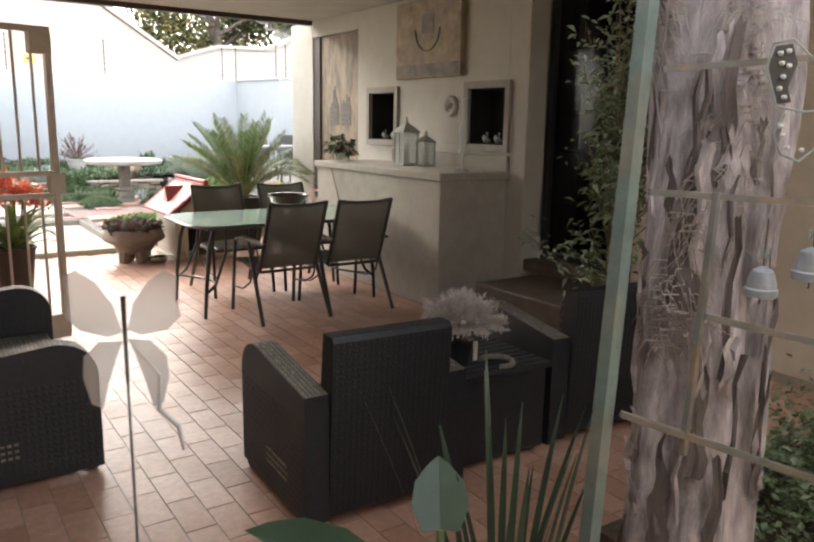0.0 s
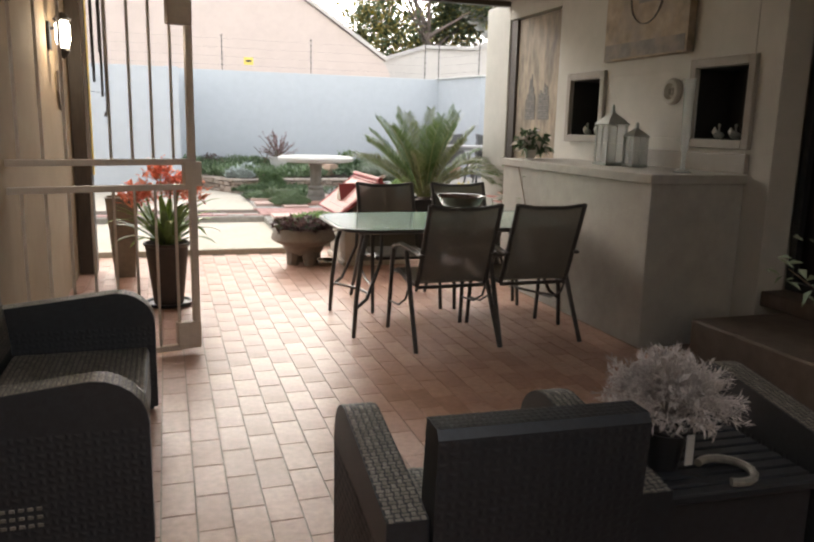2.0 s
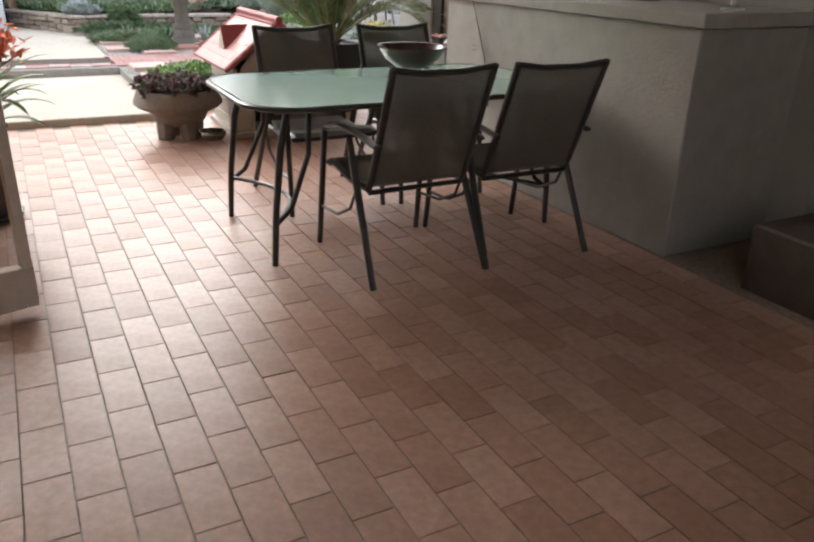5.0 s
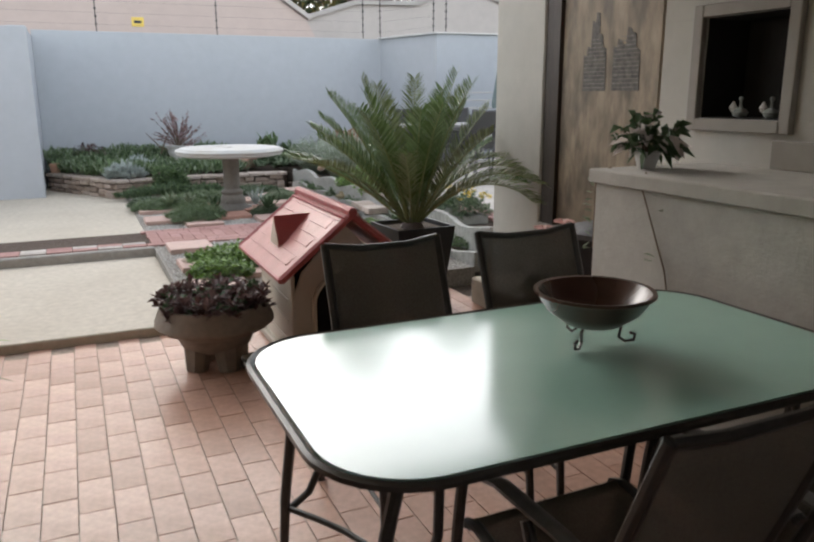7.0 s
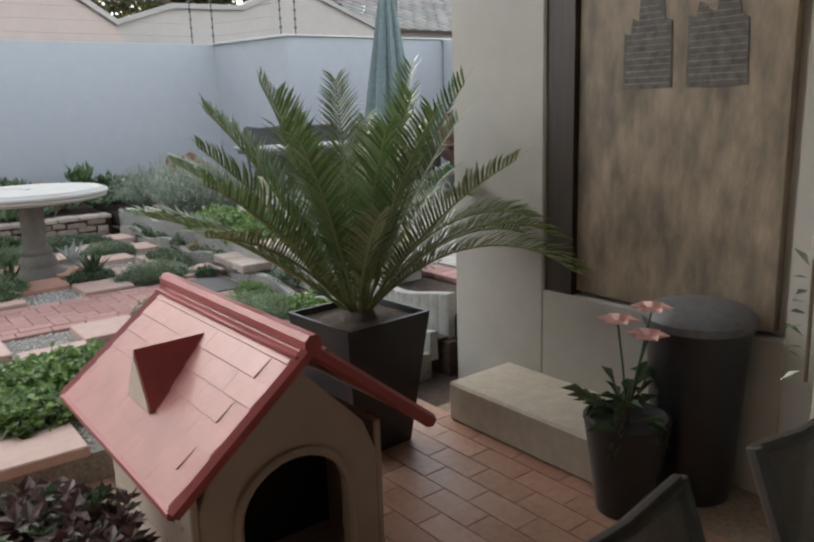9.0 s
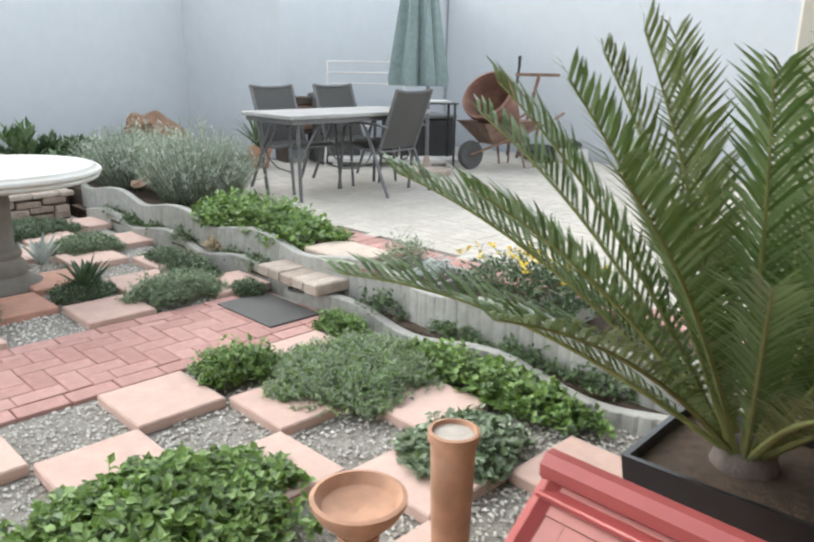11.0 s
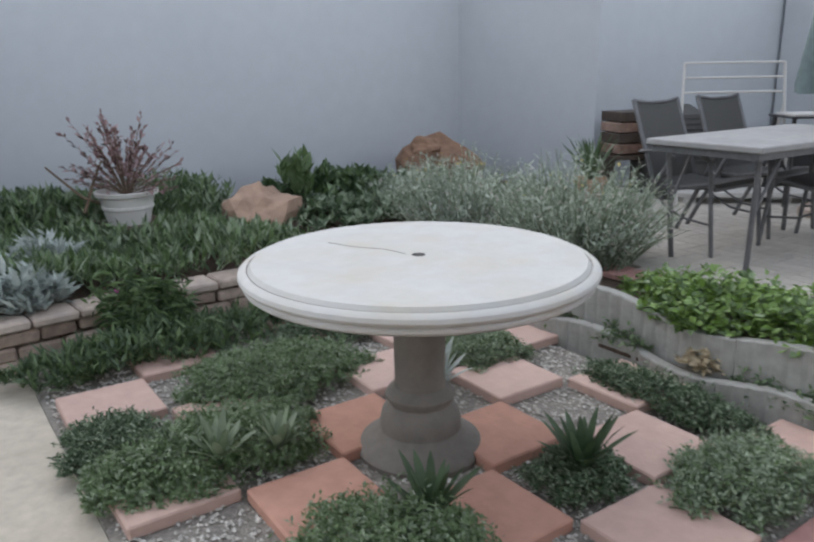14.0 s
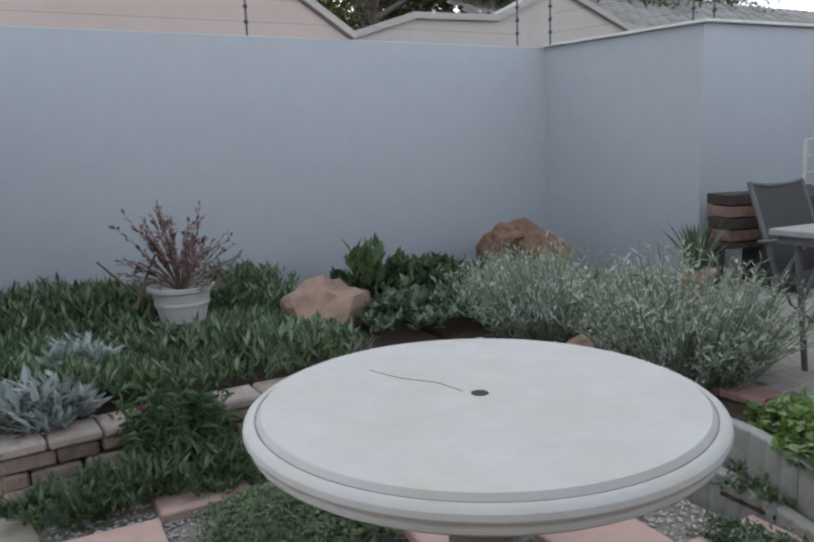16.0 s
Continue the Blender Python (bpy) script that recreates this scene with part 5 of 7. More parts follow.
def patch(cx, cy, rx, ry, z, h, rot=0.0):
    """Places over a low uneven mound."""
    ca, sa = math.cos(radians(rot)), math.sin(radians(rot))

    def f(rng):
        while True:
            a, b = rng.uniform(-1, 1), rng.uniform(-1, 1)
            edge = (1.45 if rng.random() < 0.1 else 1.0) + 0.28 * math.sin(5 * math.atan2(b, a) + cx * 9) + 0.12 * math.sin(9 * math.atan2(b, a) + cy * 7)
            if a * a + b * b < edge * 0.85:
                break
        x, y = cx + (a * rx) * ca - (b * ry) * sa, cy + (a * rx) * sa + (b * ry) * ca
        k = max(0.15, 1 - (a * a + b * b)) ** 0.5
        return (x, y, z + h * 0.4 * k * rng.random()), h * k * rng.uniform(0.3, 0.95)
    return f


R = random.Random(21)
# edging blocks in two wavy rows
def edging(name, x0, z0, z1, y0, y1, wave, label):
    t = thing(name, label, "garden edging")
    y, k = y0, 0
    while y < y1:
        L = 0.42
        mb = MB()
        K = 24
        outline = []
        for q in range(K + 1):
            ya = y + 0.001 + (L - 0.002) * q / K
            groove = 0.0045 if q % 4 == 0 else 0.0
            xa = x0 + wave * math.cos(2 * math.pi * (ya - 10.0) / 1.05)
            dz = 0.03 * math.cos(2 * math.pi * (ya - 10.2) / 1.05)
            for a_, z_ in ((groove, z0), (groove, z1 + dz - 0.006), (0.006, z1 + dz), (0.055, z1 + dz), (0.06, z0)):
                mb.v.append((xa + a_, ya, z_))
        for q in range(K):
            for r_ in range(4):
                o_ = q * 5 + r_
                mb.f.append((o_, o_ + 1, o_ + 6, o_ + 5))
        mb.f += [(0, 1, 2, 3, 4), tuple(K * 5 + r_ for r_ in (4, 3, 2, 1, 0))]
        part("edging_block", mb, M_EDGE, t)
        y += L + 0.0015
        k += 1


edging("lower_edging", 5.27, 0.08, 0.215, 10.25, 12.7, 0.02, "low wavy row of grooved grey concrete edging blocks")
edging("lower_edging", 5.315, 0.08, 0.24, 12.80, 15.75, 0.024, "low wavy row of grooved grey concrete edging blocks beyond the step")
edging("upper_edging", 5.405, 0.12, 0.41, 10.25, 15.9, 0.024, "higher wavy row of grooved grey concrete edging blocks")
for k, (y0, y1) in enumerate(((10.25, 12.2), (12.9, 16.2))):
    struct("soil_strip", MB().box(5.335, 5.403, y0, y1, 0.178, 0.195), M_SOIL)
# stepping block by the mat
st = thing("garden_step", "grey cement step made of five joined bricks on the edging", "step", (5.335, 12.665, 0.262), -3)
for k in range(5):
    part("brick", MB().box(-0.14, 0.13, -0.305 + k * 0.123, -0.305 + k * 0.123 + 0.1205, -0.012 + 0.004 * (k % 2), 0.055 - 0.003 * (k % 3), 0.008), M_COPB, st)
mt_ = thing("rubber_mat", "dark rubber doormat lying on the brick path", "mat", (5.045, 12.63, 0.146))
part("mat", MB().box(-0.17, 0.165, -0.265, 0.265, 0, 0.01, 0.003), M_RUB, mt_)

# square pavers in a chequerboard
def paver(x, y, s, m, z, rz, lab):
    t = thing("square_paver", lab, "paving slab", (x, y, z), rz, group="square garden pavers")
    part("slab", MB().box(-s / 2, s / 2, -s / 2, s / 2, 0, 0.048, 0.006), m, t)


for i in range(-3, 4):
    for j in range(-5, 1):
        if (i + j) % 2 == 0:
            x, y = 4.045 + i * 0.383, 11.945 + j * 0.383
            if x < 5.1 and y > 10.35 and x > 3.1:
                paver(x, y, 0.376, M_PAVP, 0.125, R.uniform(-1.2, 1.2), "pale pink square concrete paver set in gravel")
for i in range(-3, 3):
    for j in range(0, 7):
        if (i + j) % 2 == 0:
            x, y = 4.37 + i * 0.382, 13.185 + j * 0.384
            terra = (i, j) in ((-1, 1), (-2, 2), (0, 2), (-1, 3))
            if 3.1 < x < 5.15 and (abs(x - 4.1) > 0.16 or abs(y - 14.09) > 0.16):
                paver(x, y, 0.372, M_PAVT if terra else M_PAVP, 0.125, R.uniform(-1.2, 1.2),
                      "terracotta square paver set in pale gravel" if terra else "pale pink square concrete paver set in gravel")
# gravel
gm = MB()
for _ in range(24000):
    if R.random() < 0.42:
        x, y = R.uniform(3.02, 5.26), R.uniform(10.3, 12.17)
    else:
        x, y = R.uniform(3.02, 5.26), R.uniform(13.0, 15.7)
    s = R.uniform(0.005, 0.013)
    a = R.uniform(0, 3.14)
    c, q = math.cos(a) * s, math.sin(a) * s
    z = 0.128 + R.uniform(0, 0.008)
    gm.add([(x - c, y - q, z), (x + q * 0.7, y - c * 0.7, z), (x + c, y + q, z), (x - q * 0.7, y + c * 0.7, z), (x + R.uniform(-1, 1) * s * 0.3, y, z + s * 0.7)],
           [(0, 1, 4), (1, 2, 4), (2, 3, 4), (3, 0, 4)])
raw("gravel", gm, M_GRAVEL, kind="stuff")

# round concrete table
ct = thing("round_concrete_table", "round white cast concrete garden table on a grey pedestal", "table", (4.10, 14.085, 0.125))
ctop = part("tabletop", MB().lathe([(0.30, 0.655), (0.52, 0.66), (0.565, 0.668), (0.60, 0.676), (0.612, 0.686), (0.614, 0.697), (0.609, 0.703), (0.621, 0.709), (0.627, 0.72), (0.624, 0.733), (0.612, 0.742), (0.598, 0.744), (0.5935, 0.741), (0.588, 0.747), (0.58, 0.756), (0.565, 0.757), (0.0, 0.757)], 84), M_WHITEC, ct, smooth=True)
part("pedestal", MB().lathe([(0.115, 0.20), (0.128, 0.22), (0.13, 0.235), (0.115, 0.255), (0.095, 0.265), (0.092, 0.30), (0.094, 0.45), (0.098, 0.6), (0.104, 0.655)], 36, wob=lambda a, z: 1 + 0.012 * math.cos(12 * a)), M_PED, ct, smooth=True)
part("plinth", MB().lathe([(0.235, 0.0), (0.24, 0.025), (0.225, 0.05), (0.175, 0.07), (0.15, 0.10), (0.152, 0.13), (0.142, 0.17), (0.115, 0.202)], 40), M_PED, ct, smooth=True)
# no hole is cut: a near-black disc paints the shade of one
part("parasol_hole", MB().lathe([(0.024, 0.7572), (0.024, 0.7585)], 18), M_RECESS_SHADE, ctop)

part("hairline_crack", MB().tube([(-0.16, 0.36, 0.7572), (-0.12, 0.24, 0.7572), (-0.05, 0.14, 0.7572), (-0.03, 0.04, 0.7572)], 0.0016, 4), M_PED, ctop)
part("rim_groove", MB().tube([(0.594 * math.cos(i * math.pi / 36), 0.594 * math.sin(i * math.pi / 36), 0.7415) for i in range(73)], 0.0022, 5, cap=False), M_PED, ctop)
# brick planter with coping, stepped back in the middle
pb = struct("planter_core", MB().prism([(2.02, 17.38), (2.9, 15.93), (3.5, 16.0), (5.0, 16.04), (5.4, 16.4), (5.4, 17.3), (7.84, 17.3), (7.84, 18.5), (2.02, 18.5)], 0.0, 0.315), M_SOIL)
pth = thing("brick_planter", "low planter of weathered tan brick with pale coping", "raised bed")
PL = [(2.03, 17.25), (2.88, 15.83), (3.62, 15.905), (5.25, 15.96)]
for (xa, ya), (xb, yb) in zip(PL[:-1], PL[1:]):
    L = math.hypot(xb - xa, yb - ya)
    ang = math.degrees(math.atan2(yb - ya, xb - xa))
    for c in range(3):
        z0 = 0.11 + c * 0.072
        x = -0.11 if c % 2 else 0.0
        while x < L - 0.01:
            l = R.choice((0.215, 0.215, 0.15, 0.18))
            a, b = max(0, x), min(L, x + l)
            if b - a > 0.03:
                m = pose(xa, ya, z0 + R.uniform(-0.002, 0.002), 0, R.uniform(-0.8, 0.8), ang + R.uniform(-0.5, 0.5))
                ob = part("brick", MB().box(a, b - R.uniform(0.004, 0.012), R.uniform(-0.012, 0.006), 0.1, 0, R.uniform(0.061, 0.070), 0.012), M_BRICKW, pth)
                ob.matrix_world = m
            x += l + 0.003
    x = -0.04
    while x < L:
        ob = part("coping_brick", MB().box(max(x, -0.03), min(x + 0.22, L + 0.03) - 0.003, -0.025 + R.uniform(-0.008, 0.006), 0.185, 0, 0.048 + R.uniform(-0.004, 0.004), 0.011), M_COPB, pth)
        ob.matrix_world = pose(xa, ya, 0.3275 + (0.001 if ang < -10 else 0), 0, 0, ang)
        x += 0.225


def rock(at, r, mt, seed, sc, label, sub=3):
    bm = bmesh.new()
    bmesh.ops.create_icosphere(bm, subdivisions=sub, radius=1)
    o = Vector((seed * 7.3, seed * 3.1, 0))
    for v in bm.verts:
        n = v.co.normalized()
        k = 1 + 0.45 * noise.noise(n * 1.2 + o) + 0.16 * noise.noise(n * 3 + o) + 0.05 * noise.noise(n * 8 + o)
        v.co = Vector((n.x * sc[0], n.y * sc[1], max(-0.3, n.z) * sc[2])) * k * r
    me = bpy.data.meshes.new("rock")
    bm.to_mesh(me)
    bm.free()
    me.materials.append(mt)
    t = tagged(new("rock", me), label, "rock")
    t.matrix_world = pose(*at, 0, 0, seed * 50)
    return t


rock((4.85, 17.15, 0.42), 0.30, M_ROCK, 1, (1.35, 0.8, 0.85), "large pale brown sandstone rock in the raised bed")
rock((7.0, 17.75, 0.40), 0.42, M_ROCKD, 2, (1.3, 0.9, 1.0), "big brown rock heaped in the wall corner")
rock((6.72, 17.6, 0.78), 0.13, M_ROCKD, 3, (1.1, 0.9, 0.8), "small brown rock lying on the big one")
rock((5.75, 15.55, 0.43), 0.1, M_ROCK, 4, (1.3, 0.9, 0.5), "small flat pale stone at the bed edge", 2)

# plants of the raised bed
def succ_bed(rng):
    while True:
        x, y = rng.uniform(2.1, 4.75), rng.uniform(16.15, 18.4)
        if y > 16.0 + max(0, 2.9 - x) * 1.6 + 0.1 and not (x > 3.3 and y < 16.75 and rng.random() < 0.6):
            break
    k = 0.10 + 0.10 * (0.5 + 0.5 * math.sin(x * 5 + y * 3)) + (0.10 if y > 17.6 else 0.0)
    if (x - 3.93) ** 2 + (y - 17.25) ** 2 < 0.09:
        x, y = 2.6, 17.2
    return (x, y, 0.33), k * 1.15


foliage("ice_plant", "spreading dark green ice plant with finger leaves in the raised bed", succ_bed, 5000, 0.10, [(M_LEAF, 0.45), (M_LEAFD, 0.25), (M_LEAFG, 0.3)], R, 0.22, 0.35, per=6, up=1.7)
foliage("ice_plant", "dark green ice plant spilling over the planter wall", patch(3.60, 15.86, 0.22, 0.2, 0.2, 0.34), 420, 0.08, [(M_LEAF, 0.5), (M_LEAFD, 0.5)], R, 0.16, 0.6, droop=0.3, per=6)
foliage("lambs_ear", "silver grey leafy mound at the planter corner", patch(3.02, 16.1, 0.22, 0.18, 0.35, 0.19), 320, 0.11, [(M_LEAFS, 1.0)], R, 0.26, 0.35, per=6, up=1.0)
foliage("lambs_ear", "small silver grey sprigs behind the mound", patch(3.25, 16.55, 0.2, 0.14, 0.42, 0.2), 90, 0.09, [(M_LEAFS, 1.0)], R, 0.26, 0.35, per=6, up=1.0)
foliage("purple_succulent", "dark purple succulent rosettes by the wall", patch(2.55, 18.0, 0.4, 0.3, 0.45, 0.3), 220, 0.06, [(M_LEAFR, 1.0)], R, 0.5, 0.5, per=6)
foliage("broad_leaf_plants", "broad leaved green garden plants against the wall", patch(5.9, 17.9, 0.8, 0.28, 0.36, 0.24), 190, 0.14, [(M_LEAFD, 0.6), (M_LEAF, 0.4)], R, 0.42, 0.3, per=5, up=1.4)
foliage("broad_leaf_plants", "upright broad green leaves beside the sandstone rock", patch(5.45, 17.75, 0.13, 0.1, 0.42, 0.42), 26, 0.2, [(M_LEAF, 1.0)], R, 0.34, 0.2, per=3, up=2.0)
foliage("broad_leaf_plants", "low leafy green plants covering the bed soil", patch(5.65, 16.95, 0.85, 0.5, 0.36, 0.2), 330, 0.09, [(M_LEAFD, 0.5), (M_LEAFG, 0.5)], R, 0.4, 0.4, per=6, up=0.9)
fm2 = thing("magenta_flower", "single magenta daisy flower on the ice plant", "flower", (3.45, 15.80, 0.44))
raw("petal", leaves([((0, 0, 0), (math.cos(a), math.sin(a) - 0.4, 0.6)) for a in [k * 0.42 for k in range(15)]], 0.028, R, 0.1, 0.3), M_MAG, fm2)
wp = potplant("pink_shrub_pot", "twiggy shrub with dry pink leaves in a white plastic pot", (3.93, 17.30, 0.50), M_WHITEP,
              [(0.14, 0), (0.185, 0.19), (0.21, 0.2), (0.215, 0.225), (0.195, 0.23), (0.18, 0.19), (0, 0.19)], [(M_LEAFP, 0.8), (M_LEAFR, 0.15)], 52, 0.56, 0.60, 0.05, random.Random(5), 0.5, nl=18)
part("ridge", MB().lathe([(0.168, 0.10), (0.174, 0.11), (0.174, 0.125), (0.17, 0.13)], 24), M_WHITEP, wp)
part("branch", MB().tube([(-0.05, 0, 0.1), (-0.28, 0.02, 0.2), (-0.48, 0.05, 0.42)], [0.012, 0.01, 0.006], 6).tube([(-0.28, 0.02, 0.1), (-0.2, 0.02, 0.3), (-0.14, 0.0, 0.44)], [0.012, 0.01, 0.006], 6), M_STEM, wp)
struct("bed_block", MB().box(3.7, 4.15, 17.05, 17.55, 0.3, 0.50), M_SOIL)
sp_ = thing("small_clay_pot", "small pale clay pot at the planter end", "pot", (2.14, 17.25, 0.377))
part("pot", MB().lathe([(0.06, 0), (0.08, 0.12), (0.085, 0.13), (0.07, 0.13), (0, 0.1)], 16), M_TERRA, sp_, smooth=True)

# plants of the lower bed, far side of the path
for cx, cy, rx, ry, h, m, lab in (
        (3.58, 13.50, 0.32, 0.36, 0.19, M_LEAF, "dense mat of fine green ground cover beside the path"),
        (3.46, 14.44, 0.40, 0.28, 0.16, M_LEAF, "dense mat of fine green ground cover over the pavers"),
        (3.12, 14.42, 0.16, 0.20, 0.12, M_LEAF, "low green ground cover spilling over the yard edge"),
        (3.14, 14.70, 0.20, 0.24, 0.13, M_LEAFD, "dark green ground cover by the yard edge"),
        (3.92, 14.98, 0.46, 0.34, 0.12, M_LEAF, "spreading dark green ground cover near the planter"),
        (4.78, 13.20, 0.31, 0.21, 0.15, M_LEAFG, "soft mound of grey-green chamomile by the mat"),
        (4.84, 14.66, 0.26, 0.25, 0.11, M_LEAFG, "soft grey-green ground cover between pavers"),
        (4.38, 13.55, 0.19, 0.17, 0.10, M_LEAFD, "dark green ground cover round a small aloe"),
        (5.12, 13.75, 0.14, 0.45, 0.11, M_LEAFD, "dark green ground cover along the edging"),
        (5.14, 12.98, 0.10, 0.12, 0.08, M_LEAFD, "small dark green tuft by the mat"),
        (4.6, 15.42, 0.5, 0.28, 0.12, M_LEAFD, "dark green ground cover below the brick planter")):
    area = rx * ry
    foliage("ground_cover", lab, patch(cx, cy, rx, ry, 0.15, h), int(19000 * area) + 350, 0.022, [(m, 0.7), (M_LEAFG if m is not M_LEAFG else M_LEAF, 0.3)], R, 0.4, 0.8, per=7)
foliage("ice_plant", "low ice plant with finger leaves along the planter foot", patch(3.60, 15.58, 0.78, 0.22, 0.14, 0.16, 2), 560, 0.08, [(M_LEAFD, 0.6), (M_LEAF, 0.4)], R, 0.2, 0.4, per=6, up=1.2)


def aloe(at, n, L, m, lab):
    t = thing("aloe", lab, "succulent", at)
    mb = MB()
    for i in range(n):
        strap(mb, i * 2.4, 0.01, L * R.uniform(0.8, 1.1), radians(80 - 45 * i / n), 0.018, 0.0, R, 3, 6)
    raw("leaf", mb, m, t)


aloe((3.40, 14.30, 0.22), 14, 0.17, M_LEAFG, "small pale speckled aloe among ground cover")
aloe((3.80, 13.62, 0.2), 16, 0.2, M_LEAFD, "small dark green aloe by the table foot")
aloe((4.40, 13.56, 0.18), 26, 0.22, M_LEAFD, "spiky dark green aloe between the pavers")
aloe((3.60, 14.26, 0.22), 12, 0.15, M_LEAFG, "small pale aloe in the green mat")
aloe((4.46, 14.46, 0.14), 20, 0.22, M_LEAFS, "silver grey agave beside the table pedestal")

# bed this side of the path
for cx, cy, rx, ry, h, m, lab in (
        (3.62, 11.12, 0.48, 0.36, 0.14, M_LEAFB, "bright green round leaved ground cover on the pavers"),
        (3.35, 10.72, 0.24, 0.24, 0.12, M_LEAFB, "bright green round leaved ground cover near the dog house"),
        (4.62, 10.80, 0.25, 0.2, 0.12, M_LEAFG, "grey-green ground cover between pavers"),
        (5.12, 11.10, 0.14, 0.6, 0.13, M_LEAFB, "green leafy ground cover along the edging")):
    foliage("ground_cover", lab, patch(cx, cy, rx, ry, 0.15, h), int(5200 * rx * ry) + 120, 0.038, [(m, 0.75), (M_LEAF, 0.25)], R, 0.75, 0.6, per=7)
foliage("ground_cover", "soft mound of grey-green chamomile on the pavers", patch(4.78, 11.58, 0.42, 0.38, 0.15, 0.14), 3900, 0.023, [(M_LEAFG, 0.65), (M_LEAFB, 0.35)], R, 0.35, 0.8, per=7)
foliage("ground_cover", "green leafy tuft on gravel by the concrete edging", patch(5.12, 12.08, 0.12, 0.17, 0.15, 0.10), 330, 0.027, [(M_LEAFB, 0.6), (M_LEAF, 0.4)], R, 0.6, 0.7, per=7)
foliage("ground_cover", "green leafy clump at the paver edge by the path", patch(4.42, 11.97, 0.2, 0.15, 0.15, 0.14), 620, 0.027, [(M_LEAFB, 0.7), (M_LEAF, 0.3)], R, 0.6, 0.7, per=7)
# pockets between the edging rows
for y in (10.7, 11.1, 11.5, 13.2, 13.45, 14.2, 14.6, 15.0, 15.4):
    foliage("pocket_plant", "small leafy plant in the soil between the edging rows", patch(5.375, y, 0.05, 0.2, 0.19, 0.12), 80, 0.035, [(M_LEAF, 0.6), (M_LEAFD, 0.4)], R, 0.5, 0.7, per=5)
foliage("rosette_succulent", "cream pink rosette succulents between the edging rows", patch(5.375, 13.75, 0.05, 0.11, 0.22, 0.1), 40, 0.04, [(M_CREAMR, 1.0)], R, 0.6, 0.5, per=7)
foliage("red_flowers", "small red flowers on thin stems by the step", patch(5.385, 12.15, 0.03, 0.09, 0.37, 0.08), 5, 0.022, [(M_RED, 1.0)], R, 0.7, 0.6, per=5, cat="flower")
foliage("pocket_plant", "low leafy plant with small red flowers by the step", patch(5.37, 12.05, 0.06, 0.2, 0.19, 0.17), 70, 0.035, [(M_LEAFD, 0.6), (M_LEAF, 0.4)], R, 0.5, 0.7, per=5)
# upper terrace edge
struct("sand_slab", MB().box(5.475, 5.80, 12.38, 12.86, 0.2, 0.402, 0.008), M_SLAB)
for i, y in enumerate((11.15, 11.88, 12.16)):
    bl = thing("hollow_block", "grey concrete hollow block used as a small planter", "planter", (5.655, y, 0.318), group="hollow block planters")
    part("block", MB().box(-0.2, 0.2, -0.12, -0.09, 0, 0.08, 0.004).box(-0.2, 0.2, 0.09, 0.12, 0, 0.08, 0.004).box(-0.2, -0.17, -0.088, 0.088, 0, 0.08, 0.004).box(0.17, 0.2, -0.088, 0.088, 0, 0.08, 0.004), M_EDGE, bl)
    part("soil", MB().box(-0.169, 0.169, -0.089, 0.089, 0.0, 0.05), M_SOIL, bl)
foliage("strawberry_patch", "thick mound of bright green strawberry leaves on the terrace edge", patch(5.68, 13.62, 0.29, 0.82, 0.35, 0.24), 1150, 0.048, [(M_LEAFB, 0.7), (M_LEAF, 0.3)], R, 0.65, 0.6, per=6, cat="plant")
foliage("rosemary", "small grey-green shrub in a hollow block", patch(5.72, 12.20, 0.14, 0.13, 0.38, 0.2), 130, 0.035, [(M_LEAFG, 1.0)], R, 0.25, 0.5, per=7, cat="plant")
foliage("yellow_daisy_bush", "dark green bush with yellow flowers on the terrace edge", patch(5.70, 11.32, 0.25, 0.45, 0.38, 0.24), 520, 0.04, [(M_LEAFD, 0.8), (M_LEAF, 0.2)], R, 0.35, 0.6, per=6, cat="bush")
foliage("yellow_flowers", "bright yellow flowers on the terrace bush", patch(5.70, 11.32, 0.24, 0.42, 0.54, 0.12), 40, 0.035, [(M_YEL, 1.0)], R, 0.6, 0.6, per=5, cat="flower")
foliage("white_edge_flowers", "small whitish flowers in a block planter", patch(5.60, 11.88, 0.14, 0.09, 0.40, 0.12), 70, 0.025, [(M_LEAFS, 1.0)], R, 0.6, 0.6, per=6, cat="flower")


M_LEAFW = leafmat("silvery_green_leaf", (0.40, 0.46, 0.38), 0.3)


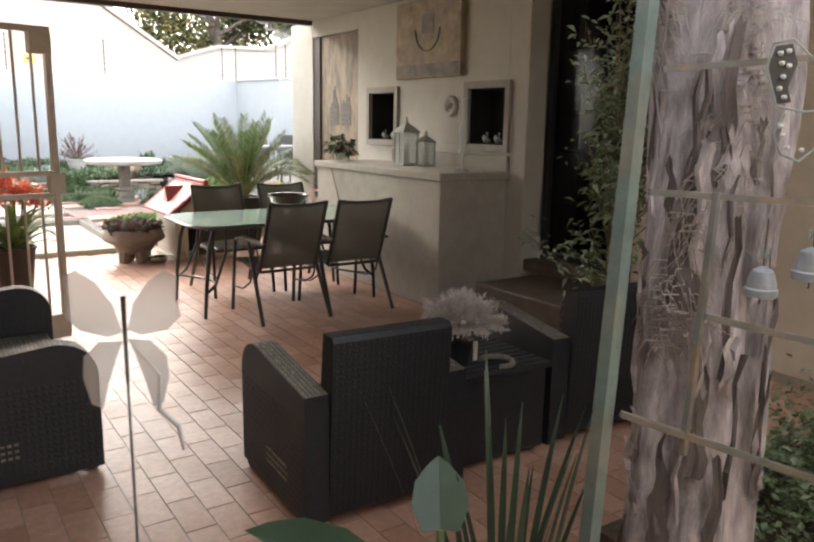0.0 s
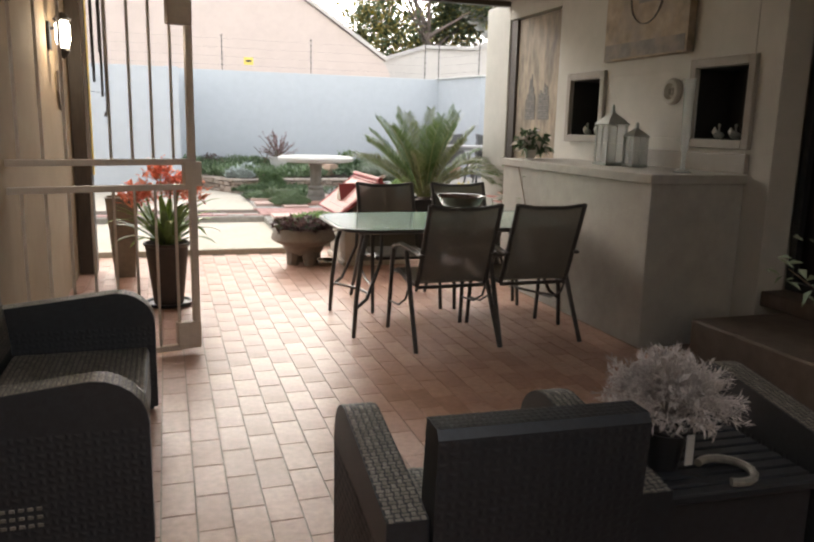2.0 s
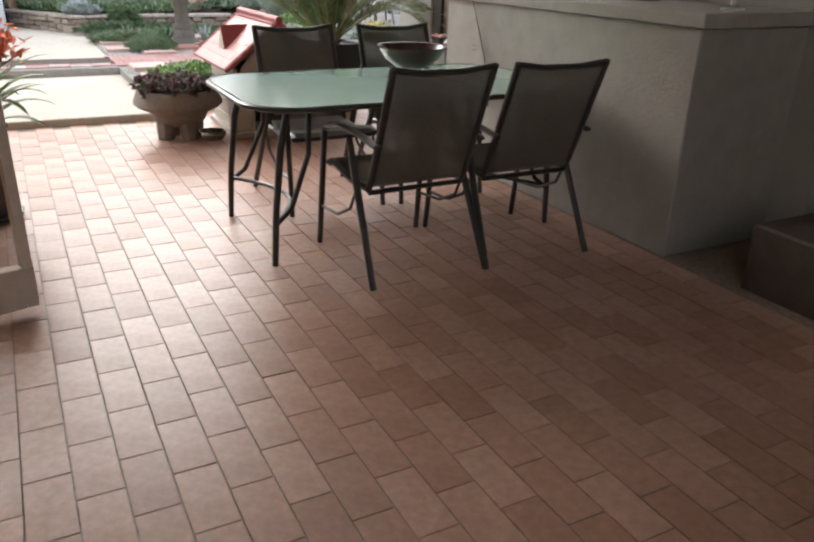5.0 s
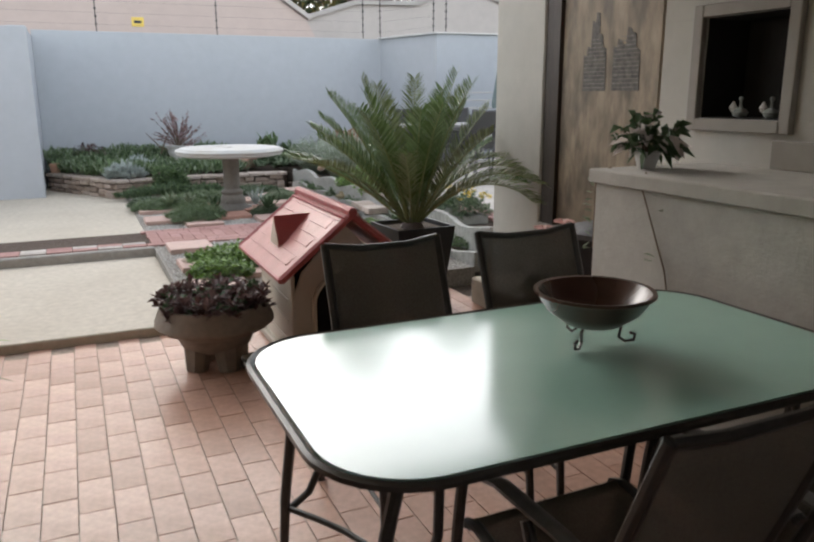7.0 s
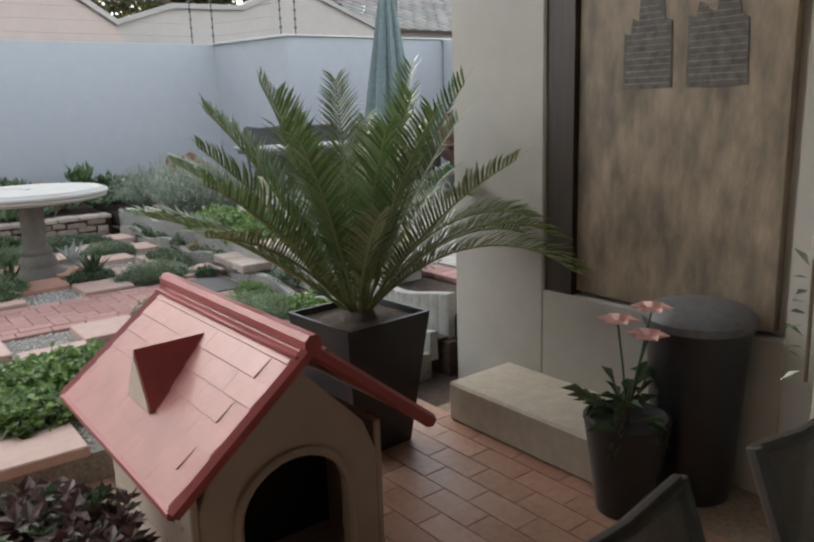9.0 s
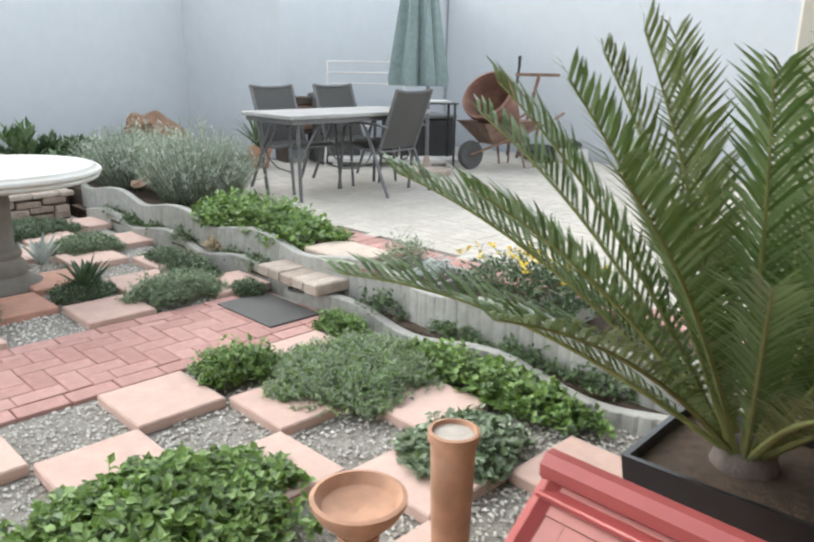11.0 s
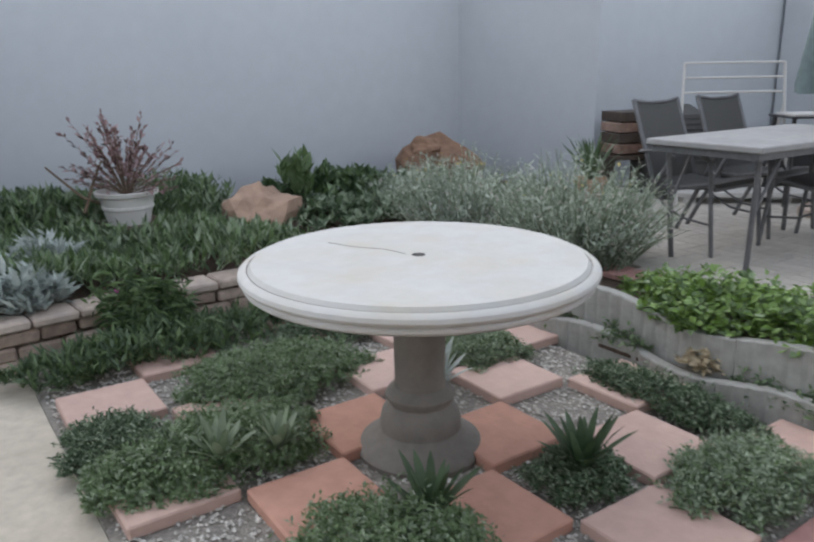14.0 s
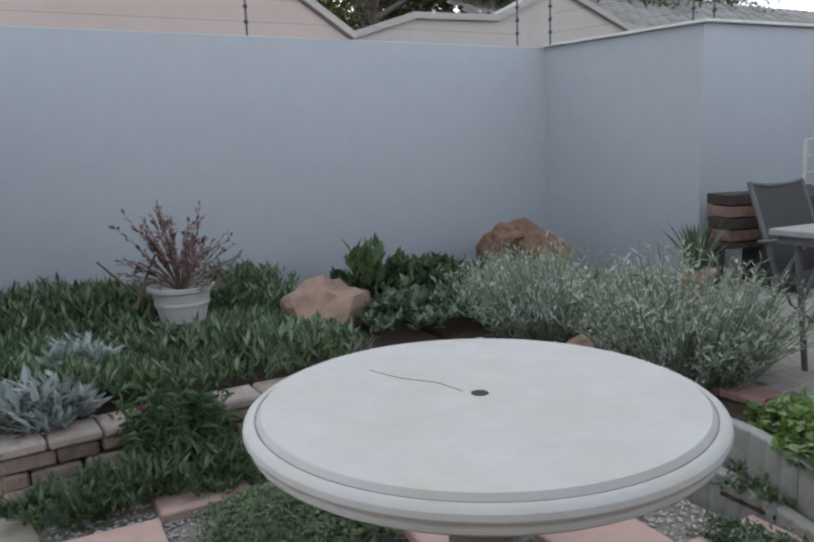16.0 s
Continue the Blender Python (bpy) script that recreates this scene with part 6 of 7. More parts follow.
def wild(label, cx, cy, rx, ry, z, H, n, seed):
    rng = random.Random(seed)
    t = thing("silver_bush", label, "bush", (cx, cy, z))
    st, sp = MB(), []
    for i in range(n):
        a, r = rng.uniform(0, 6.28), math.sqrt(rng.random())
        x0, y0 = r * rx * 0.5 * math.cos(a), r * ry * 0.5 * math.sin(a)
        h = H * rng.uniform(0.5, 1.05) * (1 - 0.35 * r)
        p1 = Vector((x0 + math.cos(a) * rx * 0.5 * r + rng.gauss(0, 0.06), y0 + math.sin(a) * ry * 0.5 * r + rng.gauss(0, 0.06), h))
        pm = Vector((x0, y0, 0)).lerp(p1, 0.55) + Vector((rng.gauss(0, 0.02), rng.gauss(0, 0.02), 0.04))
        st.tube([(x0, y0, 0), pm, p1], [0.004, 0.003, 0.0015], 3, cap=False)
        for q in range(26):
            sp.append((pm.lerp(p1, rng.uniform(-0.5, 1)) if q % 2 else Vector((x0, y0, 0)).lerp(pm, rng.uniform(0.3, 1)), (rng.gauss(0, 1), rng.gauss(0, 1), 0.8)))
    raw("stem", st, M_LEAFG, t)
    rng.shuffle(sp)
    k = int(len(sp) * 0.9)
    raw("foliage", leaves(sp[:k], 0.055, rng, 0.5, 0.17), M_LEAFW, t)
    raw("foliage", leaves(sp[k:], 0.045, rng, 0.5, 0.2), M_FEATH, t)
    raw("flower", leaves([(p + Vector((0, 0, 0.03)), (rng.gauss(0, 1), rng.gauss(0, 1), 1)) for p, _ in sp[:260] if p.z > H * 0.6], 0.022, rng, 0.6, 0.7), M_YEL, t)


wild("airy grey-green bush with dry stems and tiny yellow flowers", 6.02, 15.1, 0.55, 0.62, 0.29, 0.80, 560, 31)
wild("airy silvery bush with thin stems beside the wall bed", 5.95, 16.1, 0.6, 0.55, 0.29, 0.72, 480, 32)
wild("low silvery bush at the foot of the big rock", 6.3, 16.95, 0.55, 0.45, 0.29, 0.56, 340, 33)
aloe((7.45, 16.25, 0.57), 26, 0.42, M_LEAFD, "upright green strap leaved plant by the wall corner")

# patio furniture
pt = thing("patio_table", "rectangular weathered grey topped garden table on thin metal legs", "table", (7.15, 14.50, PZ), -1)
part("tabletop", MB().box(-0.80, 0.80, -0.37, 0.37, 0.70, 0.735, 0.006), M_TABT, pt)
part("apron", MB().box(-0.77, 0.77, -0.34, 0.34, 0.66, 0.699), M_GMET, pt)
for sx in (-1, 1):
    for sy in (-1, 1):
        part("leg", MB().tube([(sx * 0.68, sy * 0.29, 0.66), (sx * 0.63, sy * 0.25, 0.0)], 0.016, 8), M_GMET, pt, smooth=True)
        part("brace", MB().tube([(sx * 0.65, sy * 0.27, 0.35), (sx * 0.45, sy * 0.28, 0.66)], 0.010, 6), M_GMET, pt, smooth=True)
pc = patio_chair("grey mesh sling garden chair with weathered metal frame", M_SLINGG, M_GMET, M_GMET, "chairs round the garden table")
for x, y, r in ((6.96, 14.93, 181), (7.72, 14.97, 178)):
    copy_thing(pc, pose(x, y, PZ, 0, 0, r))
pc.matrix_world = pose(7.50, 14.28, PZ, 0, 0, 4)
um = thing("patio_umbrella", "closed pale green canvas patio umbrella on a round base", "umbrella", (8.57, 14.76, PZ))
part("base", MB().lathe([(0.26, 0), (0.27, 0.03), (0.26, 0.06), (0.05, 0.085), (0.03, 0.2)], 28), M_COPB, um, smooth=True)
part("pole", MB().tube([(0, 0, 0.08), (0, 0, 2.75)], 0.02, 10), M_GMET, um, smooth=True)
cn = MB()
prof = [(0.17, 0.98), (0.235, 0.93), (0.24, 1.0), (0.21, 1.3), (0.17, 1.65), (0.13, 2.0), (0.08, 2.4), (0.02, 2.65)]
cn.lathe(prof, 96, (-0.09, 0.06, 0), wob=lambda a, z: 1 + 0.27 * math.cos(7 * a + z * 0.6) + 0.09 * math.cos(16 * a + 2))
part("canopy", cn, M_UMB, um, smooth=True)
ck = thing("clothes_airer", "white tubular clothes airer standing by the wall", "clothes airer", (8.53, 15.70, PZ), -31)
for z in (1.16, 1.04, 0.92, 0.45):
    part("rail", MB().tube([(-0.43, 0, z), (0.43, 0, z)], 0.010, 6), M_WHITEP, ck, smooth=True)
for s in (-1, 1):
    part("leg", MB().tube([(s * 0.43, 0, 1.16), (s * 0.45, -0.06, 0.6), (s * 0.50, -0.2, 0.0)], 0.012, 6), M_WHITEP, ck, smooth=True)
    part("leg", MB().tube([(s * 0.44, -0.03, 0.8), (s * 0.46, 0.25, 0.0)], 0.012, 6), M_WHITEP, ck, smooth=True)
cot = thing("low_bench", "low white plank bench by the wall behind the umbrella", "bench", (8.74, 15.45, PZ), -40)
part("plank", MB().box(-0.75, 0.75, -0.15, 0.15, 0.06, 0.10, 0.005), M_WHITEP, cot)
for x in (-0.65, 0.65):
    part("support", MB().box(x - 0.05, x + 0.05, -0.13, 0.13, 0, 0.06), M_WHITEP, cot)
sb = thing("storage_box", "dark grey plastic storage box against the wall", "storage box", (9.7, 16.0, PZ), -15)
part("box", MB().box(-0.4, 0.4, -0.25, 0.25, 0, 0.48, 0.02), M_BLKP, sb)
part("lid", MB().box(-0.43, 0.43, -0.28, 0.28, 0.481, 0.53, 0.015), M_GMET, sb)
stt = thing("side_table", "small dark table with papers behind the umbrella", "table", (8.95, 15.15, PZ), -35)
part("tabletop", MB().box(-0.34, 0.34, -0.2, 0.2, 0.72, 0.735, 0.004), M_BLKP, stt)
part("paper", MB().box(-0.30, 0.26, -0.17, 0.16, 0.7355, 0.755, 0.003), M_WHITEP, stt)
for sx in (-1, 1):
    for sy in (-1, 1):
        part("leg", MB().box(sx * 0.3 - 0.012, sx * 0.3 + 0.012, sy * 0.16 - 0.015, sy * 0.16 + 0.015, 0, 0.72), M_BLKP, stt)
# stacked slatted seats and crate in the corner
cs = thing("stacked_seat", "dark slatted seat tipped up by the wall corner", "seat", (8.42, 16.2, PZ), -20)
part("shell", MB().prism([(-0.25, 0.0), (-0.25, 0.30), (-0.1, 0.72), (0.15, 0.80), (0.25, 0.78), (0.25, 0.0)], -0.20, 0.28, "x"), M_SLINGG, cs)
for k in range(9):
    part("slat", MB().box(-0.21, 0.29, -0.26 + k * 0.018, -0.25 + k * 0.018, 0.30 + k * 0.045, 0.33 + k * 0.045), M_BLKP, cs)
cr = thing("wooden_crate", "old brown wooden crate on a table by the wall corner", "crate", (8.22, 16.50, PZ), -15)
for k in range(4):
    part("plank", MB().box(-0.2, 0.2, -0.15, 0.15, 0.38 + k * 0.095, 0.465 + k * 0.095, 0.005), M_DWOOD if k % 2 else M_RUST, cr)
part("stand", MB().box(-0.3, 0.22, -0.2, 0.2, 0.33, 0.37).box(-0.28, -0.23, -0.15, 0.15, 0, 0.33).box(0.15, 0.2, -0.15, 0.15, 0, 0.33), M_DWOOD, cr)
tpot = thing("terracotta_pot", "small terracotta pot with a plant under the garden table", "pot", (7.45, 16.25, PZ))
part("pot", MB().lathe([(0.09, 0), (0.13, 0.2), (0.14, 0.2), (0.14, 0.24), (0.12, 0.24), (0, 0.2)], 20), M_TERRA, tpot, smooth=True)


# wheelbarrow with a big clay pot lying in it
wb = thing("wheelbarrow", "rusty wheelbarrow with a worn painted tray", "wheelbarrow", (9.66, 14.63, PZ), -12)
tr = MB()
rings = ((0.20, 0.13, 0.28), (0.38, 0.25, 0.53), (0.395, 0.265, 0.535), (0.36, 0.23, 0.515), (0.18, 0.11, 0.30))
vs = []
for a, b, z in rings:
    for sx, sy in ((-1, -1), (1, -1), (1, 1), (-1, 1)):
        vs.append((sx * a + (0.0 if sx > 0 else -0.06 * (z - 0.3) * 4), sy * b, z))
tr.add(vs, [(4 * j + i, 4 * j + (i + 1) % 4, 4 * j + 4 + (i + 1) % 4, 4 * j + 4 + i) for j in range(4) for i in range(4)] + [(3, 2, 1, 0), (16, 17, 18, 19)])
part("tray", tr, M_RUST, wb)
part("wheel", MB().lathe([(0.10, -0.03), (0.155, -0.035), (0.165, 0), (0.155, 0.035), (0.10, 0.03)], 22, m=Matrix.Translation((-0.42, 0, 0.165)) @ Matrix.Rotation(radians(90), 4, "X")), M_RUB, wb, smooth=True)
for s in (-1, 1):
    part("handle", MB().tube([(-0.45, s * 0.05, 0.17), (-0.1, s * 0.18, 0.31), (0.45, s * 0.27, 0.5), (0.72, s * 0.28, 0.62)], 0.016, 7), M_RUST, wb, smooth=True)
    part("leg", MB().tube([(0.12, s * 0.2, 0.36), (0.2, s * 0.23, 0.0), (0.34, s * 0.23, 0.0), (0.36, s * 0.24, 0.46)], 0.014, 6), M_RUST, wb, smooth=True)
bp = thing("clay_pot", "large old terracotta pot lying tilted in the wheelbarrow", "pot", (9.60, 14.65, 1.03), -20)
part("pot", MB().lathe([(0.20, -0.3), (0.27, -0.05), (0.31, 0.2), (0.335, 0.22), (0.34, 0.30), (0.31, 0.31), (0.29, 0.22), (0.24, -0.02), (0.17, -0.24), (0, -0.25)], 36,
                       m=Matrix.Scale(0.9, 4) @ Matrix.Rotation(radians(-52), 4, "Y") @ Matrix.Rotation(radians(22), 4, "X")), M_TERRAD, bp, smooth=True)
sk = thing("garden_stake_tool", "rusty T-handled steel tool leaning on the wall", "garden tool", (10.59, 14.94, PZ), -50)
part("shaft", MB().tube([(-0.1, 0, 0), (0.12, 0, 1.02)], 0.022, 8), M_RUST, sk, smooth=True)
part("crossbar", MB().box(-0.17, 0.38, -0.02, 0.02, 1.02, 1.06, 0.004), M_RUST, sk)
gf = thing("garden_fork", "dark garden tools leaning against the wall behind the barrow", "garden tool", (10.67, 15.28, PZ), -50)
part("shaft", MB().tube([(0, 0, 0), (0.1, 0.05, 1.15)], 0.018, 8), M_BLKP, gf, smooth=True)
part("grip", MB().tube([(0.1, -0.02, 1.12), (0.1, -0.02, 1.26), (0.1, 0.1, 1.26), (0.1, 0.1, 1.12)], 0.018, 7), M_BLKP, gf, smooth=True)
bg = rock((10.45, 14.62, PZ + 0.08), 0.18, M_BLKP, 6, (1.2, 0.9, 0.8), "crumpled black bag by the wall", 2)
bg.name = "black_bag"
bg["category"] = "bag"
bc = thing("white_crate", "grey-white crate with folded sheeting by the wall", "crate", (10.70, 14.37, PZ), -20)
part("crate", MB().box(-0.16, 0.16, -0.22, 0.2, 0, 0.17, 0.01), M_WHITEP, bc)
rk = rock((10.70, 14.37, PZ + 0.21), 0.16, M_SLINGG, 8, (1.0, 1.1, 0.5), "crumpled grey sheeting on the crate", 2)
rk.name = "grey_sheeting"
rk["category"] = "cloth"

# bird bath and chimney pot near the dog house
bb = thing("bird_bath", "small terracotta pedestal bird bath in the green ground cover", "bird bath", (3.82, 10.46, 0.125))
part("basin", MB().lathe([(0.05, 0.28), (0.10, 0.33), (0.118, 0.36), (0.12, 0.375), (0.108, 0.378), (0.09, 0.35), (0, 0.335)], 30), M_TERRA, bb, smooth=True)
part("stem", MB().lathe([(0.07, 0), (0.075, 0.02), (0.045, 0.06), (0.042, 0.2), (0.055, 0.28)], 22), M_TERRA, bb, smooth=True)
cp = thing("terracotta_tube", "upright terracotta tube planter beside the bird bath", "planter", (4.13, 10.43, 0.125))
part("tube", MB().lathe([(0.05, 0), (0.062, 0.42), (0.07, 0.425), (0.07, 0.45), (0.06, 0.452), (0.052, 0.43), (0, 0.42)], 24), M_TERRA, cp, smooth=True)
part("soil", MB().lathe([(0.05, 0.428), (0.055, 0.44), (0, 0.442)], 16), M_BRICKG, cp)

# ---- beside the start of the walk ----
tl = thing("garden_trellis", "weathered green steel trellis panel standing by the terrace", "trellis")
def bar(a, b, r, m, nm="bar"):
    part(nm, MB().tube([a, b], r, 4), m, tl)


bar((2.56, 2.16, 2.5), (2.22, 1.99, 0.0), 0.024, M_GRNM, "post")
bar((2.49, 2.08, 1.65), (3.1, 1.62, 1.72), 0.010, M_BRNM)
bar((2.44, 2.05, 1.38), (3.1, 1.60, 1.34), 0.010, M_BRNM)
bar((2.56, 1.96, 1.38), (2.45, 1.91, 0.80), 0.010, M_BRNM)
bar((2.51, 1.93, 1.11), (3.0, 1.58, 0.98), 0.010, M_BRNM)
bar((2.34, 2.0, 0.89), (2.95, 1.54, 0.65), 0.010, M_BRNM)
bar((3.15, 1.63, 2.5), (2.95, 1.50, 0.0), 0.022, M_GRNM, "post")


def trunk():
    t = thing("old_tree", "thick pale trunk with peeling bark and hanging fibres", "tree")
    rng = random.Random(2)
    n, rows = 56, 60
    mb = MB()
    top, bot = Vector((2.98, 2.28, 2.9)), Vector((2.72, 2.06, -0.05))
    for j in range(rows + 1):
        u = j / rows
        c = bot.lerp(top, u)
        for i in range(n):
            a = 2 * math.pi * i / n
            q = Vector((math.cos(a) * 1.5, math.sin(a) * 1.5, u * 5))
            r = 0.155 + 0.03 * noise.noise(q) + 0.02 * math.sin(5 * a + 2 * u) + 0.012 * noise.noise(q * Vector((5, 5, 1.2))) + 0.03 * max(0, 0.2 - u) * 5
            mb.v.append((c.x + r * math.cos(a), c.y + r * math.sin(a), c.z))
    for j in range(rows):
        for i in range(n):
            a, b = j * n + i, j * n + (i + 1) % n
            mb.f.append((a, b, b + n, a + n))
    part("trunk", mb, M_BARK, t, smooth=True)
    # peeling plates
    for k in range(64):
        a, u, h, w = rng.uniform(2.6, 5.0), rng.uniform(0.08, 0.92), rng.uniform(0.08, 0.42), rng.uniform(0.05, 0.22)
        m = MB()
        c0 = bot.lerp(top, u)
        K = 5
        for j in range(K + 1):
            for i in range(4):
                aa = a + (i / 3 - 0.5) * w * (1 - 0.5 * abs(j / K - 0.5)) + 0.05 * math.sin(j * 2 + k)
                r = 0.172 + 0.02 * noise.noise(Vector((k, i, j)) * 0.7) + 0.012 * (j / K)
                m.v.append((c0.x + r * math.cos(aa), c0.y + r * math.sin(aa), c0.z + h * j / K + 0.01 * math.sin(i * 3 + k)))
        for j in range(K):
            for i in range(3):
                q = j * 4 + i
                m.f.append((q, q + 1, q + 5, q + 4))
        part("bark_plate", m, M_BARKD if k % 5 < 2 else M_BARK, t, smooth=True)
    for a, z0, h, w in ((3.45, 1.12, 0.42, 0.5), (3.8, 0.70, 0.4, 0.3), (3.35, 0.5, 0.3, 0.35)):
        m = MB()
        for j in range(9):
            c0 = bot.lerp(top, (z0 + h * j / 8) / 2.95)
            for i in range(6):
                aa = a + (i / 5 - 0.5) * w * (1 - (j / 8) ** 1.6) + 0.05 * math.sin(j * 1.7)
                r = 0.178 + 0.012 * noise.noise(Vector((a * 9, i * 0.8, j * 0.8)))
                m.v.append((c0.x + r * math.cos(aa), c0.y + r * math.sin(aa), c0.z + 0.008 * math.sin(i * 3 + j)))
        m.f += [(j * 6 + i, j * 6 + i + 1, j * 6 + i + 7, j * 6 + i + 6) for j in range(8) for i in range(5)]
        part("bark_plate", m, M_BARKD, t, smooth=True)
    fb = MB()
    for k in range(620):
        a0, u0 = rng.choice(((2.75, 0.66), (2.75, 0.62), (4.05, 0.62), (4.1, 0.56), (3.9, 0.50), (3.55, 0.45), (3.35, 0.38), (4.6, 0.85)))
        a = a0 + rng.gauss(0, 0.16)
        u = u0 + rng.gauss(0, 0.022)
        c0 = bot.lerp(top, u)
        r = 0.165
        p = Vector((c0.x + r * math.cos(a), c0.y + r * math.sin(a), c0.z))
        tn = Vector((-math.sin(a), math.cos(a), 0)) * rng.uniform(-0.09, 0.09)
        o = Vector((math.cos(a), math.sin(a), 0)) * rng.uniform(0.01, 0.04)
        fb.tube([p, p + tn * 0.5 + o, p + tn - Vector((0, 0, rng.uniform(0.02, 0.09))) + o * 0.5], [0.0026, 0.002, 0.001], 3, cap=False)
    raw("fibre", fb, M_FIBRE, t, kind="stuff")


trunk()
bt = thing("wire_butterfly", "wire butterfly ornament with white spotted wings on the trellis", "garden ornament", (2.62, 1.88, 1.57))
U = Vector((0.80, -0.60, 0))
def wing(pts):
    return [tuple(U * a + Vector((0, 0, b))) for a, b in pts]


w1 = [(0.0, 0.0), (-0.03, 0.08), (-0.02, 0.13), (0.02, 0.14), (0.10, 0.07), (0.13, 0.0), (0.06, -0.01), (0, 0)]
w2 = [(0.02, -0.015), (0.0, -0.06), (0.02, -0.10), (0.06, -0.115), (0.10, -0.08), (0.13, -0.01)]
part("wing_wire", MB().tube(wing(w1), 0.0028, 5).tube(wing(w2), 0.0028, 5), M_LAMPG, bt, smooth=True)
vv = wing([(0.0, 0.005), (-0.025, 0.08), (-0.015, 0.125), (0.02, 0.13), (0.035, 0.09), (0.02, 0.04), (0.03, 0.01)])
part("wing_panel", MB().add(vv, [tuple(range(len(vv)))]), M_BLKP, bt)
dots = MB()
for a, b in ((-0.005, 0.11), (0.012, 0.115), (0.0, 0.09), (0.015, 0.085), (0.005, 0.062), (0.0, 0.038), (0.012, 0.02), (0.012, -0.04), (0.018, -0.06), (0.03, -0.085), (0.06, -0.09)):
    dots.lathe([(0.0045, -0.0045), (0.0065, 0), (0.0045, 0.0045)], 10, tuple(U * a + Vector((-0.003, -0.004, b))))
tagged(part("bead", dots, M_WHITEP, bt, smooth=True), kind="stuff")
part("body", MB().tube([tuple(U * 0.13 + Vector((0, 0, 0.03))), tuple(U * 0.135 + Vector((0, 0, -0.06)))], 0.006, 6).tube([tuple(U * 0.13 + Vector((0, 0, 0.03))), tuple(U * 0.06 + Vector((0, 0, 0.17))), tuple(U * -0.02 + Vector((0, 0, 0.19)))], 0.0015, 4), M_LAMPG, bt)
for p, s in (((2.50, 1.80, 1.215), 0.030), ((2.63, 1.77, 1.245), 0.034)):
    b = thing("ceramic_bell", "grey glazed ceramic bell hanging on a wire from the trellis", "bell", p, group="bells on the trellis")
    part("bell", MB().lathe([(s * 1.08, -s), (s * 1.1, -s * 0.5), (s * 0.98, -s * 0.4), (s * 0.95, 0), (s * 0.7, s * 0.75), (s * 0.2, s * 1.05), (0, s * 1.08)], 22), M_PEWT, b, smooth=True)
    part("wire", MB().tube([(0, 0, s), (0, 0, 0.13)], 0.0016, 4), M_DMET, b)
    part("wire_ball", MB().tube([(0.012 * math.cos(i * 0.9), 0.012 * math.sin(i * 0.9), s * 1.3 + 0.02 + 0.012 * math.sin(i * 1.7)) for i in range(24)], 0.0012, 3), M_LAMPG, b)
    part("clapper", MB().tube([(0, 0, 0), (0.0, 0, -s * 1.6)], 0.002, 4), M_DMET, b)

# shrub beside the alcove
sh_ = thing("leafy_shrub", "tall glossy leaved shrub with thin stems by the alcove", "shrub", (4.08, 3.52, 0))
rs = random.Random(14)
sm, sp = MB(), []
for i in range(84):
    a = rs.uniform(0, 6.28)
    low = i % 11 == 0
    h = rs.uniform(0.85, 1.05) if low else rs.uniform(1.25, 2.4)
    r = 0.30 * rs.uniform(0.35, 1.1)
    p2 = Vector((r * math.cos(a) - (0.12 if low else -0.04), r * math.sin(a) + (0.08 if low else -0.1), h))
    p1 = Vector((0.03 * math.cos(a), 0.03 * math.sin(a), h * 0.7))
    sm.tube([(0.01 * math.cos(a), 0.01 * math.sin(a), 0), p1, p2], [0.008, 0.005, 0.002], 5, cap=False)
    for q in range(34):
        sp.append((p1.lerp(p2, rs.uniform(0.25, 1.08)) + Vector((rs.gauss(0, 0.045), rs.gauss(0, 0.045), rs.gauss(0, 0.04))), (rs.gauss(0, 1), rs.gauss(0, 1), -0.1)))
sm.tube([(0.0, 0.0, 0), (0.02, -0.02, 0.9), (0.05, -0.08, 1.9)], [0.03, 0.026, 0.015], 7, cap=False)
raw("stem", sm, M_STEM, sh_)
raw("leaves", leaves(sp[:1800], 0.06, rs, 0.5, 0.42, 0.2), M_LEAFSH, sh_)
raw("leaves", leaves(sp[1800:], 0.06, rs, 0.5, 0.42, 0.2), M_LEAFG, sh_)
# strap leaves by the first chair
sn = thing("snake_plant", "clump of upright dark blade leaves near the trellis", "plant", (2.12, 2.12, 0))
part("pot", MB().lathe([(0.13, 0), (0.17, 0.34), (0.185, 0.345), (0.185, 0.38), (0.16, 0.38), (0.15, 0.33), (0, 0.33)], 28), M_TERRA, sn, smooth=True)
for i in range(26):
    mb = MB()
    strap(mb, i * 2.4, 0.03 + 0.02 * (i % 5), rg.uniform(0.4, 0.68), radians(rg.uniform(70, 88)), 0.009, 0.33, rg, 1.2, 7)
    raw("blade", mb, M_LEAFK, sn)
ar = thing("elephant_ear", "young plant with broad veined green leaves beside the blades", "plant", (1.80, 1.93, 0))
mb = MB()
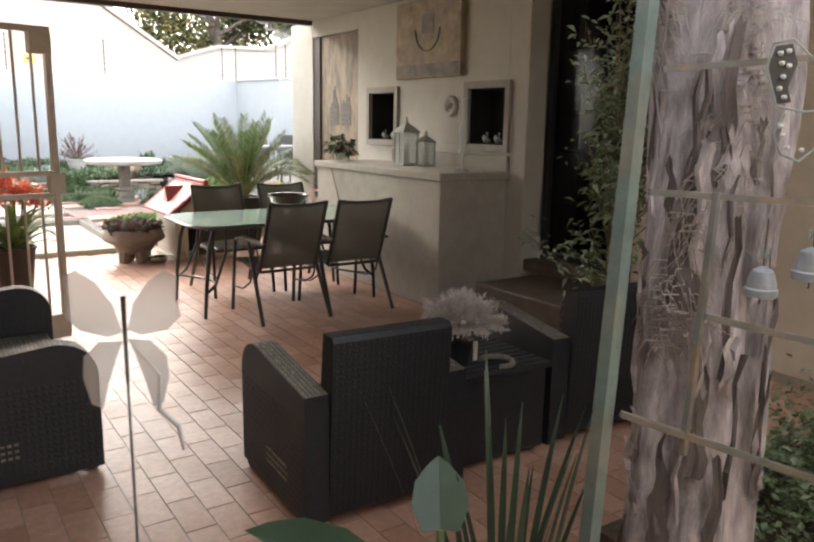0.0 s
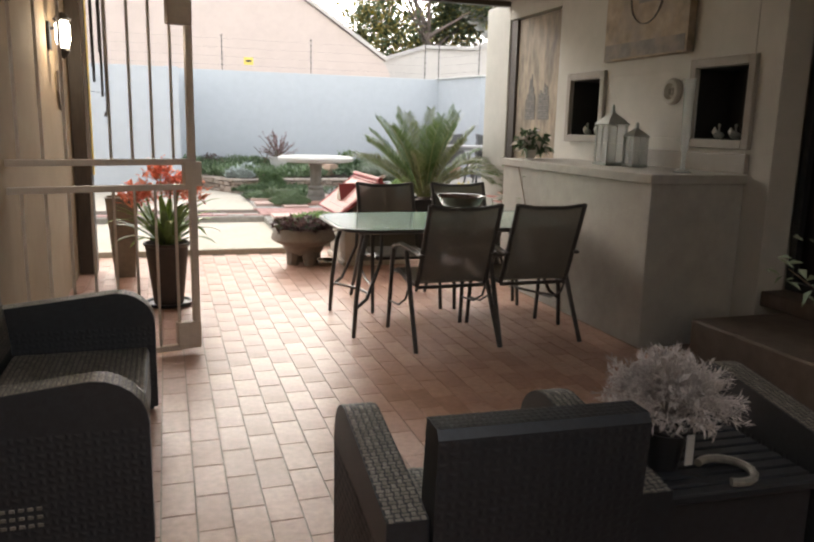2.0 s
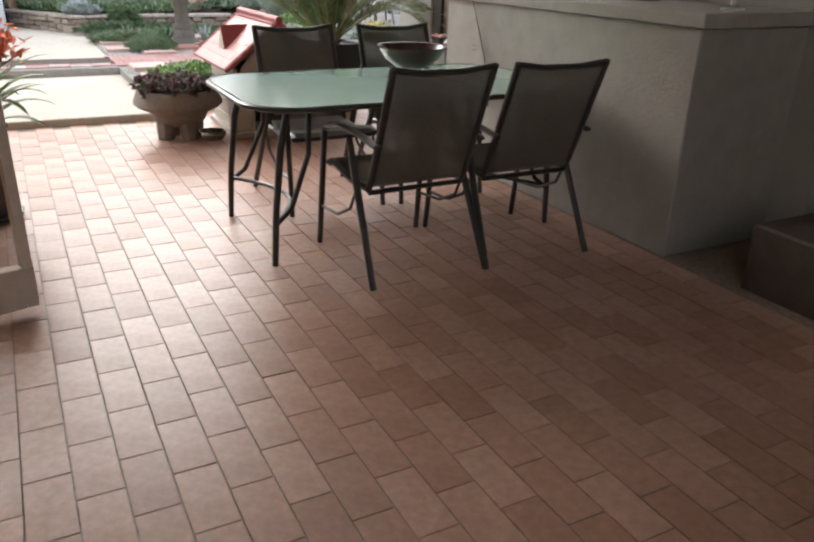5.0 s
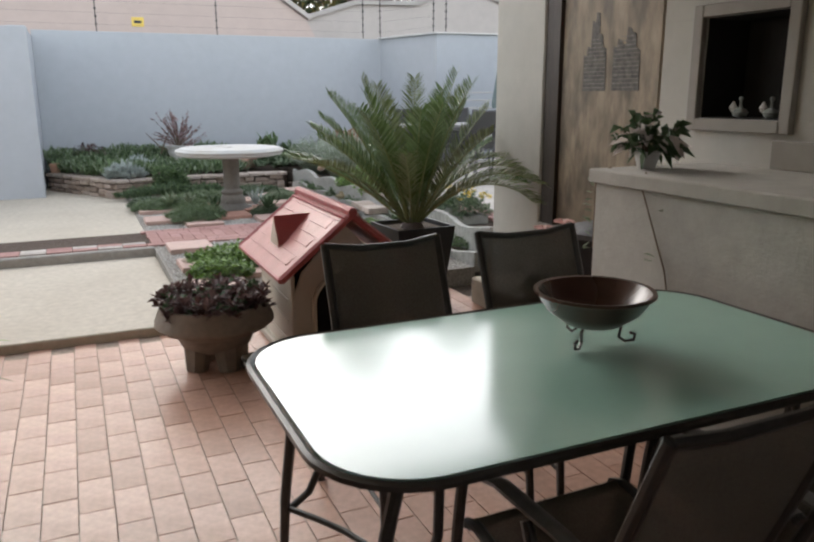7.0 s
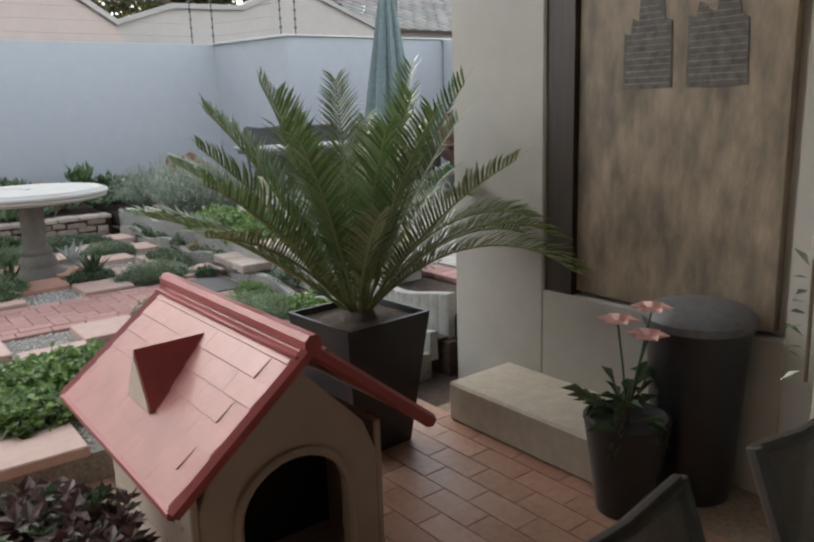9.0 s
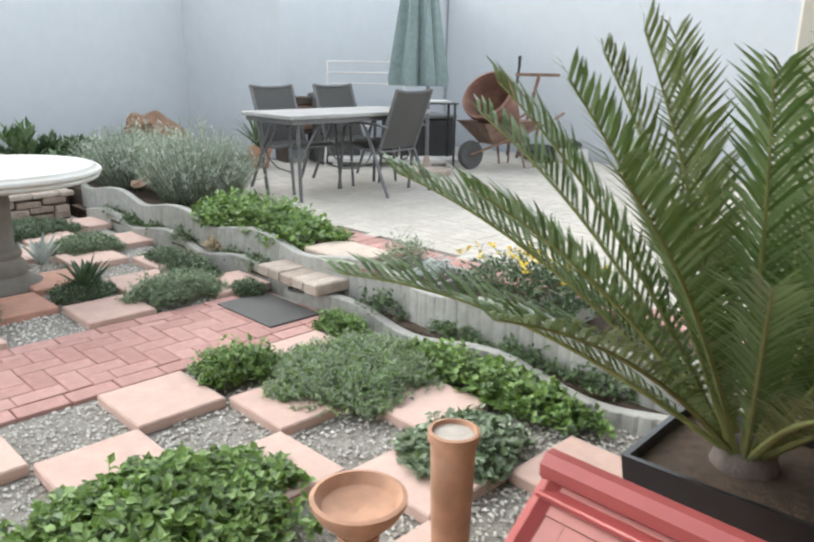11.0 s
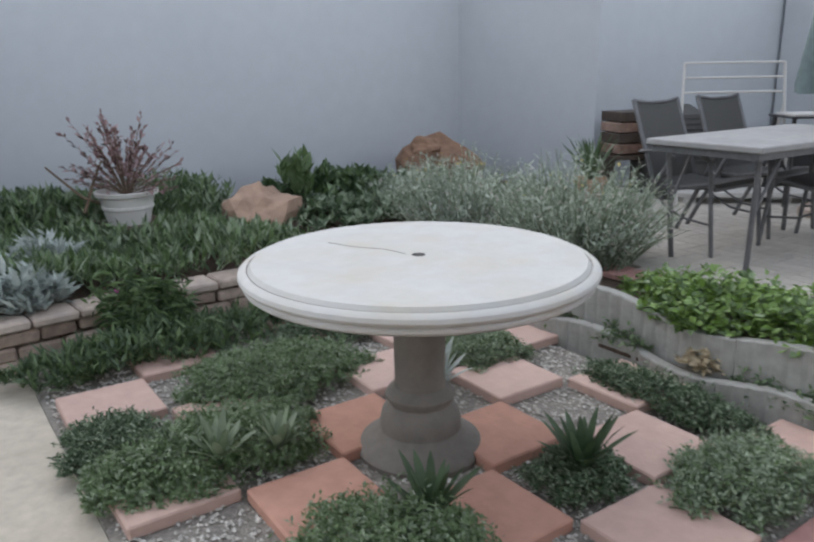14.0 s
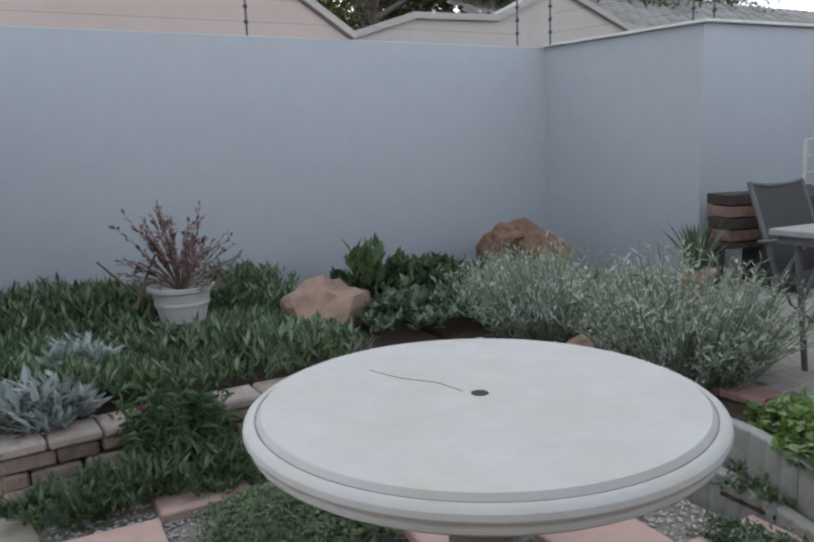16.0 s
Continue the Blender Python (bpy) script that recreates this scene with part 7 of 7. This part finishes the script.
for a, e, L in ((2.9, 30, 0.27), (1.0, 45, 0.15), (5.2, 20, 0.2)):
    b0 = Vector((0, 0, 0)); b1 = Vector((math.cos(a) * 0.12, math.sin(a) * 0.12, 0.74))
    part("leaf_stalk", MB().tube([b0, b1 * 0.6, b1], 0.008, 6), M_LEAF, ar)
    d = Vector((math.cos(a) * math.cos(radians(e)), math.sin(a) * math.cos(radians(e)), math.sin(radians(e))))
    s = Vector((-math.sin(a), math.cos(a), 0))
    o = [(0.0, 0.0), (-0.12, 0.3), (0.15, 0.48), (0.5, 0.42), (0.8, 0.2), (1.0, 0.0)]
    c = [b1 + d * (u * L) for u in (0, 0.15, 0.35, 0.6, 0.8, 1.0)]
    for sg_ in (-1, 1):
        e_ = [b1 + d * (u * L) + s * (sg_ * w * L * 0.8) + Vector((0, 0, 0.05 * w)) for u, w in o]
        mb.add([tuple(p) for p in c] + [tuple(p) for p in e_], [(i, i + 1, i + 7, i + 6) for i in range(5)])
raw("leaf", mb, M_LEAFK, ar)
# mossy bed behind the trellis
struct("side_bed", MB().box(3.0, 5.58, -2.0, 2.6, -0.2, 0.10), M_SOIL)
foliage("box_hedge", "low clipped hedge of small green leaves by the beige wall", patch(3.75, 2.2, 0.5, 0.35, 0.1, 0.55), 700, 0.035, [(M_LEAF, 0.6), (M_LEAFG, 0.4)], R, 0.6, 0.6, per=6, cat="hedge")
# frosted butterfly mobile hung from a thin arm near the start of the walk
hb = thing("hanging_butterfly", "frosted white butterfly mobile with dark wire on a thin stand", "garden ornament", (1.245, 1.80, 0))
U2 = Vector((0.83, -0.55, 0))
M_FROST = glass("frosted_wing", (0.42, 0.40, 0.39), 0.5, 0.75)
for s in (-1, 1):
    for o in ([(0.004, 0.0), (0.012, 0.03), (0.03, 0.055), (0.05, 0.068), (0.064, 0.06), (0.062, 0.035), (0.066, 0.015), (0.05, 0.0), (0.02, -0.006)],
              [(0.004, -0.01), (0.03, -0.012), (0.048, -0.03), (0.05, -0.055), (0.042, -0.085), (0.03, -0.09), (0.022, -0.06), (0.012, -0.03)]):
        vv = [tuple(U2 * (a * s) + Vector((0, 0.006 * s + 0.1 * a, 1.29 + b))) for a, b in o]
        part("wing", MB().add(vv, [tuple(range(len(vv)))]), M_FROST, hb)
part("body", MB().tube([(0, 0, 1.33), (0, 0, 1.23)], [0.003, 0.002], 6), M_DMET, hb)
part("tail_curl", MB().tube([(0.01, 0, 1.27), (0.03, -0.02, 1.24), (0.028, -0.018, 1.20), (0.045, -0.03, 1.18), (0.05, -0.03, 1.15)], [0.001, 0.002, 0.003, 0.003, 0.001], 5), M_FROST, hb)
part("stake", MB().tube([(0.0, 0.0, 1.23), (0.0, 0.0, 0.3), (0.0, 0.02, 0.0)], 0.0016, 4), M_DMET, hb)

# ---- paving laid piece by piece ----
def shared(name, mb, material):
    return mesh_of(name, mb, material)


PW, PLN = 0.1235, 0.255
X_OFF, Y_OFF = 2.17, 5.69
tile_mesh = shared("tile", MB().box(-PW / 2 + 0.0025, PW / 2 - 0.0025, -PLN / 2 + 0.0025, PLN / 2 - 0.0025, -0.012, 0), M_TILE)
floor_ob = bpy.data.objects["floor"]
rt_ = random.Random(5)
far = MB()
near_count = 0
for i in range(-18, 28):
    cx = X_OFF + (i + 0.5) * PW
    shift = 0.0 if i % 2 == 0 else 0.5
    for j in range(-30, 20):
        cy = Y_OFF + (j + 0.5 + shift) * PLN
        lim = TY if cx < 3.02 else 10.25
        if cx < 0.97 or cx > 5.36 or cy < -1.8 or cy > lim - PLN / 2 + 0.09:
            continue
        if cx > 4.7 and 3.85 < cy < 8.0:
            continue
        if cx > 4.95 and cy > 8.0:
            continue
        dz = rt_.uniform(-0.0012, 0.0)
        if 1.95 < cx < 3.42 and 4.0 < cy < 9.9 and near_count < 300 and cy > 4.9 and cx < 2.9:
            near_count += 1
            o = new("tile", tile_mesh)
            o.parent = floor_ob
            o.matrix_world = pose(cx, cy, dz, rt_.uniform(-0.15, 0.15), rt_.uniform(-0.15, 0.15), 0)
        else:
            y1 = min(cy + PLN / 2 - 0.003, lim - 0.006)
            far.box(cx - PW / 2 + 0.0025, cx + PW / 2 - 0.0025, cy - PLN / 2 + 0.0025, y1, -0.012, dz)
struct("floor_tiling", far, M_TILE2, kind="stuff")

# brick path, basket weave with border courses
path_ob = bpy.data.objects["path_bed"]
b_mesh = {k: shared("brick", MB().box(-0.1021, 0.1021, -0.0503, 0.0503, 0, 0.022, 0.0035), m) for k, m in (("r", M_BRICKP), ("g", M_BRICKG))}


def brick(x, y, rz, k, z=0.124):
    o = new("brick", b_mesh[k])
    o.parent = path_ob
    o.matrix_world = pose(x, y, z + rt_.uniform(-0.002, 0.002), rt_.uniform(-0.5, 0.5), rt_.uniform(-0.5, 0.5), rz + rt_.uniform(-1, 1))


def herring(x0, x1, y0, y1, w):
    """Centres and turns of bricks twice as long as wide, laid in herringbone."""
    span = int((x1 - x0 + y1 - y0) / w) + 4
    for a in range(-span, span):
        for b in range(-span, span):
            u, v = a + 2 * b, -a + 2 * b
            for cx, cy, turn in ((u + 1, v + 0.5, 0), (u + 2.5, v + 1, 90)):
                x, y = x0 + cx * w, y0 + cy * w
                if x0 <= x <= x1 and y0 <= y <= y1:
                    yield x, y, turn


for i in range(27):
    x = 5.25 - 0.105 - i * 0.21
    inside = x > 2.95
    brick(x, 12.245, 0, "r" if inside or i % 3 else "g")
    brick(x, 12.93, 0, "r") if inside else None
    if not inside:
        brick(x, 12.245 + 0.105, 0, "g" if i % 2 else "r")
for x, y, turn in herring(2.88, 5.32, 12.20, 12.98, 0.1035):
    hx, hy = (0.0518, 0.1035) if turn else (0.1035, 0.0518)
    xa, xb, ya, yb = max(x - hx, 2.975), min(x + hx, 5.25), max(y - hy, 12.2985), min(y + hy, 12.877)
    if xb - xa < 0.025 or yb - ya < 0.025:
        continue
    o = new("brick", b_mesh["r" if rt_.random() > 0.05 else "g"])
    o.parent = path_ob
    fit_m = Matrix.Diagonal(((xb - xa) / (2 * hx), (yb - ya) / (2 * hy), 1, 1))
    o.matrix_world = pose((xa + xb) / 2, (ya + yb) / 2, 0.124 + rt_.uniform(-0.0015, 0.0015), rt_.uniform(-0.4, 0.4), rt_.uniform(-0.4, 0.4), 0) @ fit_m @ pose(0, 0, 0, 0, 0, turn)

# upper patio pavers in herringbone, with a red border
patio_ob = bpy.data.objects["patio_base"]
red_m = shared("border_brick", MB().box(-0.05, 0.05, -0.103, 0.103, 0, 0.035, 0.005), M_BRICKP)
y = 10.4
while y < 16.6:
    o = new("border_brick", red_m)
    o.parent = patio_ob
    o.matrix_world = pose(6.03, y, PZ - 0.032, 0, 0, 90 + rt_.uniform(-0.6, 0.6))
    y += 0.106
pav_m = shared("patio_paver", MB().box(-0.1035, 0.1035, -0.0515, 0.0515, 0, 0.035, 0.004), M_PATIO)
farp = MB()
cnt = 0
for x, y2, turn in herring(6.19, 10.95, 10.3, 16.8, 0.105):
    if x > 8.15 and y2 > 16.7:
        continue
    if (x - 6.9) ** 2 + (y2 - 12.6) ** 2 < 1.8 and cnt < 300:
        cnt += 1
        o = new("patio_paver", pav_m)
        o.parent = patio_ob
        o.matrix_world = pose(x, y2, PZ - 0.033 + rt_.uniform(-0.0015, 0.0015), rt_.uniform(-0.3, 0.3), rt_.uniform(-0.3, 0.3), turn)
    else:
        dz = rt_.uniform(-0.0015, 0.0015)
        hx, hy = (0.0515, 0.1035) if turn else (0.1035, 0.0515)
        farp.box(x - hx, x + hx, y2 - hy, y2 + hy, PZ - 0.033, PZ + 0.002 + dz, 0.003)
struct("patio_paving", farp, M_PATIO2, kind="stuff")
